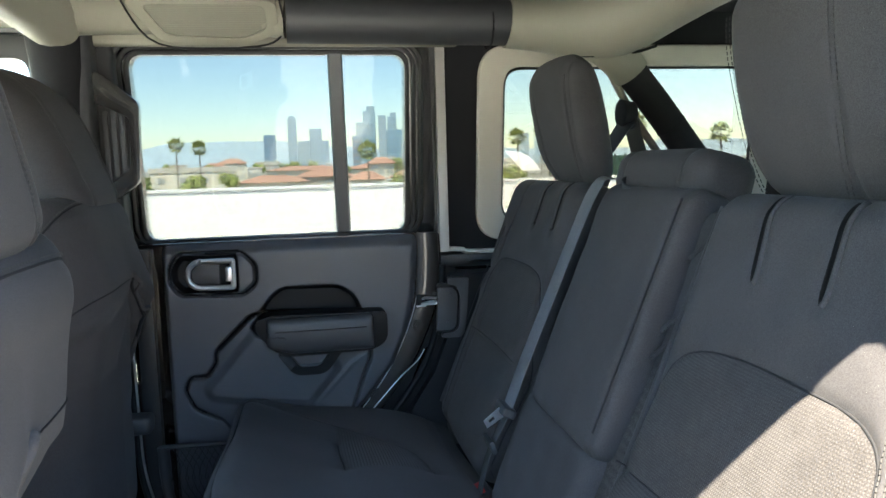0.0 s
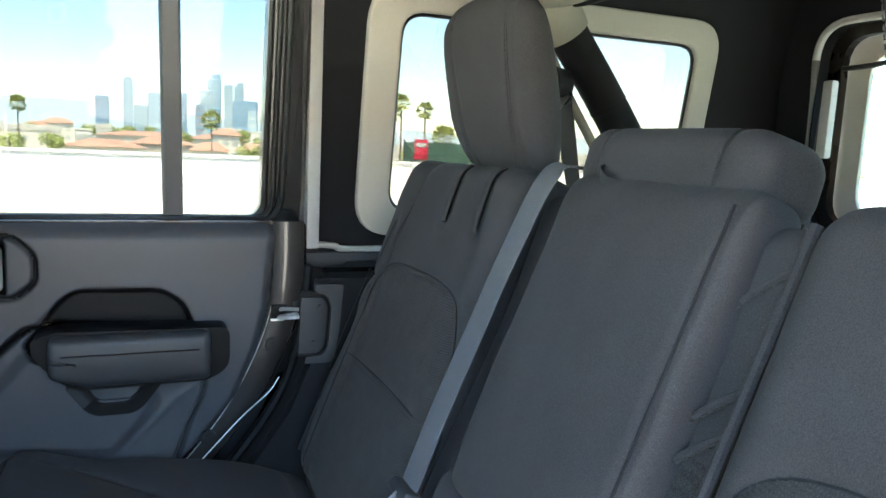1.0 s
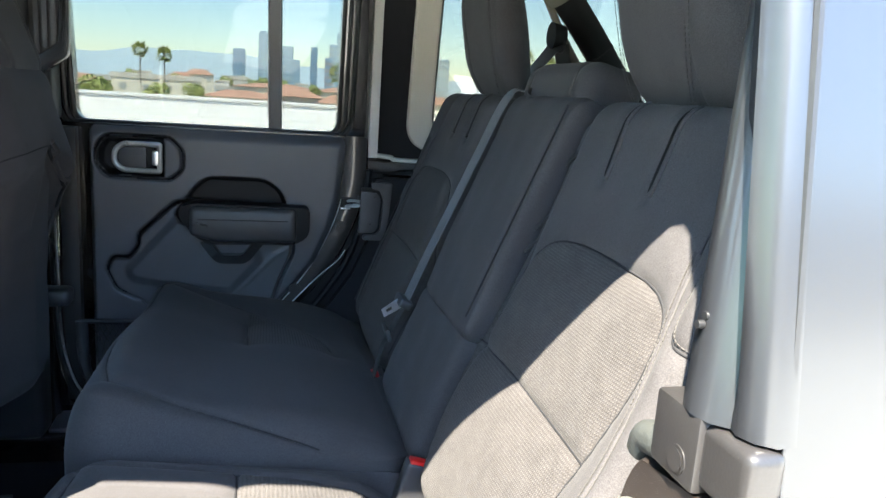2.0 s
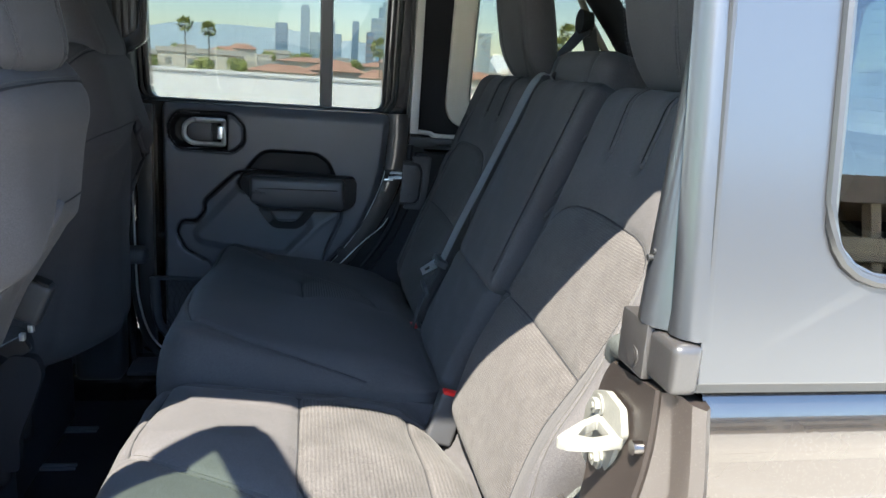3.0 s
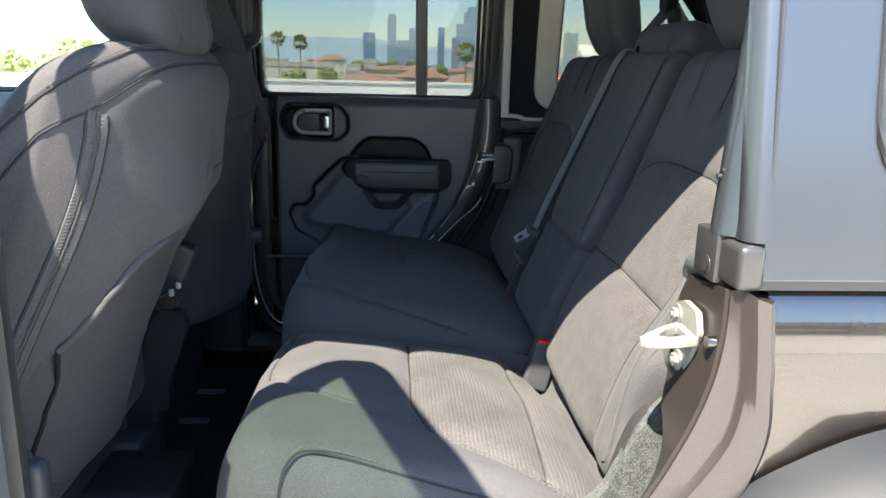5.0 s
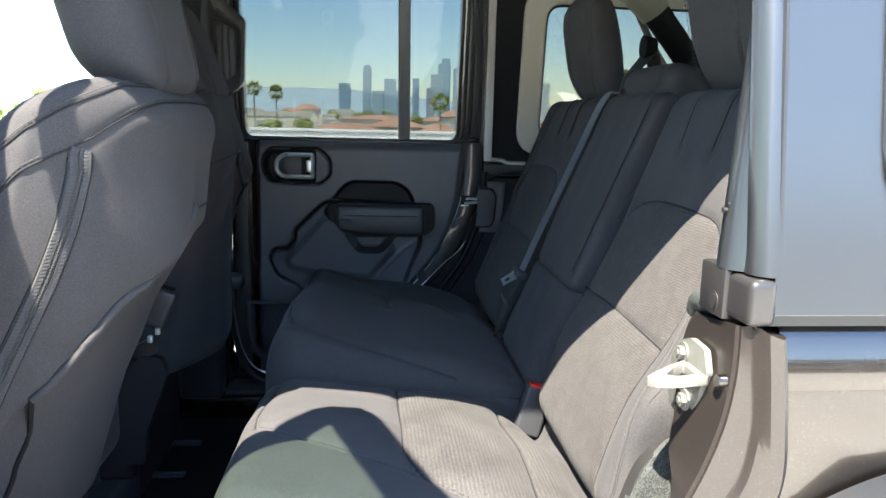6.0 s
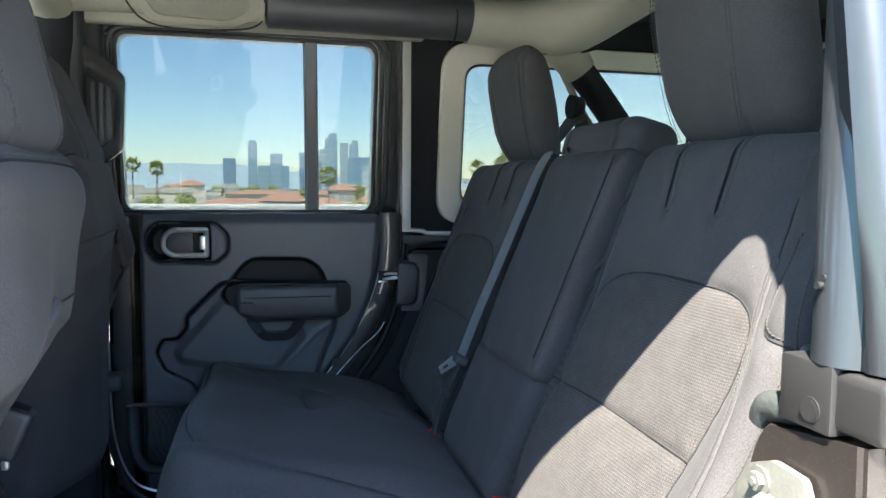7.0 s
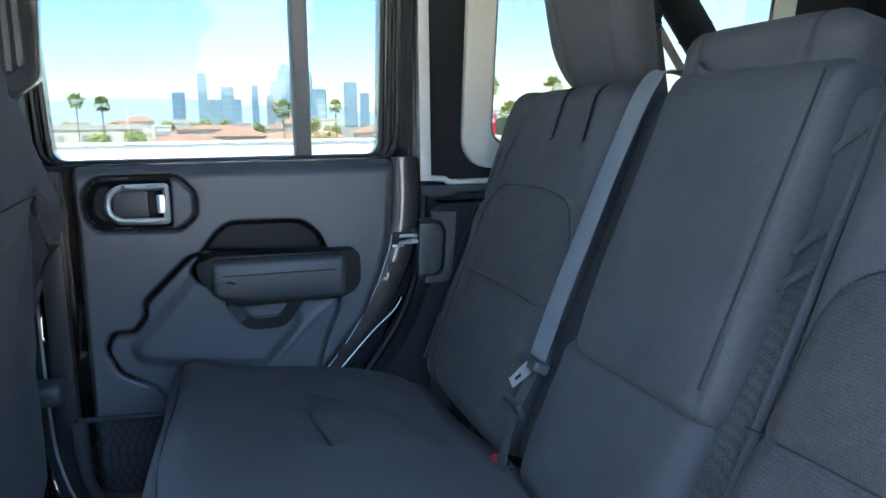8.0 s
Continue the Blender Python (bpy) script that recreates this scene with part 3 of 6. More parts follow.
for k, (az, dist, top, width) in enumerate(((-7.9, 120, -0.45, 3.6), (-5.3, 118, -0.4, 3.2), (-0.6, 330, 0.45, 7), (7.9, 125, -0.55, 4.5), (6.6, 300, 0.3, 6),
                                           (-12.0, 110, -0.2, 5), (-2.2, 340, 0.4, 7), (16.0, 110, -0.3, 5), (20.0, 120, -0.2, 5),
                                           (-26.0, 90, 0.7, 5), (-24.5, 80, 0.3, 5), (-23.4, 84, 0.8, 5), (-22.0, 90, 0.1, 5), (-20.5, 95, 0.3, 5), (-27.5, 85, 0.2, 5),
                                           (-29.0, 90, 0.6, 5), (-18.5, 100, -0.1, 5), (-6.4, 210, 0.25, 3.5), (-3.1, 260, 0.35, 4.5), (-1.2, 250, 0.3, 4), (0.9, 255, 0.35, 4), (3.3, 200, 0.1, 3.5), (7.2, 230, 0.45, 4.5), (8.6, 170, 0.0, 4), (-9.4, 230, 0.4, 4), (51.5, 80, -0.6, 5), (54, 90, -0.4, 6), (-16.5, 110, -0.3, 5))):
    shrub(az, dist, top, width, 40 + k)


def screen_fence():
    """A green cloth fence with a red sign on the far corner of the deck."""
    green = surface("green screen cloth", (0.06, 0.12, 0.09), 0.9, var=0.15, scale=1.5, grain=60, bump=0.3)
    root = thing("screen_fence", (12, 31, -4), "green cloth screen fence with a red sign beyond the parapet", "fence")
    bm = bmesh.new()
    a, b = bearing(19.2, 40, 0), bearing(29.5, 44, 0)
    n = 14
    for i in range(n):
        p, q = a.lerp(b, i / n), a.lerp(b, (i + 1) / n)
        vs = [bm.verts.new((w.x, w.y + 0.08 * (i % 2), z)) for w, z in ((p, -4), (q, -4), (q, 1.45), (p, 1.45))]
        bm.faces.new(vs)
        bm.faces.new([bm.verts.new(v.co + Vector((0, 0.04, 0))) for v in reversed(vs)])
    part("screen", bm, green, root, smooth=False)
    for i in range(n + 1):
        p = a.lerp(b, i / n)
        part("post", tube([(p.x, p.y + 0.1, -4), (p.x, p.y + 0.1, 1.55)], 0.05, 6, smooth=1), M["bracket"], root)
    s = bearing(20.4, 39.5, 0)
    part("sign", box(s.x - 0.36, s.y - 0.05, 0.55, s.x + 0.36, s.y + 0.02, 1.6, r=0.01), surface("red sign", (0.55, 0.03, 0.06), 0.5), root, "red sign panel")
    part("sign_bar", box(s.x - 0.28, s.y - 0.07, 1.2, s.x + 0.28, s.y - 0.055, 1.42, r=0), M["strip_white"], root, "white bar on the sign")


screen_fence()


def garage():
    """The brown parking building across the deck, which the car's glass mirrors."""
    root = thing("parking_garage", (0, -34, 0), "tan parking garage with dark open storeys", "parking garage")
    tan = facade((0.42, 0.33, 0.23))
    for k in range(2):
        z = k * 3.0 - 0.2
        part("floor_band", box(-45, -42, z, 60, -33, z + 1.25, r=0.02, seg=1), tan, root, smooth=False)
        part("back_wall", box(-45, -42, z + 1.25, 60, -41.5, z + 3.0, r=0), M["dark"], root, smooth=False)
        for i in range(18):
            x = -44 + i * 6
            part("column", box(x, -34, z + 1.25, x + 0.6, -33.3, z + 3.0, r=0.02, seg=1), tan, root, smooth=False)
    part("roof_band", box(-45, -42, 5.8, 60, -33, 7.2, r=0.02, seg=1), facade((0.30, 0.23, 0.17)), root, smooth=False)


garage()


# ---- the car's shell: x runs to its rear, y to its passenger side ----
def side_y(z):
    """How far out the body side stands at a height: upright below the belt, leaning in above it."""
    return 0.80 - max(0.0, z - 1.16) * 0.15


def door_y(z):
    return 0.775 - max(0.0, z - 1.247) * 0.185


def hardtop_side(s):
    name = "passenger side" if s > 0 else "driver side"
    root = thing("hardtop_side", (0.5, s * 0.78, 1.16), "grey hardtop side wall with a quarter window, " + name, "hardtop side", "hardtop sides")
    hole = rrect(0.117, 1.243, 0.835, 1.665, 0.06)
    outer = [(0.016, 1.160), (1.10, 1.160), (1.10, 1.78), (0.016, 1.78)]
    part("outer_skin", sheet([outer, hole], lambda x, z: s * (side_y(z) - 0.012), s * 0.012, 0.0015), M["hardtop"], root, smooth=False)
    inner = [(0.012, 1.195), (1.08, 1.195), (1.08, 1.77), (0.012, 1.77)]
    part("inner_liner", sheet([inner, rrect(0.125, 1.25, 0.825, 1.645, 0.05)], lambda x, z: s * (side_y(z) - 0.040), s * 0.026, 0.001), M["dark"], root, "black liner", smooth=False)
    glass = part("quarter_window", sheet([rrect(0.112, 1.238, 0.840, 1.670, 0.06)], lambda x, z: s * (side_y(z) - 0.006), s * 0.004), GLASS_QUARTER, root, "tinted quarter window", smooth=False)
    trim = sheet([rrect(0.085, 1.215, 0.855, 1.672, 0.075, 7), rrect(0.146, 1.262, 0.800, 1.622, 0.045, 7)], lambda x, z: s * (side_y(z) - 0.058), s * 0.020, 0.006, 3)
    part("window_trim", trim, M["cream"], glass, "pale window trim")
    ring = [(x, s * (side_y(z) + 0.001), z) for x, z in rrect(0.112, 1.238, 0.840, 1.670, 0.06, 6)]
    part("window_seal", tube(ring, 0.005, 8, closed=True, smooth=1), M["rubber"], glass)
    ring = [(x, s * (side_y(z) - 0.046), z) for x, z in rrect(0.148, 1.264, 0.798, 1.620, 0.044, 6)]
    part("inner_seal", tube(ring, 0.004, 6, closed=True, smooth=1), M["rubber"], glass)
    if s < 0:
        # the front post of the hardtop, with its rolled flange
        bm = bmesh.new()
        line = [Vector((0, 0, z)) for z in np.linspace(1.192, 1.715, 10)]
        prof = [(0.024, 0.000), (0.012, 0.001), (0.003, -0.006), (-0.001, -0.016), (0.002, -0.024), (-0.006, -0.031), (-0.010, -0.044), (-0.008, -0.056), (-0.002, -0.062), (0.012, -0.062), (0.024, -0.058)]
        rings = []
        for p in line:
            rings.append([bm.verts.new((u + (0.13 * (p.z - 1.2) if w < -0.02 else 0), s * (side_y(p.z) + w), p.z)) for u, w in prof])
        for a, b in zip(rings[:-1], rings[1:]):
            for j in range(len(prof)):
                bm.faces.new((a[j], a[(j + 1) % len(prof)], b[(j + 1) % len(prof)], b[j]))
        bm.faces.new(rings[0])
        bm.faces.new(rings[-1][::-1])
        part("front_post", bm, M["hardtop"], root, "grey rolled hardtop post", angle=60)
    if s < 0:
        gus = sheet([[(-0.42, 1.700), (-0.42, 1.693), (-0.28, 1.690), (-0.155, 1.664), (-0.055, 1.650), (-0.020, 1.630), (-0.004, 1.600), (0.010, 1.540), (0.020, 1.44), (0.030, 1.44), (0.030, 1.78), (-0.42, 1.78)]], -0.722, 0.014, 0.002)
        part("panel_gap", tube([(0.020, -0.7955, 1.165), (0.020, -side_y(1.4) - 0.001, 1.4), (0.020, -side_y(1.72) - 0.001, 1.72)], 0.0028, 6), M["rubber"], root)
        part("corner_gusset", gus, M["hardtop"], root, smooth=False)
        return root
    # Ring and filler added outside the frame, unseen, to block light leaks.
    part("leak_ring", sheet([[(-0.80, 1.18), (0.03, 1.18), (0.03, 1.73), (-0.80, 1.73)], rrect(-0.688, 1.238, -0.070, 1.668, 0.03)], lambda x, z: door_y(z) + 0.018, 0.012), M["rubber"], root, smooth=False)
    part("post_fill", box(-0.016, 0.742, 1.16, 0.016, 0.790, 1.72, r=0.003), M["rubber"], root)
    part("pale_edge", box(-0.010, min(s * 0.705, s * 0.735), 1.196, 0.012, max(s * 0.705, s * 0.735), 1.69, r=0.002), M["strip_white"], root, "pale edge strip")
    part("belt_edge", tube([(0.005, s * 0.738, 1.200), (0.05, s * 0.740, 1.196), (0.08, s * 0.745, 1.189), (0.3, s * 0.75, 1.189), (1.0, s * 0.75, 1.189)], 0.006, 8), M["strip_white"], root, "pale belt edge")
    return root


for s in (1, -1):
    hardtop_side(s)


def roof():
    root = thing("roof", (-0.2, 0, 1.72), "grey car roof with removable front panels and dark rear liner", "car roof")
    part("roof_skin", box(-1.75, -0.70, 1.795, 1.10, 0.70, 1.82, r=0.01), M["hardtop"], root)
    part("front_liner", box(-1.70, -0.66, 1.765, 0.02, 0.66, 1.792, r=0.006), M["liner"], root, "pale grey panel liner")
    part("rear_liner", box(0.03, -0.68, 1.75, 1.08, 0.68, 1.793, r=0.006), M["dark"], root, "black rear liner")
    for s in (1, -1):
        a, b = sorted((s * 0.665, s * 0.718))
        part("side_rail", box(-1.75, a, 1.692, 0.02, b, 1.80, r=0.006), M["hardtop"], root)
        a, b = sorted((s * 0.60, s * 0.664))
        part("rail_cover", box(-1.70, a, 1.70, 0.03, b, 1.764, r=0.012), M["bar"], root, "grey beige rail cover")
        if s > 0:
            part("rail_lip", box(-0.74, 0.622, 1.661, 0.03, 0.652, 1.712, r=0.012, seg=3), M["bar"], root, "grey beige rail lip above the window")
        line = [(x, s * 0.690, 1.690 + 0.0025 * math.sin(x * 37)) for x in np.linspace(-0.70, 0.0, 30)]
        part("rail_seal", tube(line, 0.0075, 8, smooth=1), M["rubber"], root)
    return root


roof()


def body():
    root = thing("car_body", (0.0, 0, 0.35), "dark brown grey metallic car body with open door jamb", "car body")
    for s in (1, -1):
        lo, hi = sorted((s * 0.775, s * 0.80))
        # quarter panel with the wheel opening cut out
        arch = soften([(-0.05, 0.47), (-0.045, 0.70), (-0.005, 0.84), (0.045, 0.92), (0.10, 0.955), (0.18, 0.985), (0.30, 0.995), (0.60, 0.995), (0.74, 0.97), (0.85, 0.87), (0.94, 0.70), (0.97, 0.47)], 4)
        front = [(-0.09, 0.47), (-0.085, 0.86), (-0.045, 0.95), (-0.005, 1.04), (0.014, 1.094)]
        if s < 0:
            front = [(-0.10, 0.47), (-0.10, 0.76), (-0.030, 0.880), (0.017, 0.940), (0.036, 0.975), (0.041, 1.005), (0.041, 1.04), (0.039, 1.067), (0.037, 1.094)]
        outline = [arch[0]] + front + [(1.12, 1.094), (1.12, 0.47)] + arch[::-1][:-1]
        bm = sheet([outline], lo, hi - lo, 0.004, 2)
        for v in bm.verts:
            v.co.y -= s * (0.02 * max(0, 1.0 - v.co.z) + 0.004)
        part("quarter_panel", bm, M["paint"], root, "dark brown grey metallic quarter panel", angle=25)
        prof = [(0.765, 1.150), (0.778, 1.150), (0.7805, 1.1475), (0.7850, 1.1420), (0.7890, 1.1345), (0.7920, 1.1260), (0.7945, 1.1165), (0.7962, 1.1085), (0.7966, 1.104), (0.7964, 1.0995), (0.7958, 1.093), (0.765, 1.088)]
        bm = bmesh.new()
        rings = [[bm.verts.new((x, s * y, z)) for y, z in prof] for x in (0.031 if s < 0 else 0.020, 0.5, 1.119)]
        for p, q in zip(rings[:-1], rings[1:]):
            for j in range(len(prof)):
                bm.faces.new((p[j], p[(j + 1) % len(prof)], q[(j + 1) % len(prof)], q[j]))
        bm.faces.new(rings[0])
        bm.faces.new(rings[-1][::-1])
        part("belt_shoulder", bm, M["paint"], root, "creased metallic shoulder", angle=12)
        part("belt_gap", box(0.014, min(s * 0.77, s * 0.79), 1.149, 1.1, max(s * 0.77, s * 0.79), 1.161, r=0), M["rubber"], root, "black gap under the hardtop")
        # wheel arch flare
        bm = bmesh.new()
        path = soften([(-0.075, 0.70), (-0.03, 0.83), (0.024, 0.925), (0.085, 0.968), (0.172, 1.000), (0.30, 1.012), (0.60, 1.012), (0.76, 0.985), (0.87, 0.88), (0.95, 0.70)], 6)
        line = [Vector((x, 0, z)) for x, z in path]
        prof = [(0.0, 0.775), (0.026, 0.800), (0.020, 0.822), (0.004, 0.852), (-0.02, 0.878), (-0.05, 0.885), (-0.056, 0.872), (-0.045, 0.845), (-0.035, 0.80), (-0.03, 0.775)]
        rings = []
        for p in line:
            d = (p - Vector((0.45, 0, 0.45))).normalized()
            rings.append([bm.verts.new(p + d * u + Vector((0, s * w, 0))) for u, w in prof])
        for a, b in zip(rings[:-1], rings[1:]):
            for j in range(len(prof)):
                bm.faces.new((a[j], a[(j + 1) % len(prof)], b[(j + 1) % len(prof)], b[j]))
        bm.faces.new(rings[0])
        bm.faces.new(rings[-1][::-1])
        part("wheel_flare", bm, M["flare"], root, "grey moulded wheel arch flare", angle=50)
        part("wheel_well", box(0.0, min(s * 0.42, s * 0.44), 0.3, 0.98, max(s * 0.42, s * 0.44), 0.99, r=0), M["dark"], root, smooth=False)
        # the latch jamb: two stepped faces that sweep forward towards the sill
        jl = [(-0.004, 1.168), (-0.010, 1.08), (-0.022, 1.02), (-0.055, 0.93), (-0.115, 0.84), (-0.20, 0.74), (-0.32, 0.64), (-0.46, 0.575)]
        jl = soften(jl, 5)
        if s < 0:
            rows = zip(soften([(-0.006, 1.136), (-0.012, 1.09), (-0.018, 1.045), (-0.022, 0.995), (-0.010, 0.925), (-0.07, 0.81), (-0.42, 0.60)], 6),
                       soften([(-0.006, 1.147), (-0.006, 1.10), (-0.014, 1.05), (-0.035, 0.993), (-0.075, 0.920), (-0.16, 0.81), (-0.42, 0.60)], 6),
                       soften([(0.003, 1.149), (0.010, 1.086), (0.011, 1.046), (-0.001, 0.996), (-0.050, 0.925), (-0.14, 0.81), (-0.40, 0.60)], 6),
                       soften([(0.030, 1.141), (0.039, 1.067), (0.041, 1.005), (0.017, 0.940), (-0.030, 0.88), (-0.10, 0.76), (-0.38, 0.58)], 6))
            bm = bmesh.new()
            prev = None
            for k, (A, B, C, D) in enumerate(rows):
                inner = -0.670 - 0.028 * min(1, k / 14)
                inner -= 0.026 * max(0.0, 1 - k / 7) ** 2
                mid = ((C[0] + D[0]) / 2 - 0.004, (C[1] + D[1]) / 2)
                ring = [bm.verts.new(p) for p in ((A[0] + 0.006, inner + 0.002, A[1]), (A[0], inner - 0.003, A[1]), (B[0], -0.779, B[1]), (B[0] + 0.0025, -0.7815, B[1]), (B[0] + 0.003, -0.7845, B[1]),
                                                  (C[0] - 0.002, -0.7890, C[1]), (C[0] + 0.001, -0.7912, C[1]), (C[0] + 0.004, -0.797, C[1]), (*mid[:1], -0.803, mid[1]), (D[0] - 0.006, -0.8045, D[1]), (D[0], -0.799, D[1]), (D[0] + 0.004, -0.78, D[1]), (A[0] + 0.045, inner, A[1]))]
                if prev:
                    for j in range(13):
                        bm.faces.new((prev[j], prev[(j + 1) % 13], ring[(j + 1) % 13], ring[j]))
                else:
                    bm.faces.new(ring)
                prev = ring
            part("latch_jamb", bm, M["jamb"], root, "painted latch post with a rolled outer lip", angle=28)
        for inset, y0, y1, label in (() if s < 0 else ((0.0, 0.685, 0.742, "black latch face"), (0.020, 0.742, 0.752, ""), (0.014, 0.752, 0.775, "black outer step"))):
            bm = bmesh.new()
            prev = None
            for x, z in jl:
                n = 0.6 * inset
                ring = [bm.verts.new((x + inset, s * y0, z - n)), bm.verts.new((x + inset + 0.004, s * y1, z - n)), bm.verts.new((x + 0.05 + inset, s * y1, z - 0.03)), bm.verts.new((x + 0.05 + inset, s * y0, z - 0.03))]
                if prev:
                    for j in range(4):
                        bm.faces.new((prev[j], prev[(j + 1) % 4], ring[(j + 1) % 4], ring[j]))
                prev = ring
            part("latch_jamb", bm, M["piano"], root, label, angle=30)
        if s > 0:
            # Dark filler added behind the jamb gap to keep outside light out.
            back = bmesh.new()
            for (xa, za), (xb, zb) in zip(jl[:-1], jl[1:]):
                vs = [back.verts.new(p) for p in ((xa - 0.05, 0.770, za + 0.015), (xb - 0.05, 0.770, zb + 0.015), (xb + 0.08, 0.770, zb - 0.04), (xa + 0.08, 0.770, za - 0.04))]
                back.faces.new(vs)
            bmesh.ops.remove_doubles(back, verts=back.verts, dist=0.0005)
            bmesh.ops.solidify(back, geom=list(back.faces), thickness=0.004)
            part("jamb_filler", back, M["rubber"], root)
        seal = [(x - 0.004, s * 0.690, z) for x, z in jl]
        if s > 0:
            part("door_seal", tube(seal, 0.009, 8, smooth=1), M["piano"], root)
        edge = [(x + 0.002, s * 0.680, z) for x, z in soften([(-0.062, 0.970), (-0.080, 0.943), (-0.126, 0.902), (-0.188, 0.836), (-0.27, 0.75)], 5)]
        if s > 0:
            part("seal_lip", tube(edge, 0.0013, 6, smooth=1), M["chrome"], root, "thin bright seal lip")
        # sill and B post
        # Strip added above the sill to close a light leak under the door.
        part("sill_filler", box(-1.55, min(s * 0.755, s * 0.775), 0.54, -0.36, max(s * 0.755, s * 0.775), 0.62, r=0.004), M["rubber"], root)
        part("sill", box(-1.55, min(s * 0.60, s * 0.775), 0.40, -0.36, max(s * 0.60, s * 0.775), 0.55, r=0.02, seg=3), M["paint"], root)
        part("sill_guard", box(-0.72, min(s * 0.60, s * 0.70), 0.55, -0.40, max(s * 0.60, s * 0.70), 0.562, r=0.004), M["plastic"], root, "black ribbed sill guard")
        part("b_post", box(-0.82, min(s * 0.675, s * 0.775), 0.50, -0.712, max(s * 0.675, s * 0.775), 1.25, r=0.012, seg=3), M["frame"], root)
        part("b_post_top", box(-0.90 if s < 0 else -0.845, min(s * 0.64, s * 0.725), 1.25, -0.775 if s < 0 else -0.695, max(s * 0.64, s * 0.725), 1.72, r=0.012, seg=3), M["rubber"], root)
        part("b_post_trim", box(-0.92 if s < 0 else -0.84, min(s * 0.585, s * 0.672), 0.54, -0.83 if s < 0 else -0.725, max(s * 0.585, s * 0.672), 1.70, r=0.022, seg=3), M["soft"], root, "black post trim")
        ring = soften([(-0.715, 1.60), (-0.712, 1.2), (-0.712, 0.9), (-0.705, 0.72), (-0.67, 0.60), (-0.60, 0.555), (-0.45, 0.552)], 6)
        part("b_post_seal", tube([(x, s * 0.680, z) for x, z in ring], 0.010, 8, smooth=1), M["rubber"], root)
        # The black seal's highlight is added as a thin silver tube.
        ring = soften([(-0.706, 1.22), (-0.703, 0.9), (-0.697, 0.735), (-0.663, 0.625), (-0.60, 0.585), (-0.50, 0.575)], 6)
        part("seal_glint", tube([(x, s * 0.665, z) for x, z in ring], 0.0028, 6, smooth=1), M["chrome"], root, "thin silver line drawing the glint on the black seal")
        # lower quarter trim beside the seat, with felt below
        if s < 0:
            bm = sheet([rpoly([(0.055, 1.165), (0.30, 1.165), (0.30, 0.60), (-0.28, 0.60), (-0.12, 0.82), (-0.063, 0.88), (-0.030, 0.955), (-0.006, 0.985), (0.030, 1.00)], 0.01)], -0.672, 0.018, 0.004)
            part("quarter_trim", bm, M["felt"], root, "grey speckled quarter carpet", smooth=False)
            blade = sweep(bmesh.new(), spline([(-0.012, -0.650, 0.968), (-0.027, -0.651, 0.950), (-0.040, -0.652, 0.912), (-0.050, -0.652, 0.865), (-0.058, -0.650, 0.80)], 6), [(-0.004, -0.006), (0.004, -0.009), (0.006, 0.0), (0.004, 0.009), (-0.004, 0.006)], up=(0, 1, 0), scale=lambda t: 1.3 + 1.0 * t)
            part("hinge_cover", blade, M["bracket"], root, "curved grey seat hinge cover")
        else:
            bm = sheet([rpoly([(0.0, 1.150), (0.30, 1.150), (0.30, 0.60), (-0.30, 0.60), (-0.10, 0.83), (-0.04, 0.92), (0.0, 1.02)], 0.01)], min(s * 0.655, s * 0.685), 0.03, 0.004)
            part("quarter_trim", bm, M["dark"], root, "black quarter trim", smooth=False)
        if s < 0:
            part("belt_cap", box(0.05, -0.74, 1.163, 0.30, -0.655, 1.184, r=0.008, seg=3), M["plastic"], root, "black belt cap")
        else:
            cap = rpoly([(-0.007, 1.146), (0.008, 1.158), (0.066, 1.163), (0.074, 1.169), (0.45, 1.169), (0.45, 1.182), (-0.007, 1.184)], [0.003, 0.006, 0.004, 0.004, 0.003, 0.003, 0.003])
            part("belt_cap", sheet([cap], 0.732, 0.016, 0.004), M["soft"], root, "black belt cap")
            part("belt_filler", box(0.004, 0.687, 1.08, 0.45, 0.745, 1.146, r=0.004), M["dark"], root)
    part("floor_pan", box(-1.6, -0.62, 0.44, 1.05, 0.62, 0.47, r=0), M["dark"], root, smooth=False)
    part("underbody", box(-1.9, -0.60, 0.35, 1.05, 0.60, 0.437, r=0), M["dark"], root, smooth=False)
    part("load_floor", box(0.20, -0.42, 0.472, 1.05, 0.42, 0.76, r=0.01), M["carpet"], root, "black carpeted load floor", smooth=False)
    return root


body()


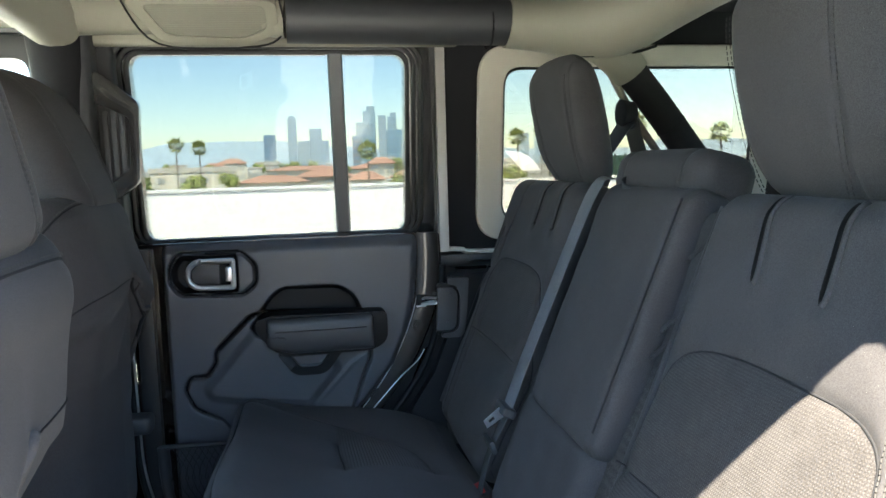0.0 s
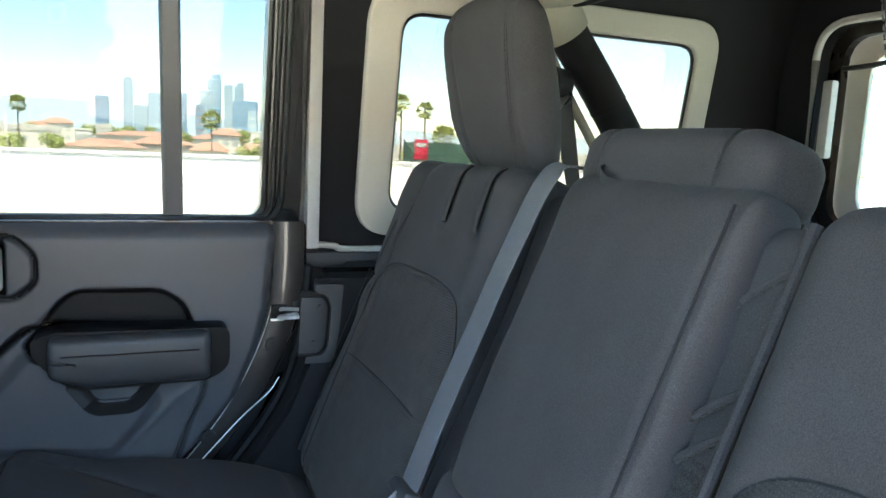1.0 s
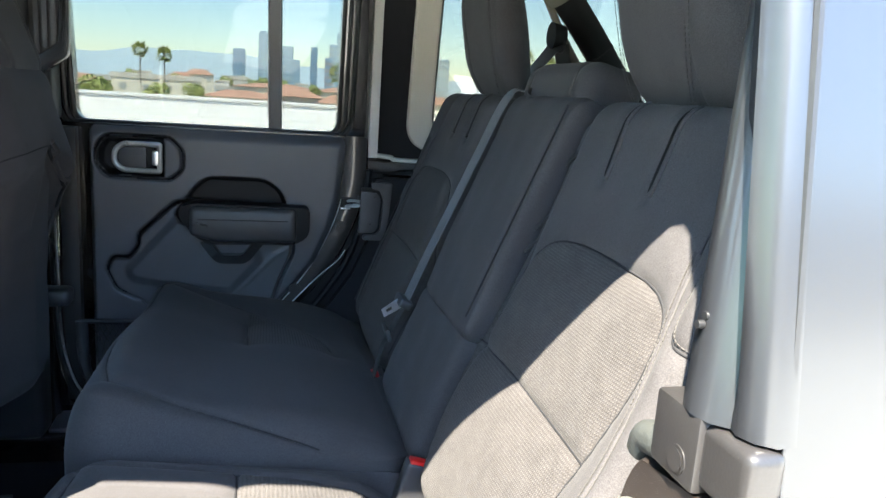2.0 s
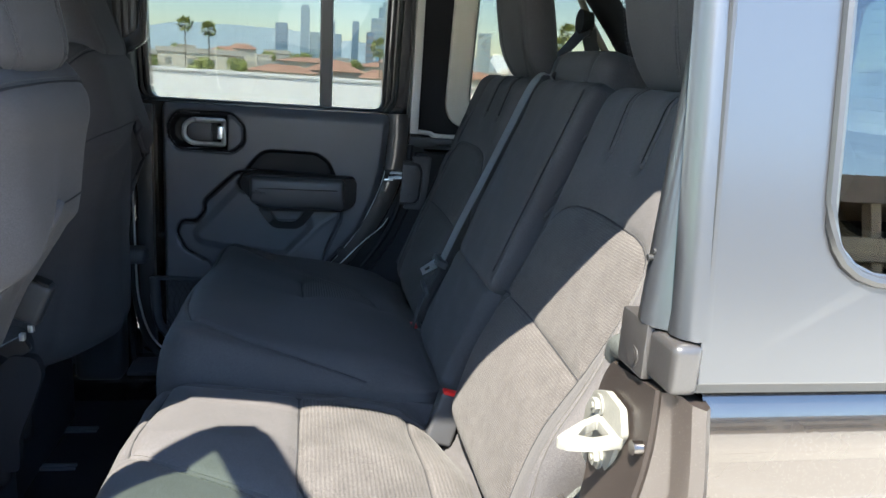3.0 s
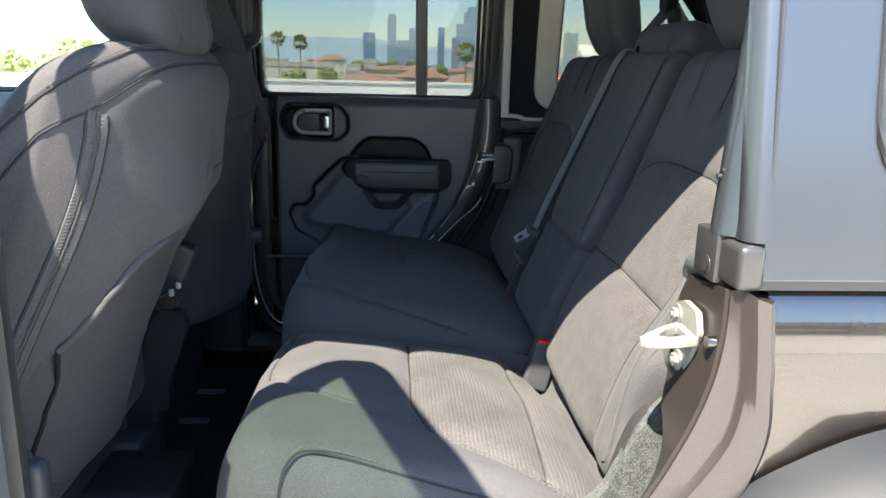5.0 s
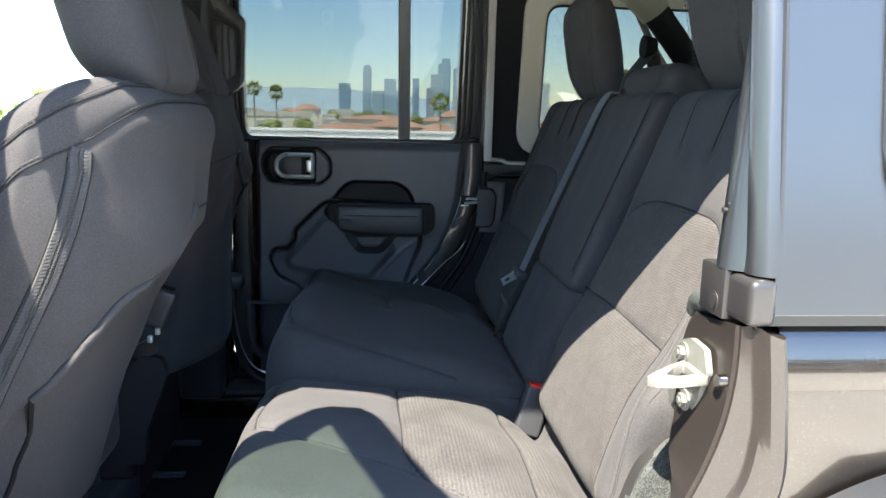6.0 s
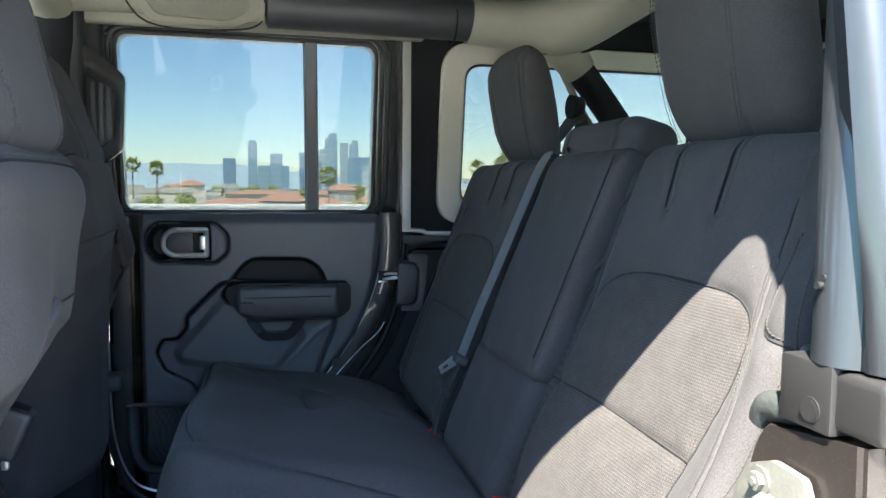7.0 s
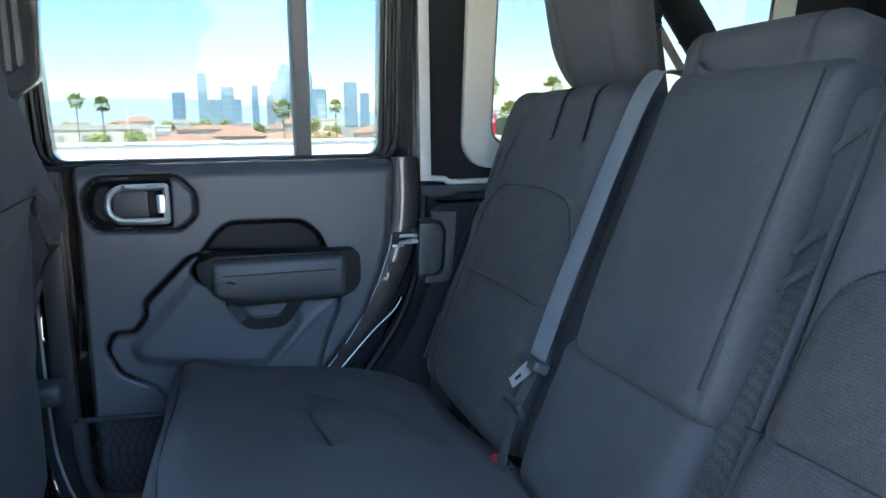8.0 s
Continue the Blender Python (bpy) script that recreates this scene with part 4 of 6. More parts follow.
def latch(s):
    """Bracket, striker and bolts on the latch post."""
    root = thing("striker", (-0.02, s * 0.73, 1.09), "pale metal door striker bolted to the latch post" if s < 0 else "bright metal door striker on the latch post", "door striker", "door strikers")
    k = 0.0 if s < 0 else -0.064
    mat = M["white"] if s < 0 else M["chrome"]
    plate = rpoly([(0.672, 1.050), (0.676, 1.084), (0.691, 1.106), (0.715, 1.116), (0.746, 1.114), (0.755, 1.094), (0.744, 1.076), (0.741, 1.064), (0.724, 1.038), (0.704, 1.032), (0.682, 1.035)], 0.004) if s < 0 else rpoly([(0.650, 1.112), (0.674, 1.116), (0.682, 1.09), (0.680, 1.066), (0.662, 1.054), (0.650, 1.062)], 0.006)
    turn = Matrix(((0, 1, 0, -0.012), (s, 0, 0, 0), (0, 0, 1, 0), (0, 0, 0, 1)))
    own = sheet([plate], -0.004, 0.006, 0.0015)
    own.transform(turn)
    part("striker_plate", own, mat, root)
    outline = [(-0.066, 0.738), (-0.058, 0.747), (-0.040, 0.753), (-0.013, 0.755), (-0.013, 0.706), (-0.035, 0.716), (-0.056, 0.730)]
    hole = [(-0.047, 0.738), (-0.038, 0.745), (-0.022, 0.745), (-0.022, 0.719), (-0.035, 0.725)]
    g = 1.0 if s < 0 else 0.72
    fit_in = lambda pts: [(-0.013 + (x + 0.013) * g - (0.016 if s > 0 else 0), 0.73 + (y - 0.73) * g + k) for x, y in pts]
    wedge = sheet([rpoly(fit_in(outline), 0.004), rpoly(fit_in(hole), 0.002)], -0.004, 0.0085 if s < 0 else 0.005, 0.002)
    wedge.transform(Matrix(((1, 0, 0, 0), (0, 0, s, 0), (0.12, 1, 0, 1.089), (0, 0, 0, 1))))
    part("striker_loop", wedge, mat, root)
    if s > 0:
        part("striker_bar", tube([(-0.016, 0.668, 1.092), (-0.052, 0.690, 1.091), (-0.060, 0.700, 1.084)], 0.0036, 8), mat, root)
    for dy, z in ((0.705, 1.098), (0.716, 1.054)) if s < 0 else ((0.664, 1.106), (0.664, 1.068)):
        bm = disc((-0.0165, s * dy, z), 0.0105 if s < 0 else 0.007, 0.003, "x", 16)
        disc((-0.0195, s * dy, z), 0.0070, 0.006, "x", 6, bm)
        disc((-0.0225, s * dy, z), 0.0030, 0.003, "x", 10, bm)
        part("bolt", bm, mat, root)
    if s < 0:
        part("jamb_screw", disc((-0.011, -0.772, 1.094), 0.006, 0.008, "x", 12), M["paint"], root)
    if s < 0:
        root = thing("hardtop_bracket", (-0.005, s * 0.74, 1.12), "grey metal hardtop clamp bracket on the belt corner", "bracket")
        bm = bmesh.new()
        box(-0.010, s * 0.760, 1.146, 0.020, s * 0.712, 1.193, r=0.0035, seg=2, bm=bm)
        box(-0.006, s * 0.800, 1.150, 0.018, s * 0.755, 1.190, r=0.007, seg=3, bm=bm)
        part("bracket_body", bm, M["bracket"], root)
        bm = disc((-0.0103, s * 0.743, 1.160), 0.0088, 0.0012, "x", 20)
        disc((-0.0110, s * 0.743, 1.160), 0.0074, 0.0024, "x", 20, bm, 0.0056)
        part("bracket_bolt", bm, M["bracket"], root)
        part("rubber_pad", tube([(0.010, s * 0.716, 1.150), (0.006, s * 0.700, 1.148), (0.006, s * 0.684, 1.144), (0.008, s * 0.676, 1.132)], 0.0118, 14), M["pad"], root, "grey green rubber pad")
        for dx, z in ((-0.028, 1.242), (-0.024, 1.247)):
            part("rivet", disc((dx + 0.021, s * 0.742, z), 0.0026, 0.004, "x", 10), M["rubber"], root)
    else:
        root = thing("latch_cover", (0.05, s * 0.68, 1.09), "black plastic latch cover with two screws", "trim cover")
        rim = rpoly([(-0.006, 1.143), (0.043, 1.142), (0.038, 1.070), (0.030, 1.011), (0.021, 1.003), (-0.023, 1.003), (-0.022, 1.015), (0.006, 1.016), (0.018, 1.028), (0.023, 1.104), (0.013, 1.124), (-0.005, 1.128)], [0.003, 0.004, 0.02, 0.008, 0.005, 0.004, 0.003, 0.012, 0.01, 0.014, 0.010, 0.003])
        part("cover_plate", sheet([rim], 0.640, 0.016, 0.003), M["soft"], root, "black plastic cover rim")
        face = rpoly([(-0.030, 1.121), (0.007, 1.119), (0.016, 1.104), (0.011, 1.032), (0.001, 1.021), (-0.034, 1.021)], [0.003, 0.008, 0.008, 0.008, 0.008, 0.003])
        part("cover_face", sheet([face], 0.642, 0.014, 0.003), M["soft"], root)
        part("cover_gap", sheet([rpoly([(-0.030, 1.131), (0.026, 1.126), (0.026, 1.012), (-0.034, 1.012)], 0.006)], 0.651, 0.006, 0.001), M["piano"], root, "black groove behind the cover")
        for x, z in ((0.002, 1.104), (-0.007, 1.040)):
            bm = disc((x, 0.6405, z), 0.0044, 0.004, "y", 12)
            part("screw", disc((x, 0.6385, z), 0.0022, 0.003, "y", 6, bm), M["soft"], root)


for s in (1, -1):
    latch(s)


# ---- the rear doors ----
def signed(X, Z, poly):
    d = line_distance(X, Z, poly + poly[:1])
    return np.where(inside(X, Z, poly), -d, d)


def step(d, w):
    t = np.clip(0.5 - d / (2 * w), 0, 1)
    return t * t * (3 - 2 * t)


RECESS = rpoly([(-0.455, 1.050), (-0.405, 1.118), (-0.380, 1.135), (-0.255, 1.133), (-0.222, 1.112), (-0.205, 1.075), (-0.205, 1.03), (-0.44, 1.03)], 0.015)
POCKET = rpoly([(-0.430, 1.076), (-0.453, 1.073), (-0.531, 0.998), (-0.530, 0.972), (-0.552, 0.943), (-0.590, 0.942), (-0.600, 0.915), (-0.581, 0.873), (-0.522, 0.840), (-0.50, 0.800), (-0.25, 0.790), (-0.215, 0.90), (-0.19, 0.96), (-0.19, 1.06)], 0.010)
INNERP = rpoly([(-0.440, 1.050), (-0.492, 0.990), (-0.556, 0.918), (-0.546, 0.896), (-0.48, 0.884), (-0.33, 0.868), (-0.262, 0.945), (-0.30, 1.02)], 0.012)
BEZEL = rpoly([(-0.622, 1.195), (-0.622, 1.158), (-0.600, 1.130), (-0.465, 1.126), (-0.437, 1.150), (-0.437, 1.192), (-0.465, 1.222), (-0.600, 1.224)], 0.012)


def trim_height(X, Z):
    """The relief of the door trim, into the car."""
    h = np.zeros_like(X)
    p = signed(X, Z, POCKET)
    h += 0.010 * step(p, 0.004) - 0.016 * np.exp(-((p - 0.003) / 0.0035) ** 2) * (Z > 0.84)
    h += 0.012 * step(signed(X, Z, INNERP), 0.012)
    h -= 0.020 * step(signed(X, Z, RECESS), 0.006)
    d = signed(X, Z, BEZEL)
    h -= 0.012 * np.exp(-(d / 0.0034) ** 2)
    h -= 0.020 * step(d + 0.010, 0.008) * (1 - step(-(X + 0.478), 0.004))
    rib = line_distance(X, Z, [(-0.185, 0.982), (-0.232, 0.951), (-0.335, 0.845)])
    h += 0.002 * np.exp(-(rib / 0.006) ** 2)
    roll = np.clip((Z - 1.215) / 0.03, 0, 1)
    h -= 0.03 * roll * roll
    return h


def far_edge(Z):
    """The trim's rear edge, which follows the wheel arch."""
    return np.interp(Z, [0.58, 0.66, 0.76, 0.86, 0.94, 1.02, 1.10, 1.25], [-0.46, -0.39, -0.288, -0.192, -0.128, -0.094, -0.075, -0.062])


def rear_door():
    root = thing("rear_door", (-0.35, 0.70, 0.56), "closed rear car door with black trim, armrest and silver handle", "car door", "rear doors")
    shell = rpoly([(-0.708, 0.57), (-0.708, 1.245), (-0.012, 1.245), (-0.008, 1.12), (-0.030, 1.045), (-0.072, 0.95), (-0.135, 0.86), (-0.215, 0.765), (-0.34, 0.66), (-0.47, 0.57)], [0.05, 0.01, 0.01, 0.03, 0.03, 0.03, 0.03, 0.03, 0.03, 0.04])
    part("door_shell", sheet([shell], 0.705, 0.078, 0.008, 3), M["paint"], root, "dark brown grey painted door shell", angle=30)
    part("trim_backing", sheet([rpoly([(-0.695, 0.60), (-0.695, 1.236), (-0.66, 1.236), (-0.66, 0.60)], 0.004)], 0.676, 0.03, 0.003), M["rubber"], root, "black edge strip")
    # window frame
    hole = rrect(-0.672, 1.246, -0.086, 1.652, 0.030, 7)
    frame_out = rpoly([(-0.708, 1.235), (-0.012, 1.235), (-0.030, 1.682), (-0.700, 1.684)], [0.01, 0.01, 0.03, 0.012], 7)
    part("window_frame", sheet([frame_out, hole], lambda x, z: door_y(z) - 0.026, 0.040, 0.008, 3), M["frame"], root, "black window frame", angle=30)
    for grow, inset, r in ((0.006, -0.024, 0.006), (0.020, -0.030, 0.005), (0.036, -0.034, 0.006)):
        loop = rrect(-0.672 - grow, 1.246 - 0.4 * grow, -0.086 + grow, 1.652 + grow * 0.7, 0.030 + grow, 7)
        part("frame_seal", tube([(x, door_y(z) + inset, z) for x, z in loop], r, 8, closed=True, smooth=1), M["rubber"], root)
    mull = bmesh.new()
    prof = [(-0.012, -0.028), (0.012, -0.028), (0.016, -0.020), (0.016, 0.012), (-0.016, 0.012), (-0.016, -0.020)]
    rings = [[mull.verts.new((x + u, door_y(z) + w, z)) for u, w in prof] for x, z in ((-0.232, 1.236), (-0.240, 1.66))]
    for j in range(6):
        mull.faces.new((rings[0][j], rings[0][(j + 1) % 6], rings[1][(j + 1) % 6], rings[1][j]))
    part("window_bar", mull, M["plastic"], root, "black upright window bar", smooth=False)
    part("main_pane", sheet([rpoly([(-0.682, 1.235), (-0.236, 1.235), (-0.244, 1.662), (-0.682, 1.662)], 0.02)], lambda x, z: door_y(z), 0.004), GLASS, root, "tinted wind-down pane", smooth=False)
    part("fixed_pane", sheet([rpoly([(-0.228, 1.235), (-0.076, 1.235), (-0.076, 1.662), (-0.236, 1.662)], 0.02)], lambda x, z: door_y(z), 0.004), GLASS, root, "tinted fixed rear pane", smooth=False)
    part("belt_strip", box(-0.675, 0.735, 1.236, -0.078, 0.765, 1.251, r=0.005), M["rubber"], root)
    # trim with its relief
    xs, zs = np.arange(-0.637, -0.0585, 0.0025), np.arange(0.585, 1.2465, 0.0025)
    X, Z = np.meshgrid(xs, zs, indexing="ij")
    edge = far_edge(Z)
    h = trim_height(X, Z)
    fall = np.clip(1 - (edge - X) / 0.02, 0, 1)
    front = np.clip(1 - (X + 0.637) / 0.012, 0, 1)
    Y = 0.680 - h + 0.022 * fall ** 2 + 0.02 * front ** 2
    V = np.stack([X, Y, Z], -1).reshape(-1, 3)
    idx = np.arange(X.size).reshape(X.shape)
    Q = np.stack([idx[:-1, :-1], idx[1:, :-1], idx[1:, 1:], idx[:-1, 1:]], -1)
    keep = (X <= edge)[:-1, :-1] & (X <= edge)[1:, 1:]
    cx, cz = X[:-1, :-1], Z[:-1, :-1]
    deep = (signed(cx, cz, RECESS) < 0.002) & keep
    bez = signed(cx, cz, BEZEL)
    dish = (bez < -0.004) & (cx < -0.478) & keep
    poc = signed(cx, cz, POCKET)
    gap = keep & ~deep & ~dish & ((np.abs(bez) < 0.0032) | ((np.abs(poc - 0.003) < 0.0042) & (cz > 0.855) & (cx < -0.43)))
    for name, mask, mat, label in (("door_trim", keep & ~deep & ~dish & ~gap, M["plastic"], "black grained door trim"), ("panel_gap", gap, M["piano"], "dark gap between trim panels"), ("grab_recess", deep, M["piano"], "smooth black grab recess"), ("handle_dish", dish, M["piano"], "glossy black handle dish")):
        v, f = sub_mesh(V, Q.reshape(-1, 4), mask.reshape(-1))
        raw(name, v, f, mat, root, label)
    # armrest
    vv, ff = block(0.236, 0.090, 0.080, 0.011, 0.004)
    u = vv[:, 0] / 0.118
    vv[:, 2] += 0.016 * np.clip(-u - 0.55, 0, 1) * (vv[:, 2] < 0) / 0.45
    vv[:, 1] -= 0.005 * (vv[:, 1] < 0) * (1 - (vv[:, 2] / 0.04) ** 2)
    vv += (-0.299, 0.655, 1.037)
    arm = raw("armrest", vv, ff, M["soft"], root, "padded black armrest")
    part("armrest_seam", tube([(x, 0.6040, 1.050) for x in np.linspace(-0.398, -0.200, 13)], 0.0012, 6, smooth=1), M["seam"], arm)
    nose = rpoly([(-0.440, 1.046), (-0.440, 1.072), (-0.405, 1.082), (-0.150, 1.078), (-0.150, 1.010), (-0.185, 0.990), (-0.375, 0.988), (-0.405, 1.004)], [0.010, 0.008, 0.008, 0.016, 0.024, 0.016, 0.012, 0.010])
    part("armrest_back", sheet([nose], 0.630, 0.062, 0.012, 4), M["piano"], arm, "smooth black armrest carrier")
    cup = rpoly([(-0.398, 0.992), (-0.368, 0.950), (-0.352, 0.941), (-0.300, 0.941), (-0.284, 0.950), (-0.252, 0.992)], 0.008)
    cup_in = rpoly([(-0.372, 0.992), (-0.353, 0.966), (-0.344, 0.960), (-0.308, 0.960), (-0.298, 0.966), (-0.276, 0.992)], 0.006)
    part("pull_cup", sheet([cup, cup_in], 0.640, 0.040, 0.006, 3), M["piano"], root, "smooth black pull cup")
    part("cup_floor", sheet([rpoly([(-0.372, 0.998), (-0.353, 0.962), (-0.300, 0.962), (-0.276, 0.998)], 0.006)], 0.664, 0.012, 0.002), M["piano"], root)
    part("cup_lip", tube([(-0.372, 0.652, 0.974), (-0.352, 0.650, 0.962), (-0.300, 0.650, 0.962), (-0.278, 0.652, 0.974)], 0.0035, 8), M["soft"], root)
    # handle
    ring = rpoly([(-0.484, 1.146), (-0.484, 1.206), (-0.560, 1.206), (-0.580, 1.192), (-0.582, 1.162), (-0.564, 1.146)], [0.004, 0.004, 0.02, 0.02, 0.02, 0.02], 5)
    handle = part("door_handle", tube([(x, 0.666 + 0.010 * (x < -0.55), z) for x, z in ring], 0.0062, 8, closed=True, smooth=1, up=(0, 1, 0)), M["chrome"], root, "silver door handle loop")
    part("lock_slider", box(-0.500, 0.660, 1.160, -0.486, 0.678, 1.192, r=0.003), M["chrome"], handle, "silver lock slider")
    part("handle_plate", box(-0.574, 0.684, 1.146, -0.515, 0.694, 1.206, r=0.004), M["soft"], handle)
    # latch slot, bolts and the flange label
    part("latch_slot", box(-0.073, 0.6925, 1.074, -0.046, 0.699, 1.098, r=0.002), M["piano"], root, "black latch slot")
    part("slot_lip", box(-0.074, 0.690, 1.069, -0.050, 0.694, 1.0735, r=0.0012), M["chrome"], root, "bright slot lip")
    for x, z in ((-0.071, 1.025), (-0.180, 0.872)):
        y = 0.694 if x > -0.1 else 0.676
        bm = disc((x, y, z), 0.0135, 0.006, "y", 20)
        disc((x, y - 0.003, z), 0.0085, 0.004, "y", 14, bm)
        disc((x, y - 0.005, z), 0.0045, 0.003, "y", 6, bm)
        part("bolt", bm, M["bracket"], root)
    for i in range(3):
        part("label_bar", box(-0.094 + 0.004 * (i % 2), 0.7035, 1.018 + 0.007 * i, -0.086, 0.7045, 1.021 + 0.007 * i, r=0), M["bracket"], root)
    edge = soften([(-0.013, 1.245), (-0.012, 1.16), (-0.022, 1.08), (-0.050, 1.00), (-0.095, 0.915), (-0.160, 0.83), (-0.26, 0.725), (-0.38, 0.63)], 5)
    bm = bmesh.new()
    rings = [[bm.verts.new((x + u, y, z)) for u, y in ((-0.058, 0.702), (-0.052, 0.697), (-0.030, 0.6945), (-0.012, 0.696), (-0.005, 0.699), (-0.002, 0.706), (-0.030, 0.712))] for x, z in edge]
    for p, q in zip(rings[:-1], rings[1:]):
        for j in range(7):
            bm.faces.new((p[j], p[(j + 1) % 7], q[(j + 1) % 7], q[j]))
    bm.faces.new(rings[0])
    bm.faces.new(rings[-1][::-1])
    part("door_flange", bm, M["satin"], root, "satin brown grey door flange", angle=35)
    # Highlight along the painted flange, drawn as a thin silver tube.
    part("flange_glint", tube([(x - 0.0535, 0.6965, z) for x, z in edge[9:]], 0.0011, 8, smooth=1), M["chrome"], root, "thin silver line drawing the glint on the flange edge")
    part("door_bumper", box(-0.034, 0.694, 1.080, -0.018, 0.706, 1.104, r=0.003), M["rubber"], root)
    # lower pocket with its net
    net = part("pocket_frame", tube([(-0.655, 0.655, 0.80), (-0.650, 0.650, 0.70), (-0.635, 0.648, 0.66), (-0.60, 0.648, 0.645), (-0.45, 0.648, 0.640)], 0.014, 10, squash=0.8), M["soft"], root)
    part("pocket_rail", tube([(-0.655, 0.652, 0.800), (-0.52, 0.640, 0.800), (-0.42, 0.640, 0.800)], 0.006, 8), M["soft"], net)
    bm = bmesh.new()
    for i in range(20):
        x = -0.64 + i * 0.014
        tube([(x, 0.655, 0.80), (x + 0.035, 0.650, 0.725), (x, 0.655, 0.65)], 0.0011, 5, bm=bm, smooth=3)
        tube([(x + 0.035, 0.655, 0.80), (x, 0.650, 0.725), (x + 0.035, 0.655, 0.65)], 0.0011, 5, bm=bm, smooth=3)
    tagged(part("pocket_net", bm, M["bracket"], net), kind="stuff")
    return root


DOOR = rear_door()
strap = thing("door_strap", (-0.70, 0.63, 0.85), "black fabric door check strap end at the post", "door strap")
part("strap_end", box(-0.745, 0.600, 0.846, -0.665, 0.655, 0.886, r=0.016, seg=3), M["soft"], strap)
HINGE, SWING = Vector((-0.745, -0.805, 0)), -70.5
turn = Matrix.Translation(HINGE) @ Matrix.Rotation(radians(SWING), 4, "Z") @ Matrix.Translation(-HINGE)
OPEN_DOOR = copy_thing(DOOR, turn @ Matrix.Diagonal((1, -1, 1, 1)) @ DOOR.matrix_basis)
# Only these panes are made clearer, so more sun reaches the cushion.
for ob in OPEN_DOOR.children:
    if ob.name.startswith(("main_pane", "fixed_pane")):
        ob.data = ob.data.copy()
        ob.data.materials[0] = GLASS_GREEN
tagged(OPEN_DOOR, "wide open rear car door with black trim and tinted glass", "car door")


# ---- rear seats ----
FOOT, UP, OUT = Vector((-0.040, 0, 0.870)), Vector((0.378, 0, 0.926)), Vector((-0.926, 0, 0.378))
FOOT_A, UP_A, OUT_A = (np.array(v) for v in (FOOT, UP, OUT))


def lay(V):
    """From (out of the backrest, across, up along it) to the world."""
    return FOOT_A + V[:, :1] * OUT_A + V[:, 1:2] * (0, 1, 0) + V[:, 2:3] * UP_A


def on_back(y, v, w=0.0):
    return FOOT + OUT * w + UP * v + Vector((0, y, 0))


INSERT = [(0.215, -0.01), (0.212, 0.06), (0.209, 0.18), (0.220, 0.24), (0.231, 0.301), (0.253, 0.337), (0.293, 0.355), (0.36, 0.362), (0.443, 0.361), (0.505, 0.358),
          (0.538, 0.346), (0.555, 0.322), (0.560, 0.274), (0.552, 0.230), (0.545, 0.190), (0.538, 0.14), (0.536, 0.08), (0.536, -0.01)]
CROSS = [(0.205, 0.190), (0.33, 0.194), (0.43, 0.193), (0.545, 0.190)]
SIDE = [(0.538, 0.54), (0.548, 0.46), (0.555, 0.40), (0.562, 0.335), (0.571, 0.300), (0.585, 0.255), (0.591, 0.184), (0.592, 0.10), (0.590, 0.0)]
NOTCH = [(0.580, 0.42), (0.576, 0.37), (0.579, 0.339), (0.592, 0.325), (0.610, 0.322), (0.624, 0.322)]
PLEATS = [[(0.286, 0.536), (0.279, 0.50), (0.268, 0.440)], [(0.388, 0.534), (0.382, 0.50), (0.374, 0.442)]]
NEAR_PLEATS = [[(0.322, 0.536), (0.328, 0.50), (0.341, 0.438)], [(0.432, 0.534), (0.437, 0.50), (0.444, 0.434)]]


def flip(line, s):
    return [(s * a, b) for a, b in line]


def welt(lines, surface_w, r, parent, name="seam", closed=False):
    """A thin sewn welt along lines on the backrest."""
    for ln in lines:
        pts = [on_back(y, v, surface_w(y, v)) for y, v in soften(ln, 5)]
        part(name, tube(pts, r, 6, smooth=1), M["seam"], parent)


def threads(pts, length, gap, r, parent, name="stitching", mat="stitch"):
    """Sewn stitches along a line of points, as one mesh."""
    bm = bmesh.new()
    at = np.concatenate([[0.0], np.cumsum([(b - a).length for a, b in zip(pts[:-1], pts[1:])])])
    P = np.array([tuple(p) for p in pts])

    def along(d):
        return Vector([float(np.interp(d, at, P[:, k])) for k in range(3)])
    for d in np.arange(0, at[-1] - length, length + gap):
        tube([along(d), along(d + length)], r, 5, bm=bm, smooth=1)
    tagged(part(name, bm, M[mat], parent), kind="stuff")


def upright(V, place, lean):
    """Leans vertices about y by lean, top to the rear, and sets them at a place."""
    c, d = math.cos(lean), math.sin(lean)
    W = V.copy()
    W[:, 0], W[:, 2] = V[:, 0] * c + V[:, 2] * d, -V[:, 0] * d + V[:, 2] * c
    return W + place


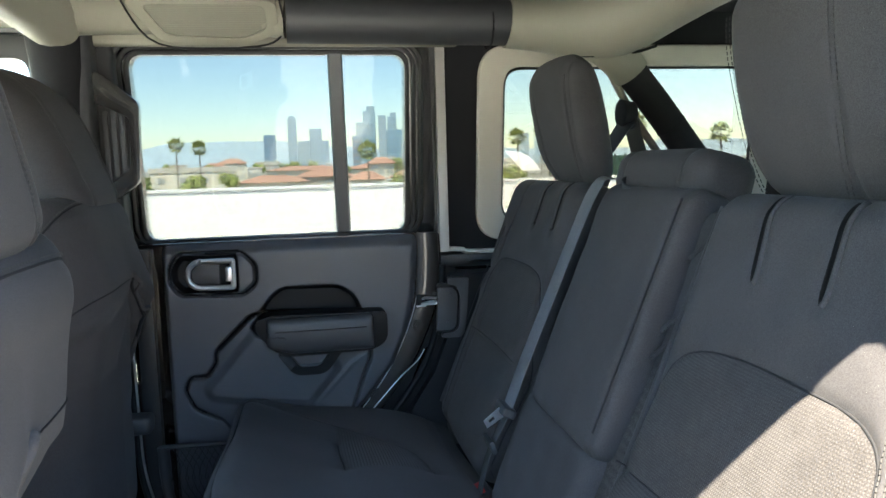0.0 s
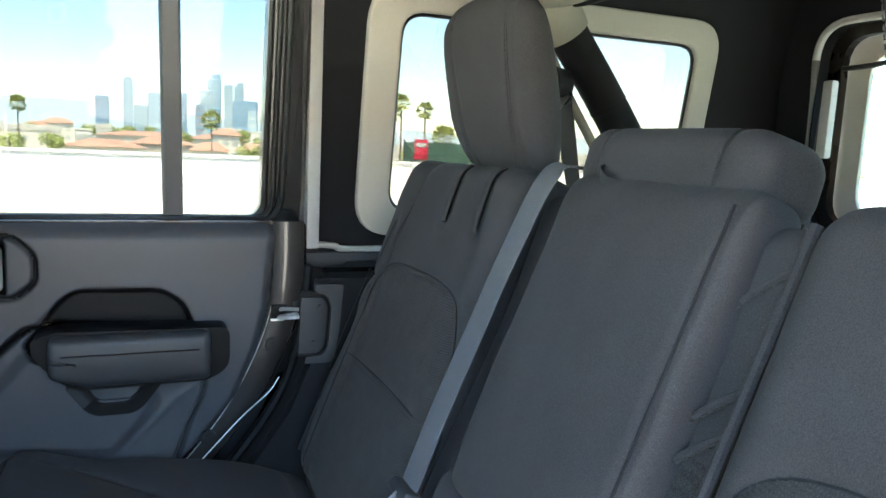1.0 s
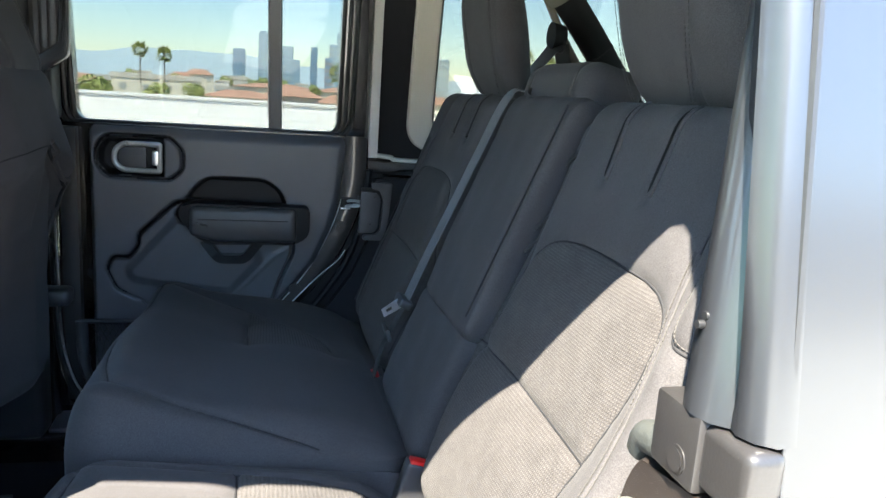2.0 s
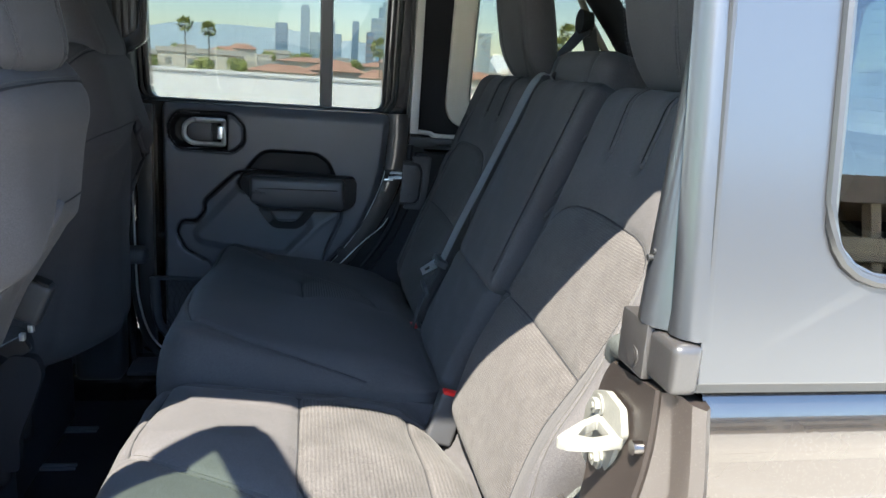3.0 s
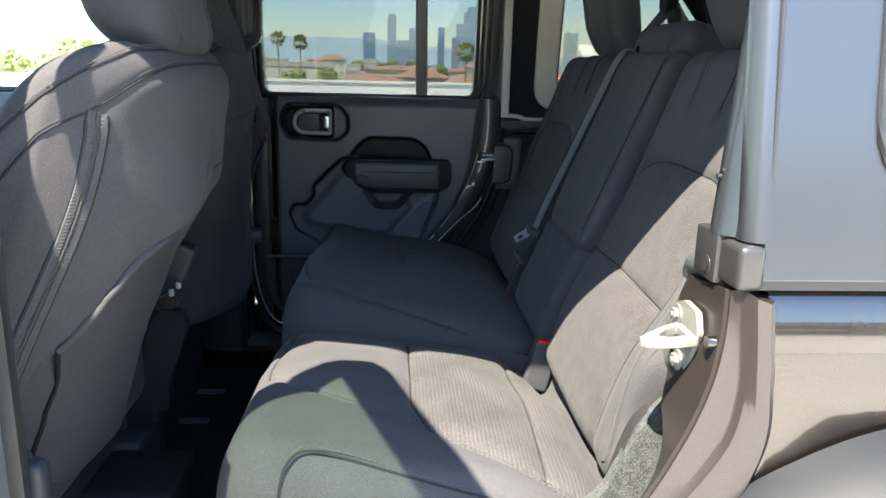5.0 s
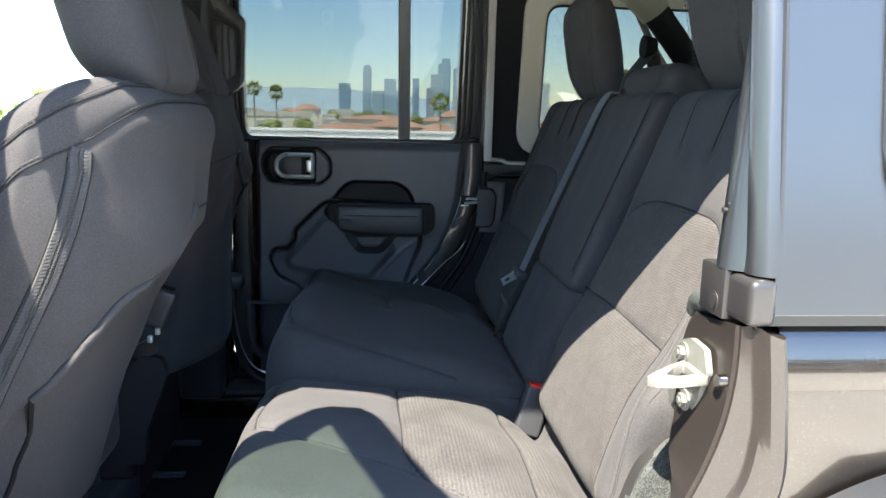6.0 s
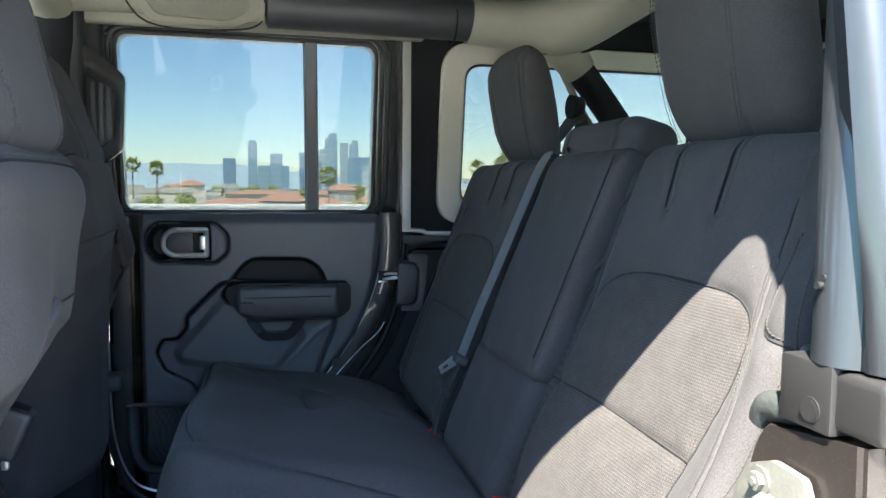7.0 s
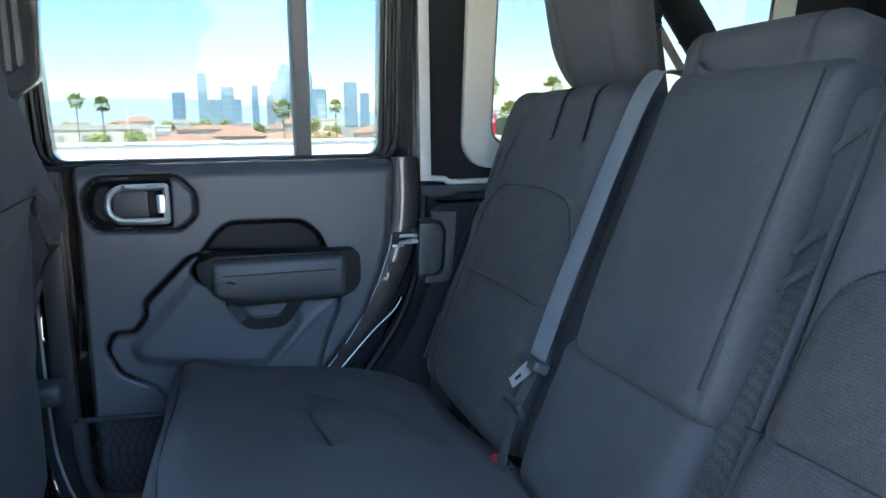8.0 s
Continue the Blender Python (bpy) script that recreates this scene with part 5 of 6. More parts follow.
def headrest(root, place, lean, w, h, t, face, label, rake=0.0):
    """A padded headrest with two sewn seams; face: -1 looks to the car's front, 1 to its rear."""
    V, F = block(t, w, h, 0.047, 0.0055)
    a, b = V[:, 1] / (w / 2), V[:, 2] / (h / 2)
    low = 0.10 if rake else 0.45
    V[:, 0] *= 1 - np.where(b > 0, 0.45, low) * np.abs(b) ** 3
    if not rake:
        V[:, 0] += 0.020 * np.clip((-0.2 - b) / 0.8, 0, 1) ** 1.5 * (0.5 - 0.5 * np.sign(V[:, 0]) * np.clip(np.abs(V[:, 0]) / 0.02, 0, 1))
    V[:, 2] *= 1 - 0.07 * np.abs(a) ** 3
    V[:, 1] *= 1 + 0.03 * b - 0.10 * np.abs(b) ** 4
    V[:, 0] += face * 0.006 * (1 - a * a) * (V[:, 0] * face > 0)
    o = math.copysign(1, place[1])
    rows = (0.60, -0.60) if rake else (0.44 * o, -0.82 * o)
    for c in rows:
        V[:, 0] -= np.sign(V[:, 0]) * 0.004 * np.exp(-((a - c - 0.05 * np.sign(c) * b) * w / 2 / 0.0035) ** 2)
    V[:, 0] += 0.0015 * np.array([noise.noise((p * 2, q * 2, place[1] * 7)) for p, q in zip(a, b)])
    V[:, 0] -= rake * (V[:, 2] + h / 2)
    head = raw("headrest", upright(V, place, lean), F, M["cloth"], root, label)
    for c in rows:
        for d in (-0.0035, 0.0035):
            P = []
            for b in np.linspace(-0.78, 0.78, 36):
                x = face * (t / 2 * (1 - (0.45 if b > 0 else low) * abs(b) ** 3) + 0.006 * (1 - c * c) - 0.0012)
                P.append((x, (c + 0.05 * math.copysign(1, c) * b) * w / 2 * (1 + 0.03 * b - 0.10 * abs(b) ** 4) + d, b * h / 2 * (1 - 0.07 * abs(c) ** 3)))
            P = np.array(P)
            P[:, 0] -= rake * (P[:, 2] + h / 2)
            threads([Vector(p) for p in upright(P, place, lean)], 0.004, 0.002, 0.0006, head, mat="cloth")
    for k in (-0.05, 0.05):
        part("headrest_post", tube([(place[0], place[1] + k, place[2] - h / 2 - 0.05), (place[0], place[1] + k, place[2] - h / 2 + 0.02)], 0.006, 8, smooth=1), M["chrome"], head)
    return head


def seat_back(root, s):
    """An outer backrest with bolster, woven insert and two pleats; s: the side it stands on."""
    y0, y1 = 0.207, 0.628
    V, F = block(0.13, y1 - y0, 0.575, 0.042, 0.0042)
    V += (-0.065, (y0 + y1) / 2, 0.2575)
    w, y, v = V[:, 0].copy(), V[:, 1], V[:, 2]
    face = np.clip((w + 0.05) / 0.035, 0, 1)
    lines = [INSERT, CROSS, SIDE, NOTCH]
    near = np.min([line_distance(y, v, soften(ln, 4)) for ln in lines], axis=0)
    lift = 0.008 * (1 - np.exp(-near / 0.026)) - 0.0018 * np.exp(-(near / 0.0045) ** 2)
    pleats = PLEATS if s > 0 else NEAR_PLEATS
    pl = np.min([line_distance(y, v, p) for p in pleats], axis=0)
    lift += 0.0045 * (1 - np.exp(-(pl / 0.011) ** 2)) * np.exp(-(pl / 0.03) ** 2)
    lift += (0.020 if s < 0 else 0.006) * np.exp(-((y - 0.606) / 0.035) ** 2) * np.clip(1.1 - v * 1.1, 0.35, 1) * np.clip((v - 0.01) / 0.13, 0.1, 1)
    lift += (0.012 if s < 0 else 0.004) * np.exp(-((v - 0.10) / 0.09) ** 2)
    wob = np.array([noise.noise((a * 9, b * 9, s * 3.0)) for a, b in zip(y, v)])
    lift += 0.0022 * wob
    V[:, 0] += face * lift
    if s > 0:
        V[:, 1] -= 0.030 * np.clip((0.46 - v) / 0.22, 0, 1) * np.clip((y - 0.40) / 0.20, 0, 1)
    low = np.clip((0.15 - v) / 0.09, 0, 1)
    V[:, 1] -= 0.020 * low * low * (3 - 2 * low) * np.clip((y - 0.57) / 0.06, 0, 1)
    C = V[F].mean(1)
    n_front = C[:, 0] > -0.045
    cy, cv = C[:, 1], C[:, 2]
    ins = n_front & inside(cy, cv, soften(INSERT, 4) + [(0.536, -0.04), (0.215, -0.04)])
    upper = ins & (cv > 0.194)
    lower = ins & ~upper
    V[:, 1] *= s
    W = lay(V)
    Fs = F if s > 0 else F[:, ::-1]
    cover = None
    for name, mask, mat, label in (("backrest", ~ins, M["cloth"], "smooth black cloth backrest cover"), ("upper_insert", upper, M["insert"], "ribbed woven insert"),
                                   ("lower_insert", lower, M["insert"], "ribbed woven insert")):
        a, b = sub_mesh(W, Fs, mask)
        ob = raw(name, a, b, mat, root if cover is None else cover, label)
        cover = cover or ob

    tree = BVHTree.FromPolygons([Vector(p) for p in W], [tuple(int(i) for i in f) for f in Fs])

    def height(yy, vv):
        p = tree.ray_cast(on_back(s * abs(yy), vv, 0.2), -OUT)[0]
        return (p - FOOT).dot(OUT) if p else 0.0
    welt([flip(INSERT, s), flip(CROSS, s)], height, 0.0012, cover)
    welt([flip(SIDE[1:], s), flip(NOTCH, s)], height, 0.0012, cover)
    for d in (-0.006, 0.006):
        threads([on_back(s * (a + d), b, height(a + d, b) + 0.0008) for a, b in soften(SIDE[2:], 8)], 0.0034, 0.0010, 0.0007, cover)
    threads([on_back(s * (a + 0.004), b + 0.004, height(a + 0.004, b + 0.004) + 0.0006) for a, b in soften(NOTCH, 6)], 0.0036, 0.0014, 0.0007, cover)
    part("side_welt", tube([on_back(s * a, b, height(a, b) - 0.001) for a, b in soften(SIDE[2:], 8)], 0.0042, 8, smooth=1), M["cloth"], cover)
    outer = [(0.606, 0.50), (0.612, 0.40), (0.618, 0.30), (0.618, 0.20), (0.612, 0.14)]
    threads([on_back(s * a, b, height(a, b) + 0.0006) for a, b in soften(outer, 8)], 0.0036, 0.0014, 0.0008, cover)
    # Each pleat's inner shade is a dark strip laid on the cloth.
    for p in pleats:
        bm, lip, rings = bmesh.new(), [], []
        for i, (a, b, _) in enumerate(spline([(c, d, 0) for c, d in p], 8)):
            t = i / 16
            half = 0.0044 * min(1, 9 * (1.02 - t))
            base, nor = on_back(s * a, b, height(a, b)), OUT
            rings.append([bm.verts.new(base + nor * h + Vector((0, s * u, 0))) for u, h in ((-half, 0.0022), (0, 0.0018), (half, 0.0022))])
            lip.append(base + nor * 0.0014 + Vector((0, s * (half + 0.0022), 0)))
        for r0, r1 in zip(rings[:-1], rings[1:]):
            for j in range(2):
                bm.faces.new((r0[j], r0[j + 1], r1[j + 1], r1[j]))
        bmesh.ops.solidify(bm, geom=list(bm.faces), thickness=0.001)
        slit = part("pleat", bm, M["void"], cover, "dark strip standing in for a pleat's inner shade")
        part("pleat_edge", tube(lip, 0.0034, 8, smooth=1), M["cloth"], slit)
    headrest(root, (0.187, s * 0.362, 1.469), -0.20, 0.246, 0.262, 0.076, -1, "tall padded cloth headrest")
    return cover


def cushion(root, y0, y1, side, seams, insert_poly, name="cushion", top=0.892, front=-0.49, fall=0.0):
    """A seat cushion between two y, sloping down to the rear. Seams in (x, y)."""
    V, F = block(-0.025 - front, y1 - y0, 0.20, 0.060, 0.005)
    V += ((front - 0.025) / 2, (y0 + y1) / 2, -0.10)
    if side < 0:
        V[:, 0] += np.interp(V[:, 1], [-0.24, -0.20, -0.17, -0.145], [0.0, 0.006, 0.018, 0.040]) * np.clip((-0.15 - V[:, 0]) / 0.34, 0, 1) ** 1.5
    x, y = V[:, 0], V[:, 1]
    drop = np.clip((y - 0.10) / 0.42, 0, 1)
    face = np.clip((V[:, 2] + 0.06) / 0.05, 0, 1)
    near = np.min([line_distance(x, y, soften(ln, 4)) for ln in seams], axis=0)
    lift = 0.012 * (1 - np.exp(-near / 0.03)) - 0.0045 * np.exp(-(near / 0.004) ** 2)
    lift += 0.0025 * np.array([noise.noise((a * 7, b * 7, 5.0)) for a, b in zip(x, y)])
    lift += (0.018 if side > 0 else 0.0) * np.exp(-((x + 0.46) / 0.07) ** 2)
    V[:, 2] += face * lift - 0.13 * (x + 0.28) * face - 0.05 * np.clip((x + 0.20) / 0.2, 0, 1) ** 2 * face - fall * drop * drop * (3 - 2 * drop)
    if side < 0:
        V[:, 2] -= 0.026 * np.clip((y + 0.40) / 0.14, 0, 1) * face
        V[:, 2] -= 0.025 * np.clip((x + 0.12) / 0.08, 0, 1) * np.clip((y + 0.36) / 0.16, 0, 1) * face
    C = V[F].mean(1)
    ins = (C[:, 2] > -0.075) & inside(C[:, 0], C[:, 1], insert_poly)
    W = V + (0, 0, top)
    cover = raw(name, *sub_mesh(W, F, ~ins), M["cloth"], root, "smooth black cloth seat cushion")
    raw("cushion_insert", *sub_mesh(W, F, ins), M["insert_flat"], cover, "ribbed woven cushion insert")

    tree = BVHTree.FromPolygons([Vector(p) for p in W], [tuple(int(i) for i in f) for f in F])

    def zz(a, b):
        p = tree.ray_cast(Vector((a, b, top + 0.5)), Vector((0, 0, -1)))[0]
        return p.z if p else top - 0.05
    for ln in seams:
        part("seam", tube([(a, b, zz(a, b)) for a, b in soften(ln, 5)], 0.0014, 6, smooth=1), M["seam"], cover)
    for d in (-0.005, 0.005):
        threads([Vector((a, b + d, zz(a, b + d) + 0.0006)) for a, b in soften(seams[0], 8)], 0.005, 0.002, 0.0007, cover)
    return cover


def driver_side_seat():
    root = thing("rear_seat", (-0.2, -0.41, 0.47), "black cloth rear seat, sunlit, with woven inserts and a headrest", "car seat", "rear seats")
    seat_back(root, -1)
    side = [(-0.47, -0.445), (-0.43, -0.462), (-0.34, -0.500), (-0.276, -0.530), (-0.19, -0.59), (-0.08, -0.645)]
    seams = [side, [(-0.278, -0.205), (-0.277, -0.40), (-0.276, -0.468), (-0.255, -0.535), (-0.234, -0.565)], [(-0.112, -0.215), (-0.112, -0.45), (-0.119, -0.625)],
             [(-0.47, -0.445), (-0.475, -0.34), (-0.465, -0.195)], [(-0.465, -0.195), (-0.25, -0.200), (-0.05, -0.215)]]
    poly = [(-0.278, -0.200), (-0.05, -0.215), (-0.05, -0.655), (-0.08, -0.645), (-0.19, -0.59), (-0.276, -0.530)]
    cover = cushion(root, -0.672, -0.150, -1, seams, poly, front=-0.503)
    low = spline([(-0.424, -0.6685, 0.872), (-0.417, -0.6585, 0.904), (-0.397, -0.6465, 0.917), (-0.355, -0.6445, 0.907), (-0.299, -0.6505, 0.892), (-0.217, -0.6595, 0.871), (-0.12, -0.667, 0.85)], 6)
    part("seam", tube(low, 0.0016, 6, smooth=1), M["seam"], cover)
    threads([p + Vector((0, 0.004, 0.004)) for p in low], 0.005, 0.002, 0.0008, cover)
    return root


driver_side_seat()


def bench_seat():
    root = thing("rear_bench_seat", (-0.2, 0.2, 0.47), "wide black cloth rear bench seat with a raised centre pad", "car seat", "rear seats")
    seat_back(root, 1)
    V, F = block(0.12, 0.405, 0.545, 0.030, 0.008)
    V += (-0.083, 0.0, 0.2525)
    V[:, 0] += np.clip((V[:, 0] + 0.06) / 0.03, 0, 1) * 0.004 * np.sin(V[:, 2] * 14)
    C = V[F].mean(1)
    low = C[:, 2] < 0.330 - 0.7 * (C[:, 1] + 0.185)
    W = lay(V)
    core = raw("centre_back", *sub_mesh(W, F, ~low), M["cloth"], root, "recessed cloth strip beside the centre panel")
    raw("centre_insert", *sub_mesh(W, F, low), M["insert_flat"], core, "ribbed woven lower strip")
    # the padded centre panel above, and the low pad under it
    for name, a, b, c, d, out, r in (("centre_pad", -0.161, 0.104, 0.168, 0.542, 0.014, 0.020), ("lower_pad", -0.156, 0.140, -0.03, 0.186, 0.003, 0.030)):
        V, F = block(0.075, b - a, d - c, r, 0.0055)
        yy, vv = V[:, 1] / ((b - a) / 2), V[:, 2] / ((d - c) / 2)
        V[:, 0] += np.clip(V[:, 0] / 0.03, 0, 1) * (0.006 * (1 - yy ** 2) * (1 - vv ** 2) + 0.002 * np.array([noise.noise((p * 3, q * 3, 9)) for p, q in zip(yy, vv)]))
        if name == "centre_pad":
            V[:, 0] -= np.clip(V[:, 0] / 0.03, 0, 1) * (0.004 * np.exp(-((yy + 0.90) / 0.03) ** 2) + 0.012 * np.clip((vv - 0.75) / 0.25, 0, 1) ** 2)
            V[:, 1] -= 0.03 * np.clip(-0.7 - vv, 0, 1) * np.clip(yy, 0, 1)
        V += (out - 0.0375, (a + b) / 2, (c + d) / 2)
        ob = raw(name, lay(V), F, M["cloth"], root, "raised smooth cloth " + ("centre panel" if name == "centre_pad" else "lower centre panel"))
    part("seam", tube([on_back(-0.148, v, 0.0125) for v in np.linspace(0.20, 0.52, 12)], 0.0013, 6, smooth=1), M["seam"], ob)
    # crossed stitch bars on the strip between the panels
    for v0 in (0.470, 0.372, 0.336):
        pts = [on_back(-0.160, v0 - 0.018, -0.020), on_back(-0.182, v0 + 0.004, -0.021), on_back(-0.206, v0 + 0.022, -0.020)]
        part("stitch_bar", tube(pts, 0.0035, 8), M["cloth"], core)
        threads([p - UP * 0.007 + OUT * 0.002 for p in spline(pts, 4)], 0.005, 0.002, 0.0009, core)
    part("split_welt", tube([on_back(-0.2045, v, -0.014) for v in np.linspace(0.0, 0.52, 14)], 0.005, 8, smooth=1), M["cloth"], core)
    # low centre headrest
    V, F = block(0.098, 0.268, 0.080, 0.030, 0.0055)
    a, b = V[:, 1] / 0.134, V[:, 2] / 0.040
    V[:, 2] *= 1 - 0.25 * np.clip(np.abs(a) - 0.6, 0, 1) ** 1.4
    V[:, 0] *= 1 - 0.08 * a ** 4
    for c in (0.66, -0.66):
        g = np.exp(-((a - c) * 0.134 / 0.004) ** 2) * 0.004
        V[:, 0] -= g * np.sign(V[:, 0])
        V[:, 2] -= g * (b > 0.3)
    place = (0.216, -0.008, 1.374)
    head = raw("centre_headrest", upright(V, place, 0.25), F, M["cloth"], root, "low padded centre headrest")
    for c in (0.66, -0.66):
        P = np.array([(-0.0475, c * 0.134, -0.02), (-0.0480, c * 0.134, 0.0), (-0.044, c * 0.134, 0.024), (-0.028, c * 0.134, 0.0375), (0.0, c * 0.134, 0.0385), (0.03, c * 0.134, 0.036)])
        threads(spline([Vector(p) for p in upright(P, place, 0.25)], 6), 0.004, 0.002, 0.0007, head)
    # webbing loop on the shoulder
    loop = [(0.190, 0.064, 1.371), (0.166, 0.064, 1.369), (0.155, 0.050, 1.363), (0.153, 0.030, 1.356), (0.160, 0.004, 1.354), (0.178, -0.008, 1.358)]
    bm = sweep(bmesh.new(), spline(loop, 6), [(-0.001, -0.010), (0.001, -0.010), (0.001, 0.010), (-0.001, 0.010)])
    part("pull_loop", bm, M["loop"], root, "dark grey webbing pull loop")
    side = [(-0.475, 0.615), (-0.42, 0.60), (-0.355, 0.575), (-0.26, 0.505), (-0.186, 0.43), (-0.137, 0.36), (-0.12, 0.20)]
    seams = [side, [(-0.277, 0.19), (-0.280, 0.30), (-0.282, 0.385)], [(-0.455, -0.07), (-0.30, -0.11), (-0.17, -0.14)], [(-0.455, -0.07), (-0.48, 0.1), (-0.475, 0.615)]]
    poly = [(-0.278, 0.19), (-0.12, 0.19), (-0.137, 0.36), (-0.186, 0.43), (-0.26, 0.505), (-0.281, 0.52)]
    cushion(root, -0.148, 0.668, 1, seams, poly, top=0.905, front=-0.507, fall=0.046)
    return root


bench_seat()


# ---- belts and buckles ----
def ribbon(pts, width, across, parent, material, name="webbing", thick=0.0012):
    """A flat belt along a line; across: the direction of its width."""
    bm = bmesh.new()
    line = spline(pts, 8)
    rings = []
    for i, p in enumerate(line):
        d = (line[min(i + 1, len(line) - 1)] - line[max(i - 1, 0)]).normalized()
        t = i / (len(line) - 1)
        a = Vector(across[0]).lerp(Vector(across[1]), t)
        a = (a - d * a.dot(d)).normalized() * width / 2
        n = d.cross(a).normalized() * thick
        rings.append([bm.verts.new(p + a * u + n * w) for u, w in ((-1, 0.6), (-0.92, 1), (0.92, 1), (1, 0.6), (1, -0.6), (0.92, -1), (-0.92, -1), (-1, -0.6))])
    for a, b in zip(rings[:-1], rings[1:]):
        for j in range(8):
            bm.faces.new((a[j], a[(j + 1) % 8], b[(j + 1) % 8], b[j]))
    return part(name, bm, material, parent)


def centre_belt():
    root = thing("seat_belt", (-0.03, 0.17, 0.90), "grey seat belt with a chrome tongue across the backrest", "seat belt", "seat belts")
    ribbon([on_back(0.140, 0.560, -0.08), on_back(0.150, 0.552, -0.02), on_back(0.163, 0.527, 0.002), on_back(0.178, 0.42, 0.002), on_back(0.177, 0.32, 0.004), on_back(0.172, 0.22, 0.008), on_back(0.164, 0.132, 0.010)], 0.046, ((0, 1, 0), (0, 1, 0.0)), root, M["belt"], "webbing")
    part("tongue_body", box(-0.026, -0.012, -0.008, 0.026, 0.012, 0.008, r=0.005, seg=3, m=Matrix.Translation(on_back(0.162, 0.125, 0.014)) @ Matrix.Rotation(radians(90), 4, "Z") @ Matrix.Rotation(radians(25), 4, "X")), M["soft"], root, "black tongue grip")
    tip = on_back(0.160, 0.122, 0.018)
    d = Vector((-0.80, -0.30, -0.40)).normalized()
    m = Matrix.Translation(tip) @ d.to_track_quat("X", "Z").to_matrix().to_4x4()
    bm = sheet([[(0.004, -0.010), (0.040, -0.008), (0.040, 0.008), (0.004, 0.010)], [(0.020, -0.003), (0.032, -0.003), (0.032, 0.003), (0.020, 0.003)]], -0.001, 0.002, 0.0006)
    bm.transform(m)
    part("metal_tongue", bm, M["chrome"], root, "chrome belt tongue")
    ribbon([on_back(0.163, 0.118, 0.008), on_back(0.166, 0.06, 0.012), on_back(0.166, 0.02, 0.010), on_back(0.160, -0.03, 0.004)], 0.026, ((0, 1, 0), (0, 1, 0)), root, M["loop"], "lower_webbing")
    part("webbing_slide", box(-0.024, -0.004, -0.012, 0.024, 0.004, 0.012, r=0.003, m=Matrix.Translation(on_back(0.166, 0.060, 0.016)) @ Matrix.Rotation(radians(90), 4, "Z") @ Matrix.Rotation(radians(-20), 4, "X")), M["soft"], root)
    return root


centre_belt()


def shoulder_belt(s):
    root = thing("shoulder_belt", (0.40, s * 0.54, 1.49), "grey shoulder belt through a black pillar guide", "seat belt", "seat belts")
    part("belt_guide", disc((0.378, s * 0.522, 1.503), 0.030, 0.030, "x", 20, r2=0.024), M["dark"], root, "round black belt guide")
    part("guide_ring", tube([(0.388, s * 0.520 + 0.022 * math.cos(a), 1.482 + 0.012 * math.sin(a)) for a in np.linspace(0, 2 * math.pi, 16, endpoint=False)], 0.004, 6, closed=True, smooth=1), M["bracket"], root)
    if s > 0:
        ribbon([(0.375, s * 0.520, 1.482), (0.31, s * 0.475, 1.42), (0.255, s * 0.44, 1.375), (0.23, s * 0.43, 1.33)], 0.046, ((0, 0.8, 0.3), (0, 1, 0)), root, M["belt"], "front_webbing")
    ribbon([(0.392, s * 0.527, 1.478), (0.45, s * 0.58, 1.36), (0.50, s * 0.61, 1.22), (0.53, s * 0.62, 1.0)], 0.046, ((0.8, 0.4, 0), (0.8, 0.4, 0)), root, M["loop"], "rear_webbing")


for s in (1, -1):
    shoulder_belt(s)


def buckle(x, y, z, lean, yaw=0.0):
    root = thing("belt_buckle", (x, y, z - 0.05), "black belt buckle with a red release button", "belt buckle", "belt buckles")
    m = Matrix.Translation((x, y, z)) @ Matrix.Rotation(radians(lean), 4, "Y") @ Matrix.Rotation(radians(yaw), 4, "Z")
    part("buckle_body", box(-0.013, -0.022, -0.075, 0.013, 0.022, 0.012, r=0.006, seg=3, m=m), M["soft"], root)
    part("release_button", box(-0.0115, -0.019, 0.004, 0.004, 0.019, 0.0155, r=0.002, m=m), M["red"], root, "red release button")
    part("slot", box(0.006, -0.017, 0.0115, 0.0105, 0.017, 0.013, r=0, m=m), M["rubber"], root)


buckle(-0.041, -0.212, 0.866, 15, 90)
buckle(-0.040, 0.190, 0.832, -20)


def far_anchor():
    root = thing("lap_belt", (-0.06, 0.62, 0.86), "pale grey lap belt end beside the far cushion", "seat belt", "seat belts")
    ribbon([(0.010, 0.600, 0.900), (-0.004, 0.600, 0.865), (-0.010, 0.602, 0.82), (0.0, 0.606, 0.76)], 0.030, ((0.8, -0.3, 0.2), (0.8, -0.3, 0.1)), root, M["loop"], "webbing")


far_anchor()


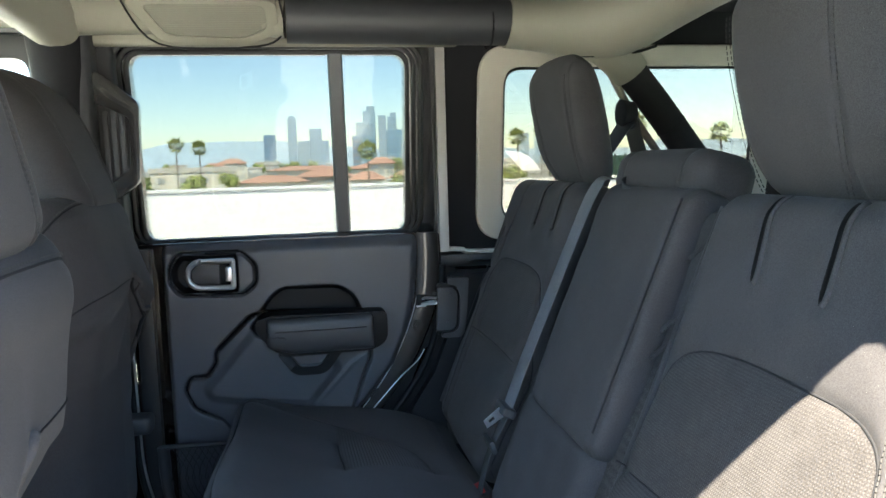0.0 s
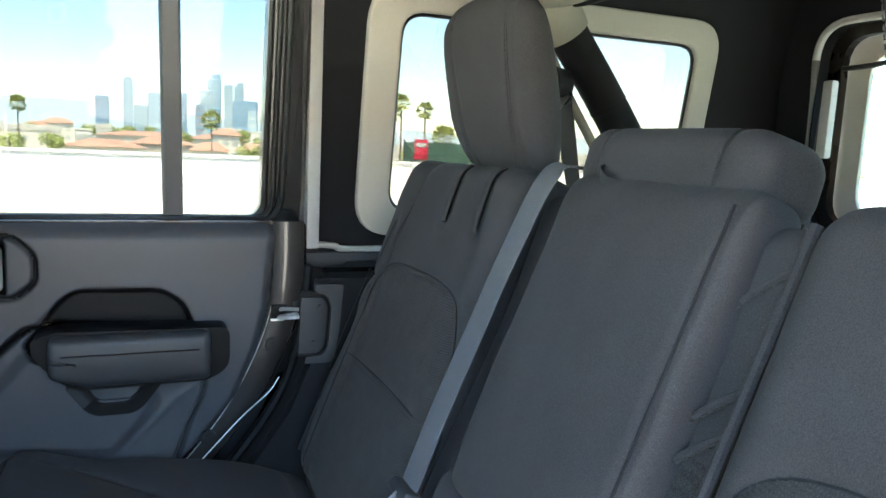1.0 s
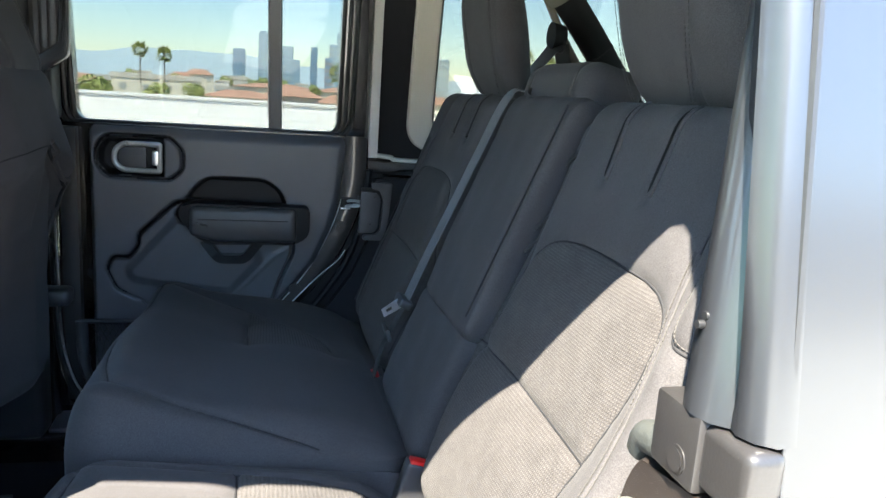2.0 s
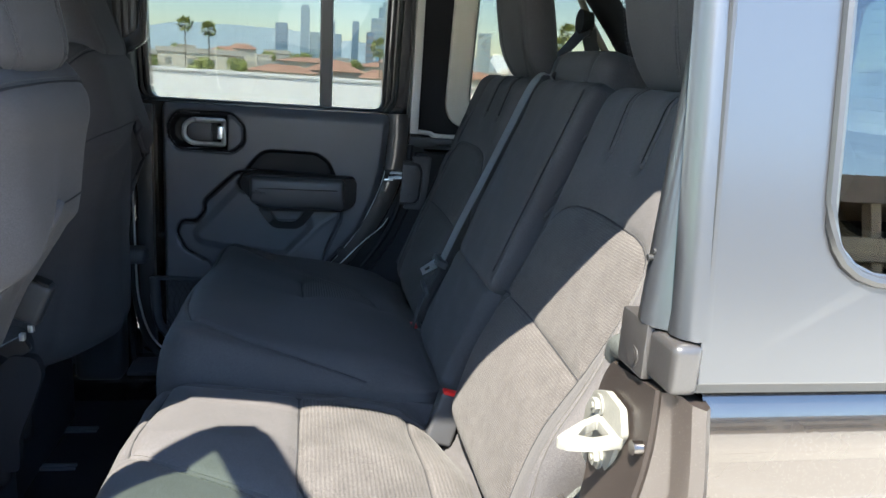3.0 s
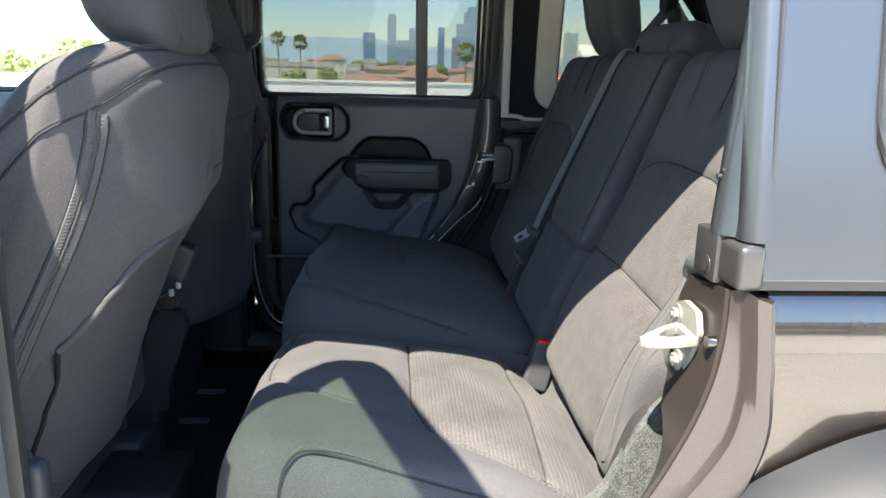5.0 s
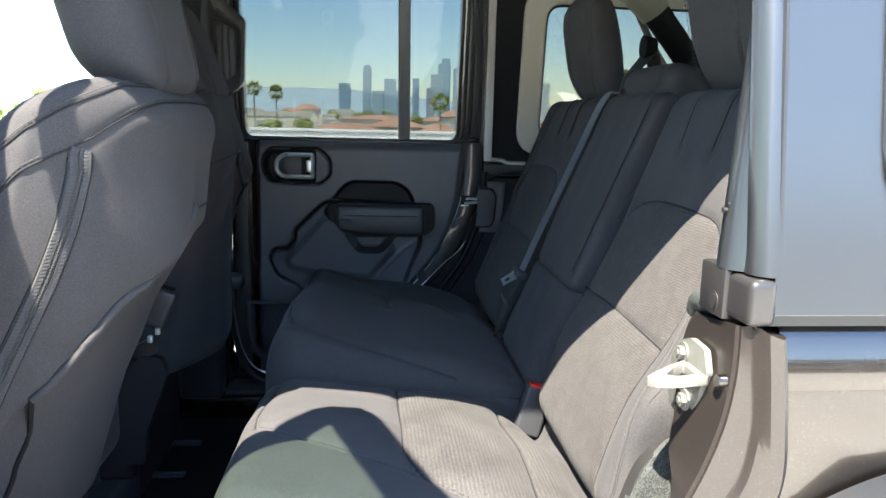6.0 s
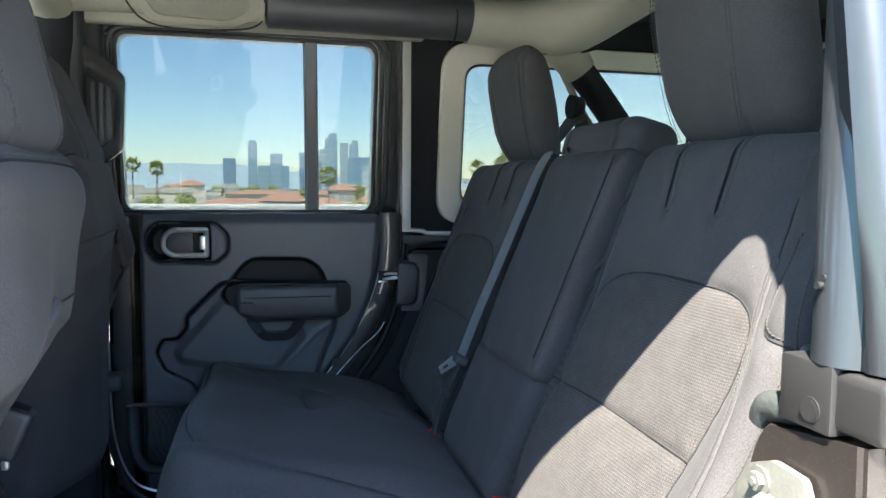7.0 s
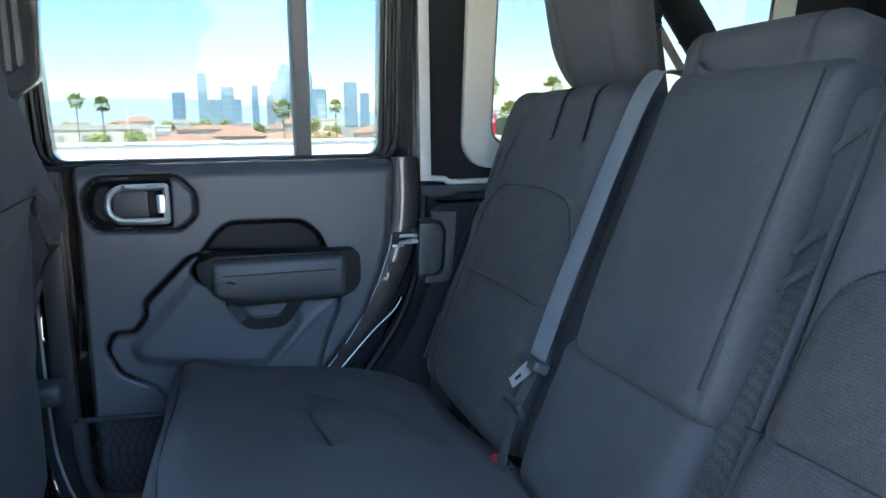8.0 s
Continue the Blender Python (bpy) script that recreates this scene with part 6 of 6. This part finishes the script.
# ---- front seats ----
def front_seat(centre, t, head_at, head_lean, rake, label):
    """A front seat seen from behind: the middle of its back, and how far that leans, in radians."""
    yc, dx = centre[1], centre[0] + 0.716
    root = thing("front_seat", (dx - 0.9, yc, 0.47), label, "car seat", "front seats")
    up, out = np.array([math.sin(t), 0, math.cos(t)]), np.array([math.cos(t), 0, -math.sin(t)])
    top = np.array(centre) + 0.0725 * out + 0.229 * up

    def lay2(V):
        return top + V[:, :1] * out + V[:, 1:2] * (0, 1, 0) + V[:, 2:3] * up

    def at(w, y, v):
        return Vector(top + w * out + np.array([0, y, 0]) + v * up)
    V, F = block(0.175, 0.482, 0.618, 0.060, 0.0055)
    V += (-0.0875, 0, -0.229)
    a, v = V[:, 1] / 0.241, V[:, 2]
    V[:, 1] *= 1 - 0.10 * np.clip((v + 0.02) / 0.1, 0, 1) ** 1.5 - 0.05 * np.clip((-v - 0.35) / 0.2, 0, 1)
    q = np.abs(V[:, 1])
    rear = np.clip((V[:, 0] + 0.175) / 0.175, 0, 1)
    V[:, 2] -= 0.075 * np.clip((-V[:, 0] - 0.06) / 0.10, 0, 1) ** 1.3 * np.clip((v + 0.2) / 0.25, 0, 1) * np.clip(q / 0.15, 0.3, 1)
    v = V[:, 2]
    V[:, 0] -= rear * (0.010 * a ** 2 + 0.045 * np.clip((q - 0.10) / 0.105, 0, 1.3) ** 1.8)
    V[:, 0] += 0.042 * rear * (1 - 0.6 * a * a) * np.clip((0.02 - v) / 0.30, 0, 1) - 0.010 * rear * np.exp(-((v + 0.02) / 0.08) ** 2)
    rim = [(-0.225, -0.03), (-0.212, 0.001), (-0.191, 0.036), (-0.166, 0.056), (-0.110, 0.070), (0.0, 0.076), (0.110, 0.070), (0.166, 0.056), (0.191, 0.036), (0.212, 0.001), (0.225, -0.03)]
    fold = [(0.004, -0.060), (0.06, -0.095), (0.115, -0.132), (0.152, -0.168), (0.180, -0.224), (0.212, -0.306), (0.230, -0.40), (0.236, -0.50)]
    V[:, 0] -= rear * 0.004 * np.exp(-(line_distance(V[:, 1], v, soften(rim, 5)) / 0.005) ** 2)
    V[:, 0] += rear * 0.002 * np.exp(-(line_distance(V[:, 1], v, soften(flip(fold, 1 if yc > 0 else -1), 5)) / 0.010) ** 2)
    side = np.interp(v, [f[1] for f in fold][::-1], [f[0] for f in fold][::-1])
    inboard = np.clip(V[:, 1] * (1 if yc < 0 else -1) / 0.02, 0, 1)
    side = side * (1 - inboard) + inboard * 0.30 * np.clip((-0.055 - v) / 0.10, 0, 1)
    V[:, 0] -= rear * 0.026 * np.clip((side - q) / (0.014 + 0.05 * inboard), 0, 1) * np.clip((-0.060 - v) / (0.03 + 0.12 * inboard), 0, 1) * np.clip((v + 0.62) / 0.3, 0.3, 1)
    V[:, 0] -= 0.055 * rear * np.clip(V[:, 1] * (1 if yc < 0 else -1) / 0.16, 0, 1) * np.clip((-0.20 - v) / 0.28, 0, 1)
    V[:, 0] += 0.018 * rear * np.exp(-((V[:, 1] * (-1 if yc < 0 else 1) - 0.10) / 0.07) ** 2) * np.clip(0.2 - v / 0.12, 0, 1) * np.clip((v + 0.50) / 0.2, 0, 1) * np.clip((q - side) / 0.03, 0, 1)
    V[:, 0] += 0.022 * rear * (1 - 0.6 * a * a) * np.exp(-((v + 0.07) / 0.10) ** 2)
    V[:, 0] += 0.002 * np.array([noise.noise((p * 8, q * 8, yc * 9)) for p, q in zip(V[:, 1], v)])
    W = lay2(V)
    cover = raw("backrest", W, F, M["cloth"], root, "smooth black cloth seat back")
    tree = BVHTree.FromPolygons([Vector(p) for p in W], [tuple(int(i) for i in f) for f in F])

    def on_skin(line, lift, n=6):
        out_pts = []
        for p in spline(line, n):
            q, nor, _, _ = tree.find_nearest(p)
            out_pts.append(q + nor * lift)
        return out_pts
    # rim, flank seams and the zip along the outer flank
    s = -1 if yc < 0 else 1
    half = [(-0.030, 0.0, 0.076), (-0.032, 0.110, 0.070), (-0.041, 0.166, 0.056), (-0.053, 0.191, 0.036), (-0.068, 0.202, 0.015), (-0.079, 0.212, 0.001), (-0.097, 0.224, -0.021), (-0.110, 0.241, -0.045), (-0.129, 0.241, -0.095), (-0.150, 0.241, -0.15)]
    top_rim = [at(w, -s * y, v) for w, y, v in half[:0:-1]] + [at(w, s * y, v) for w, y, v in half]
    crown = [at(w, s * y, v) for w, y, v in ((-0.175, 0.241, -0.11), (-0.145, 0.241, -0.051), (-0.123, 0.240, -0.009), (-0.100, 0.221, 0.029), (-0.078, 0.200, 0.056), (-0.057, 0.145, 0.077), (-0.055, 0.08, 0.08))]
    for ln in (top_rim, crown):
        part("seam", tube(on_skin(ln, 0.0002), 0.0016, 6, smooth=1), M["seam"], cover)
        threads([p + Vector((0, 0, 0.005)) for p in on_skin(ln, 0.0010)], 0.005, 0.002, 0.0008, cover)
    zipper = [at(w, s * y, v) for w, y, v in ((-0.072, 0.2065, 0.0), (-0.067, 0.2045, -0.033), (-0.0615, 0.206, -0.09), (-0.061, 0.2095, -0.15), (-0.064, 0.2125, -0.20), (-0.071, 0.217, -0.30), (-0.075, 0.220, -0.42))]
    band = on_skin(zipper, 0.0008)
    bm = bmesh.new()
    rings = []
    for i, p in enumerate(band):
        q, nor, _, _ = tree.find_nearest(p)
        d = (band[min(i + 1, len(band) - 1)] - band[max(i - 1, 0)]).normalized()
        side = d.cross(nor).normalized()
        rings.append([bm.verts.new(p + side * u + nor * h) for u, h in ((-0.012, -0.001), (-0.010, 0.0022), (-0.0035, 0.0026), (-0.003, 0.0008), (0.003, 0.0008), (0.0035, 0.0026), (0.010, 0.0022), (0.012, -0.001))])
    zip_sides = {j: [r[j].co.copy() for r in rings] for j in (0, 3, 4, 7)}
    for p, q in zip(rings[:-1], rings[1:]):
        for j in range(7):
            bm.faces.new((p[j], p[j + 1], q[j + 1], q[j]))
    band_ob = part("zip", bm, M["strip"], cover, "ribbed grey zip band")
    for j in (0, 7):
        part("zip_edge", tube(zip_sides[j], 0.0015, 6, smooth=1), M["seam"], band_ob)
    threads([a.lerp(b, 0.5) for a, b in zip(zip_sides[3], zip_sides[4])], 0.002, 0.001, 0.0022, band_ob, "zip_teeth")
    for k in (s, -s):
        # The outer line is a near black tube painting the fold's shade.
        low = on_skin([at(0.02, k * y, w) for y, w in (fold if k == s else [(0.004, -0.060), (0.08, -0.063), (0.16, -0.070), (0.225, -0.085)])], 0.0005)
        part("pocket_edge", tube(low, 0.0032 if k == s else 0.0012, 8, smooth=1), M["void" if k == s else "seam"], cover, "map pocket seam, the outer one blackened as fold shade")
        if k == s:
            lip = on_skin([at(0.02, k * (y + 0.009), w + 0.004) for y, w in fold[:6]], 0.0015)
            part("pocket_hem", tube(lip, 0.0055, 10, smooth=1), M["cloth"], cover, "rolled map pocket hem")
    headrest(root, head_at, head_lean, 0.280, 0.242, 0.108, 1, "padded cloth headrest, raked forward", rake + head_lean)
    # cushion, base and recliner
    V, F = block(0.50, 0.50, 0.16, 0.05, 0.012)
    raw("cushion", V + (dx - 1.00, yc, 0.80), F, M["cloth"], root)
    part("seat_base", box(dx - 1.20, yc - 0.20, 0.47, dx - 0.80, yc + 0.20, 0.72, r=0.02), M["soft"], root)
    part("recliner_cover", box(dx - 0.86, yc + s * 0.262 - 0.016, 0.70, dx - 0.70, yc + s * 0.262 + 0.016, 0.88, r=0.014, seg=3), M["soft"], root)
    i = -s
    part("inner_cover", box(dx - 0.86, yc + i * 0.255 - 0.014, 0.66, dx - 0.74, yc + i * 0.255 + 0.014, 0.84, r=0.014, seg=3, m=None), M["dark"], root)
    return root


front_seat((-0.716, -0.334, 1.063), 0.381, (-0.598, -0.326, 1.452), 0.16, 0.24, "black cloth driver seat, half in sun, seen from behind")
front_seat((-0.734, 0.326, 1.065), 0.091, (-0.690, 0.350, 1.450), 0.06, 0.40, "black cloth passenger seat in the shade")


def front_buckle():
    root = thing("front_buckle", (-0.66, -0.10, 0.80), "black front belt buckle with bright clips on its dark shield", "belt buckle", "belt buckles")
    shield = rpoly([(-0.745, 0.865), (-0.715, 0.900), (-0.680, 0.895), (-0.672, 0.868), (-0.690, 0.815), (-0.712, 0.76), (-0.715, 0.70), (-0.775, 0.70)], 0.010)
    part("shield", sheet([shield], -0.110, 0.018, 0.005, 3), M["dark"], root, "dark moulded shield")
    part("bracket", sheet([rpoly([(-0.742, 0.905), (-0.700, 0.930), (-0.688, 0.905), (-0.715, 0.890)], 0.006)], -0.106, 0.012, 0.003), M["bracket"], root, "grey steel bracket")
    m = Matrix.Translation((-0.680, -0.100, 0.985)) @ Euler((0, radians(24), 0)).to_matrix().to_4x4()
    part("buckle_body", box(-0.020, -0.016, -0.034, 0.020, 0.016, 0.034, r=0.009, seg=3, m=m), M["soft"], root)
    part("button", box(-0.014, -0.012, 0.032, 0.012, 0.012, 0.037, r=0.002, m=m), M["piano"], root)
    for dx, z in ((-0.697, 0.930), (-0.684, 0.944)):
        part("clip", box(dx - 0.004, -0.114, z - 0.006, dx + 0.004, -0.104, z + 0.006, r=0.002), M["chrome"], root, "bright metal clip")


front_buckle()


def floor_things():
    root = thing("floor_mat", (-0.6, 0, 0.472), "black moulded rear floor mat with ribs", "floor mat")
    part("mat_sheet", box(-0.86, -0.60, 0.472, -0.42, 0.60, 0.484, r=0.005), M["carpet"], root)
    for y in (0.258, 0.425):
        for k in (0, 1):
            part("rib", box(-0.822, y + 0.014 * k, 0.484, -0.748, y + 0.006 + 0.014 * k, 0.492, r=0.002), M["plastic"], root)
    root = thing("floor_tunnel", (-0.8, 0, 0.472), "black plastic console end and floor tunnel", "console")
    part("tunnel", box(-1.3, -0.06, 0.486, -0.86, 0.16, 0.60, r=0.03, seg=3), M["carpet"], root)
    part("console_end", box(-1.3, -0.11, 0.56, -0.80, 0.11, 0.86, r=0.02, seg=3), M["soft"], root)
    part("seat_riser", box(-0.50, -0.62, 0.486, -0.16, 0.62, 0.70, r=0.01), M["carpet"], root)
    part("side_box", box(-0.88, -0.160, 0.486, -0.755, -0.015, 0.66, r=0.012, seg=3), M["soft"], root)
    part("lower_box", box(-0.83, -0.310, 0.486, -0.655, -0.165, 0.655, r=0.012, seg=3), M["dark"], root)


floor_things()


# ---- overhead bars ----
def overhead(s):
    root = thing("roll_bar", (0.0, s * 0.55, 1.64), "padded roll bar along the roof side with grey beige covers", "roll bar", "roll bars")
    part("padded_tube", tube([(-0.34, s * 0.555, 1.703), (-0.1, s * 0.555, 1.701), (0.08, s * 0.553, 1.699), (0.15, s * 0.553, 1.699)], 0.048, 20), M["soft"], root, "black padded tube")
    part("tube_seam", tube([(0.078, s * 0.553 + 0.049 * math.cos(a), 1.692 + 0.049 * math.sin(a)) for a in np.linspace(0, 2 * math.pi, 20, endpoint=False)], 0.002, 6, closed=True, smooth=1), M["seam"], root)
    corner = tube([(0.118, s * 0.553, 1.700), (0.19, s * 0.550, 1.694), (0.27, s * 0.52, 1.684), (0.345, s * 0.46, 1.690), (0.395, s * 0.36, 1.712), (0.415, s * 0.2, 1.728), (0.42, 0.0, 1.73)], 0.050, 24, up=(0, 0, 1), scale=lambda t: 1.07 + 0.32 * math.exp(-((t - 0.45) / 0.2) ** 2))
    part("corner_cover", corner, M["bar"], root, "grey beige corner cover")
    part("leg_sleeve", tube([(0.26, s * 0.522, 1.700), (0.315, s * 0.522, 1.665), (0.355, s * 0.525, 1.628), (0.392, s * 0.529, 1.588)], 0.039, 20, scale=lambda t: 1.55 - 0.55 * t ** 0.8), M["bar"], root, "grey beige sleeve over the rear leg")
    part("cover_split", tube([(0.30, s * 0.575, 1.722), (0.335, s * 0.54, 1.660), (0.37, s * 0.49, 1.628), (0.40, s * 0.43, 1.632)], 0.003, 6), M["seam"], root)
    part("marking", box(0.262, s * 0.49 - 0.004, 1.6175, 0.288, s * 0.49 + 0.004, 1.6195, r=0), M["bracket"], root)
    part("rear_leg", tube([(0.29, s * 0.515, 1.685), (0.345, s * 0.522, 1.640), (0.40, s * 0.530, 1.580), (0.465, s * 0.535, 1.505), (0.535, s * 0.540, 1.418), (0.65, s * 0.55, 1.28), (0.78, s * 0.555, 1.12)], 0.034, 18, scale=lambda t: 1 + 0.35 * math.exp(-t / 0.08)), M["dark"], root, "black padded rear leg")
    part("leg_edge", tube([(0.318, s * 0.530, 1.640), (0.352, s * 0.541, 1.584), (0.406, s * 0.546, 1.496), (0.472, s * 0.552, 1.408), (0.56, s * 0.558, 1.29)], 0.0085, 10), M["bar"], root, "grey beige edge along the rear leg")
    part("leg_joint", tube([(0.49 + 0.034 * 0.78 * math.sin(a), s * 0.537 + 0.034 * math.cos(a), 1.474 + 0.034 * 0.62 * math.sin(a)) for a in np.linspace(0, 2 * math.pi, 20, endpoint=False)], 0.0018, 6, closed=True, smooth=1), M["seam"], root)
    part("post_cover", tube([(-0.34, s * 0.565, 1.712), (-0.45, s * 0.575, 1.722), (-0.68, s * 0.58, 1.722), (-0.80, s * 0.57, 1.715)], 0.046, 18), M["bar"], root, "grey beige overhead cover")
    g = 0.0 if s > 0 else -0.11
    part("upright", tube([(-0.79 + g, s * 0.60, 1.70), (-0.785 + g, s * 0.625, 1.55), (-0.785 + g, s * 0.64, 1.30), (-0.79 + g, s * 0.64, 0.6)], 0.055, 16), M["dark"], root, "black post cover")
    part("cross_bar", tube([(-0.78, s * 0.58, 1.70), (-0.80, s * 0.4, 1.725), (-0.80, 0, 1.73)], 0.055, 16), M["bar"], root)
    # the belt slot frame on the B post
    if s < 0:
        return
    arch = [(0.019, 1.510), (0.019, 1.535)] + [(0.019 * math.cos(a), 1.542 + 0.022 * math.sin(a)) for a in np.linspace(0, math.pi, 12)] + [(-0.019, 1.535), (-0.019, 1.510)]
    part("cap_edge", tube([(-0.786 + dx, 0.627 - math.sqrt(0.0545 ** 2 - dx ** 2), z) for dx, z in arch], 0.0016, 6, smooth=1), M["seam"], root, "arched edge of a cap on the post")
    frame = sheet([rpoly([(-0.745, 1.32), (-0.690, 1.355), (-0.650, 1.385), (-0.642, 1.545), (-0.712, 1.605), (-0.745, 1.61)], 0.012), rpoly([(-0.728, 1.365), (-0.668, 1.410), (-0.662, 1.515), (-0.728, 1.548)], 0.010)], min(s * 0.600, s * 0.622), 0.022, 0.005)
    fr = part("belt_slot_frame", frame, M["frame"], root, "black belt adjuster frame")
    part("slot_back", sheet([rpoly([(-0.732, 1.360), (-0.664, 1.405), (-0.658, 1.520), (-0.732, 1.552)], 0.008)], min(s * 0.618, s * 0.624), 0.006), M["rubber"], fr)
    for k in range(3):
        part("belt_strip", box(-0.715 + 0.016 * k, min(s * 0.608, s * 0.614), 1.39 + 0.008 * k, -0.705 + 0.016 * k, max(s * 0.608, s * 0.614), 1.53, r=0.002), M["soft"], fr)


for s in (1, -1):
    overhead(s)


def speaker(s):
    root = thing("speaker_pod", (-0.49, s * 0.55, 1.64), "grey beige overhead speaker pod with a mesh grille", "speaker", "speaker pods")
    m = Matrix.Translation((-0.49, s * 0.548, 1.722)) @ Matrix.Rotation(s * radians(48), 4, "X")
    outer = rpoly([(-0.148, 0.045), (-0.095, -0.052), (0.075, -0.060), (0.135, -0.030), (0.132, 0.045)], 0.02)
    inner = rpoly([(-0.118, 0.036), (-0.080, -0.038), (0.066, -0.045), (0.114, -0.020), (0.110, 0.036)], 0.018)
    bm = sheet([outer], -s * 0.030, s * 0.05, 0.012, 3)
    bm.transform(m)
    part("pod_body", bm, M["bar"], root)
    bm = sheet([outer, inner], -s * 0.038, s * 0.012, 0.004, 3)
    bm.transform(m)
    part("pod_rim", bm, M["bar"], root)
    bm = sheet([inner], -s * 0.034, s * 0.006, 0.002)
    bm.transform(m)
    part("grille", bm, M["mesh"], root, "fine grey mesh grille")
    bm = tube([(-0.155, -s * 0.03, 0.05), (-0.10, -s * 0.034, -0.060), (0.078, -s * 0.034, -0.068), (0.142, -s * 0.034, -0.034), (0.138, -s * 0.03, 0.05)], 0.002, 6)
    bm.transform(m)
    part("shadow_gap", bm, M["seam"], root)
    bm = box(-0.03, -0.012, 0.046, 0.06, 0.012, 0.066, r=0.006)
    bm.transform(m)
    part("lamp_switch", bm, M["bracket"], root)


for s in (1, -1):
    speaker(s)


# ---- tailgate and the car's front, which close the cabin ----
def tailgate():
    root = thing("tailgate", (1.08, 0, 0.75), "black lined tailgate with a heated rear window and wiper motor", "tailgate")
    own = sheet([[(-0.70, 0.75), (0.70, 0.75), (0.70, 1.76), (-0.70, 1.76)], rrect(-0.60, 1.24, 0.60, 1.675, 0.07)], 0.0, 0.03)
    rot = Matrix.Translation((1.06, 0, 0)) @ Matrix.Rotation(radians(-90), 4, "Z")
    own.transform(rot)
    part("liner", own, M["dark"], root, smooth=False)
    own = sheet([[(-0.72, 0.50), (0.72, 0.50), (0.72, 1.78), (-0.72, 1.78)], rrect(-0.57, 1.26, 0.57, 1.655, 0.06)], 0.032, 0.02)
    own.transform(rot)
    part("gate_skin", own, M["paint"], root, smooth=False)
    ring = [(1.050, y, z) for y, z in rrect(-0.60, 1.235, 0.60, 1.680, 0.075, 7)]
    part("opening_seal", tube(ring, 0.008, 8, closed=True, smooth=1), M["strip_white"], root, "pale opening edge")
    own = sheet([rrect(-0.575, 1.255, 0.575, 1.66, 0.06), rrect(-0.520, 1.285, 0.520, 1.615, 0.05)], 0.055, 0.012, 0.003)
    own.transform(rot)
    part("window_border", own, M["cream"], root, "pale glass border")
    own = sheet([rrect(-0.56, 1.26, 0.56, 1.655, 0.06)], 0.070, 0.004)
    own.transform(rot)
    glass = part("rear_window", own, GLASS_REAR, root, "clear rear window with heater lines", smooth=False)
    for i in range(10):
        z = 1.31 + i * 0.031
        part("heater_line", box(1.128, -0.50, z, 1.1285, 0.50, z + 0.0012, r=0), M["seam"], glass, smooth=False)
    part("gas_strut", tube([(1.045, 0.575, 1.25), (1.06, 0.570, 1.56)], 0.009, 8, smooth=1), M["plastic"], root)
    part("strut_bracket", box(1.03, 0.535, 1.40, 1.05, 0.56, 1.56, r=0.006), M["strip_white"], root)
    part("wire", tube([(1.05, 0.53, 1.583), (1.05, 0.47, 1.585), (1.055, 0.43, 1.592), (1.055, 0.384, 1.612), (1.06, 0.33, 1.645), (1.07, 0.27, 1.66)], 0.0055, 8), M["rubber"], root)
    part("wiper_motor", box(1.03, 0.10, 1.60, 1.09, 0.36, 1.66, r=0.015, seg=3), M["plastic"], root)
    part("near_wire", tube([(1.02, -0.40, 1.56), (1.01, -0.44, 1.53), (1.02, -0.45, 1.49), (1.03, -0.42, 1.47), (1.03, -0.39, 1.50)], 0.007, 8), M["rubber"], root, "looped black cable")


tailgate()


def front_end():
    """Plain front doors, windscreen and bulkhead."""
    for s in (1, -1):
        root = thing("front_door", (-1.2, s * 0.72, 0.55), "closed front car door with black trim and clear glass", "car door", "front doors")
        lo, hi = sorted((s * 0.68, s * 0.78))
        part("door_panel", box(-1.68, lo, 0.50, -0.815, hi, 1.235, r=0.02, seg=3), M["plastic"], root)
        frame = sheet([rpoly([(-1.62, 1.235), (-0.815, 1.235), (-0.815, 1.69), (-1.32, 1.69)], 0.03), rpoly([(-1.53, 1.25), (-0.87, 1.25), (-0.87, 1.645), (-1.30, 1.645)], 0.03)], lambda x, z: s * (door_y(z) - 0.02), s * 0.035, 0.006)
        part("window_frame", frame, M["rubber"], root)
        part("pane", sheet([rpoly([(-1.56, 1.24), (-0.86, 1.24), (-0.86, 1.655), (-1.31, 1.655)], 0.02)], lambda x, z: s * door_y(z), s * 0.004), GLASS_SCREEN, root, "clear side pane", smooth=False)
    root = thing("windscreen", (-1.7, 0, 1.2), "sloped windscreen over a black dashboard", "windscreen")
    bm = bmesh.new()
    vs = [bm.verts.new(p) for p in ((-1.82, -0.72, 1.14), (-1.82, 0.72, 1.14), (-1.50, 0.68, 1.78), (-1.50, -0.68, 1.78))]
    f = bm.faces.new(vs)
    bmesh.ops.solidify(bm, geom=[f], thickness=0.005)
    part("pane", bm, GLASS_CLEAR, root, smooth=False)
    part("dashboard", box(-1.95, -0.74, 0.45, -1.60, 0.74, 1.13, r=0.04, seg=3), M["plastic"], root)


front_end()


def rear_wheel(s):
    root = thing("rear_wheel", (0.47, s * 0.76, 0.0), "black car tyre on a dark rim in the wheel arch", "wheel", "wheels")
    bm = bmesh.new()
    line = [Vector((0.47 + 0.31 * math.cos(a), s * 0.76, 0.41 + 0.31 * math.sin(a))) for a in np.linspace(0, 2 * math.pi, 40, endpoint=False)]
    sweep(bm, line, [(0.125, -0.10), (0.125, 0.07), (0.10, 0.10), (-0.10, 0.10), (-0.125, 0.07), (-0.125, -0.10)], closed=True, up=(0, 1, 0))
    ty = part("tyre", bm, M["tyre"], root)
    part("rim", disc((0.47, s * 0.78, 0.41), 0.22, 0.12, "y", 32), M["bracket"], ty)


for s in (1, -1):
    rear_wheel(s)
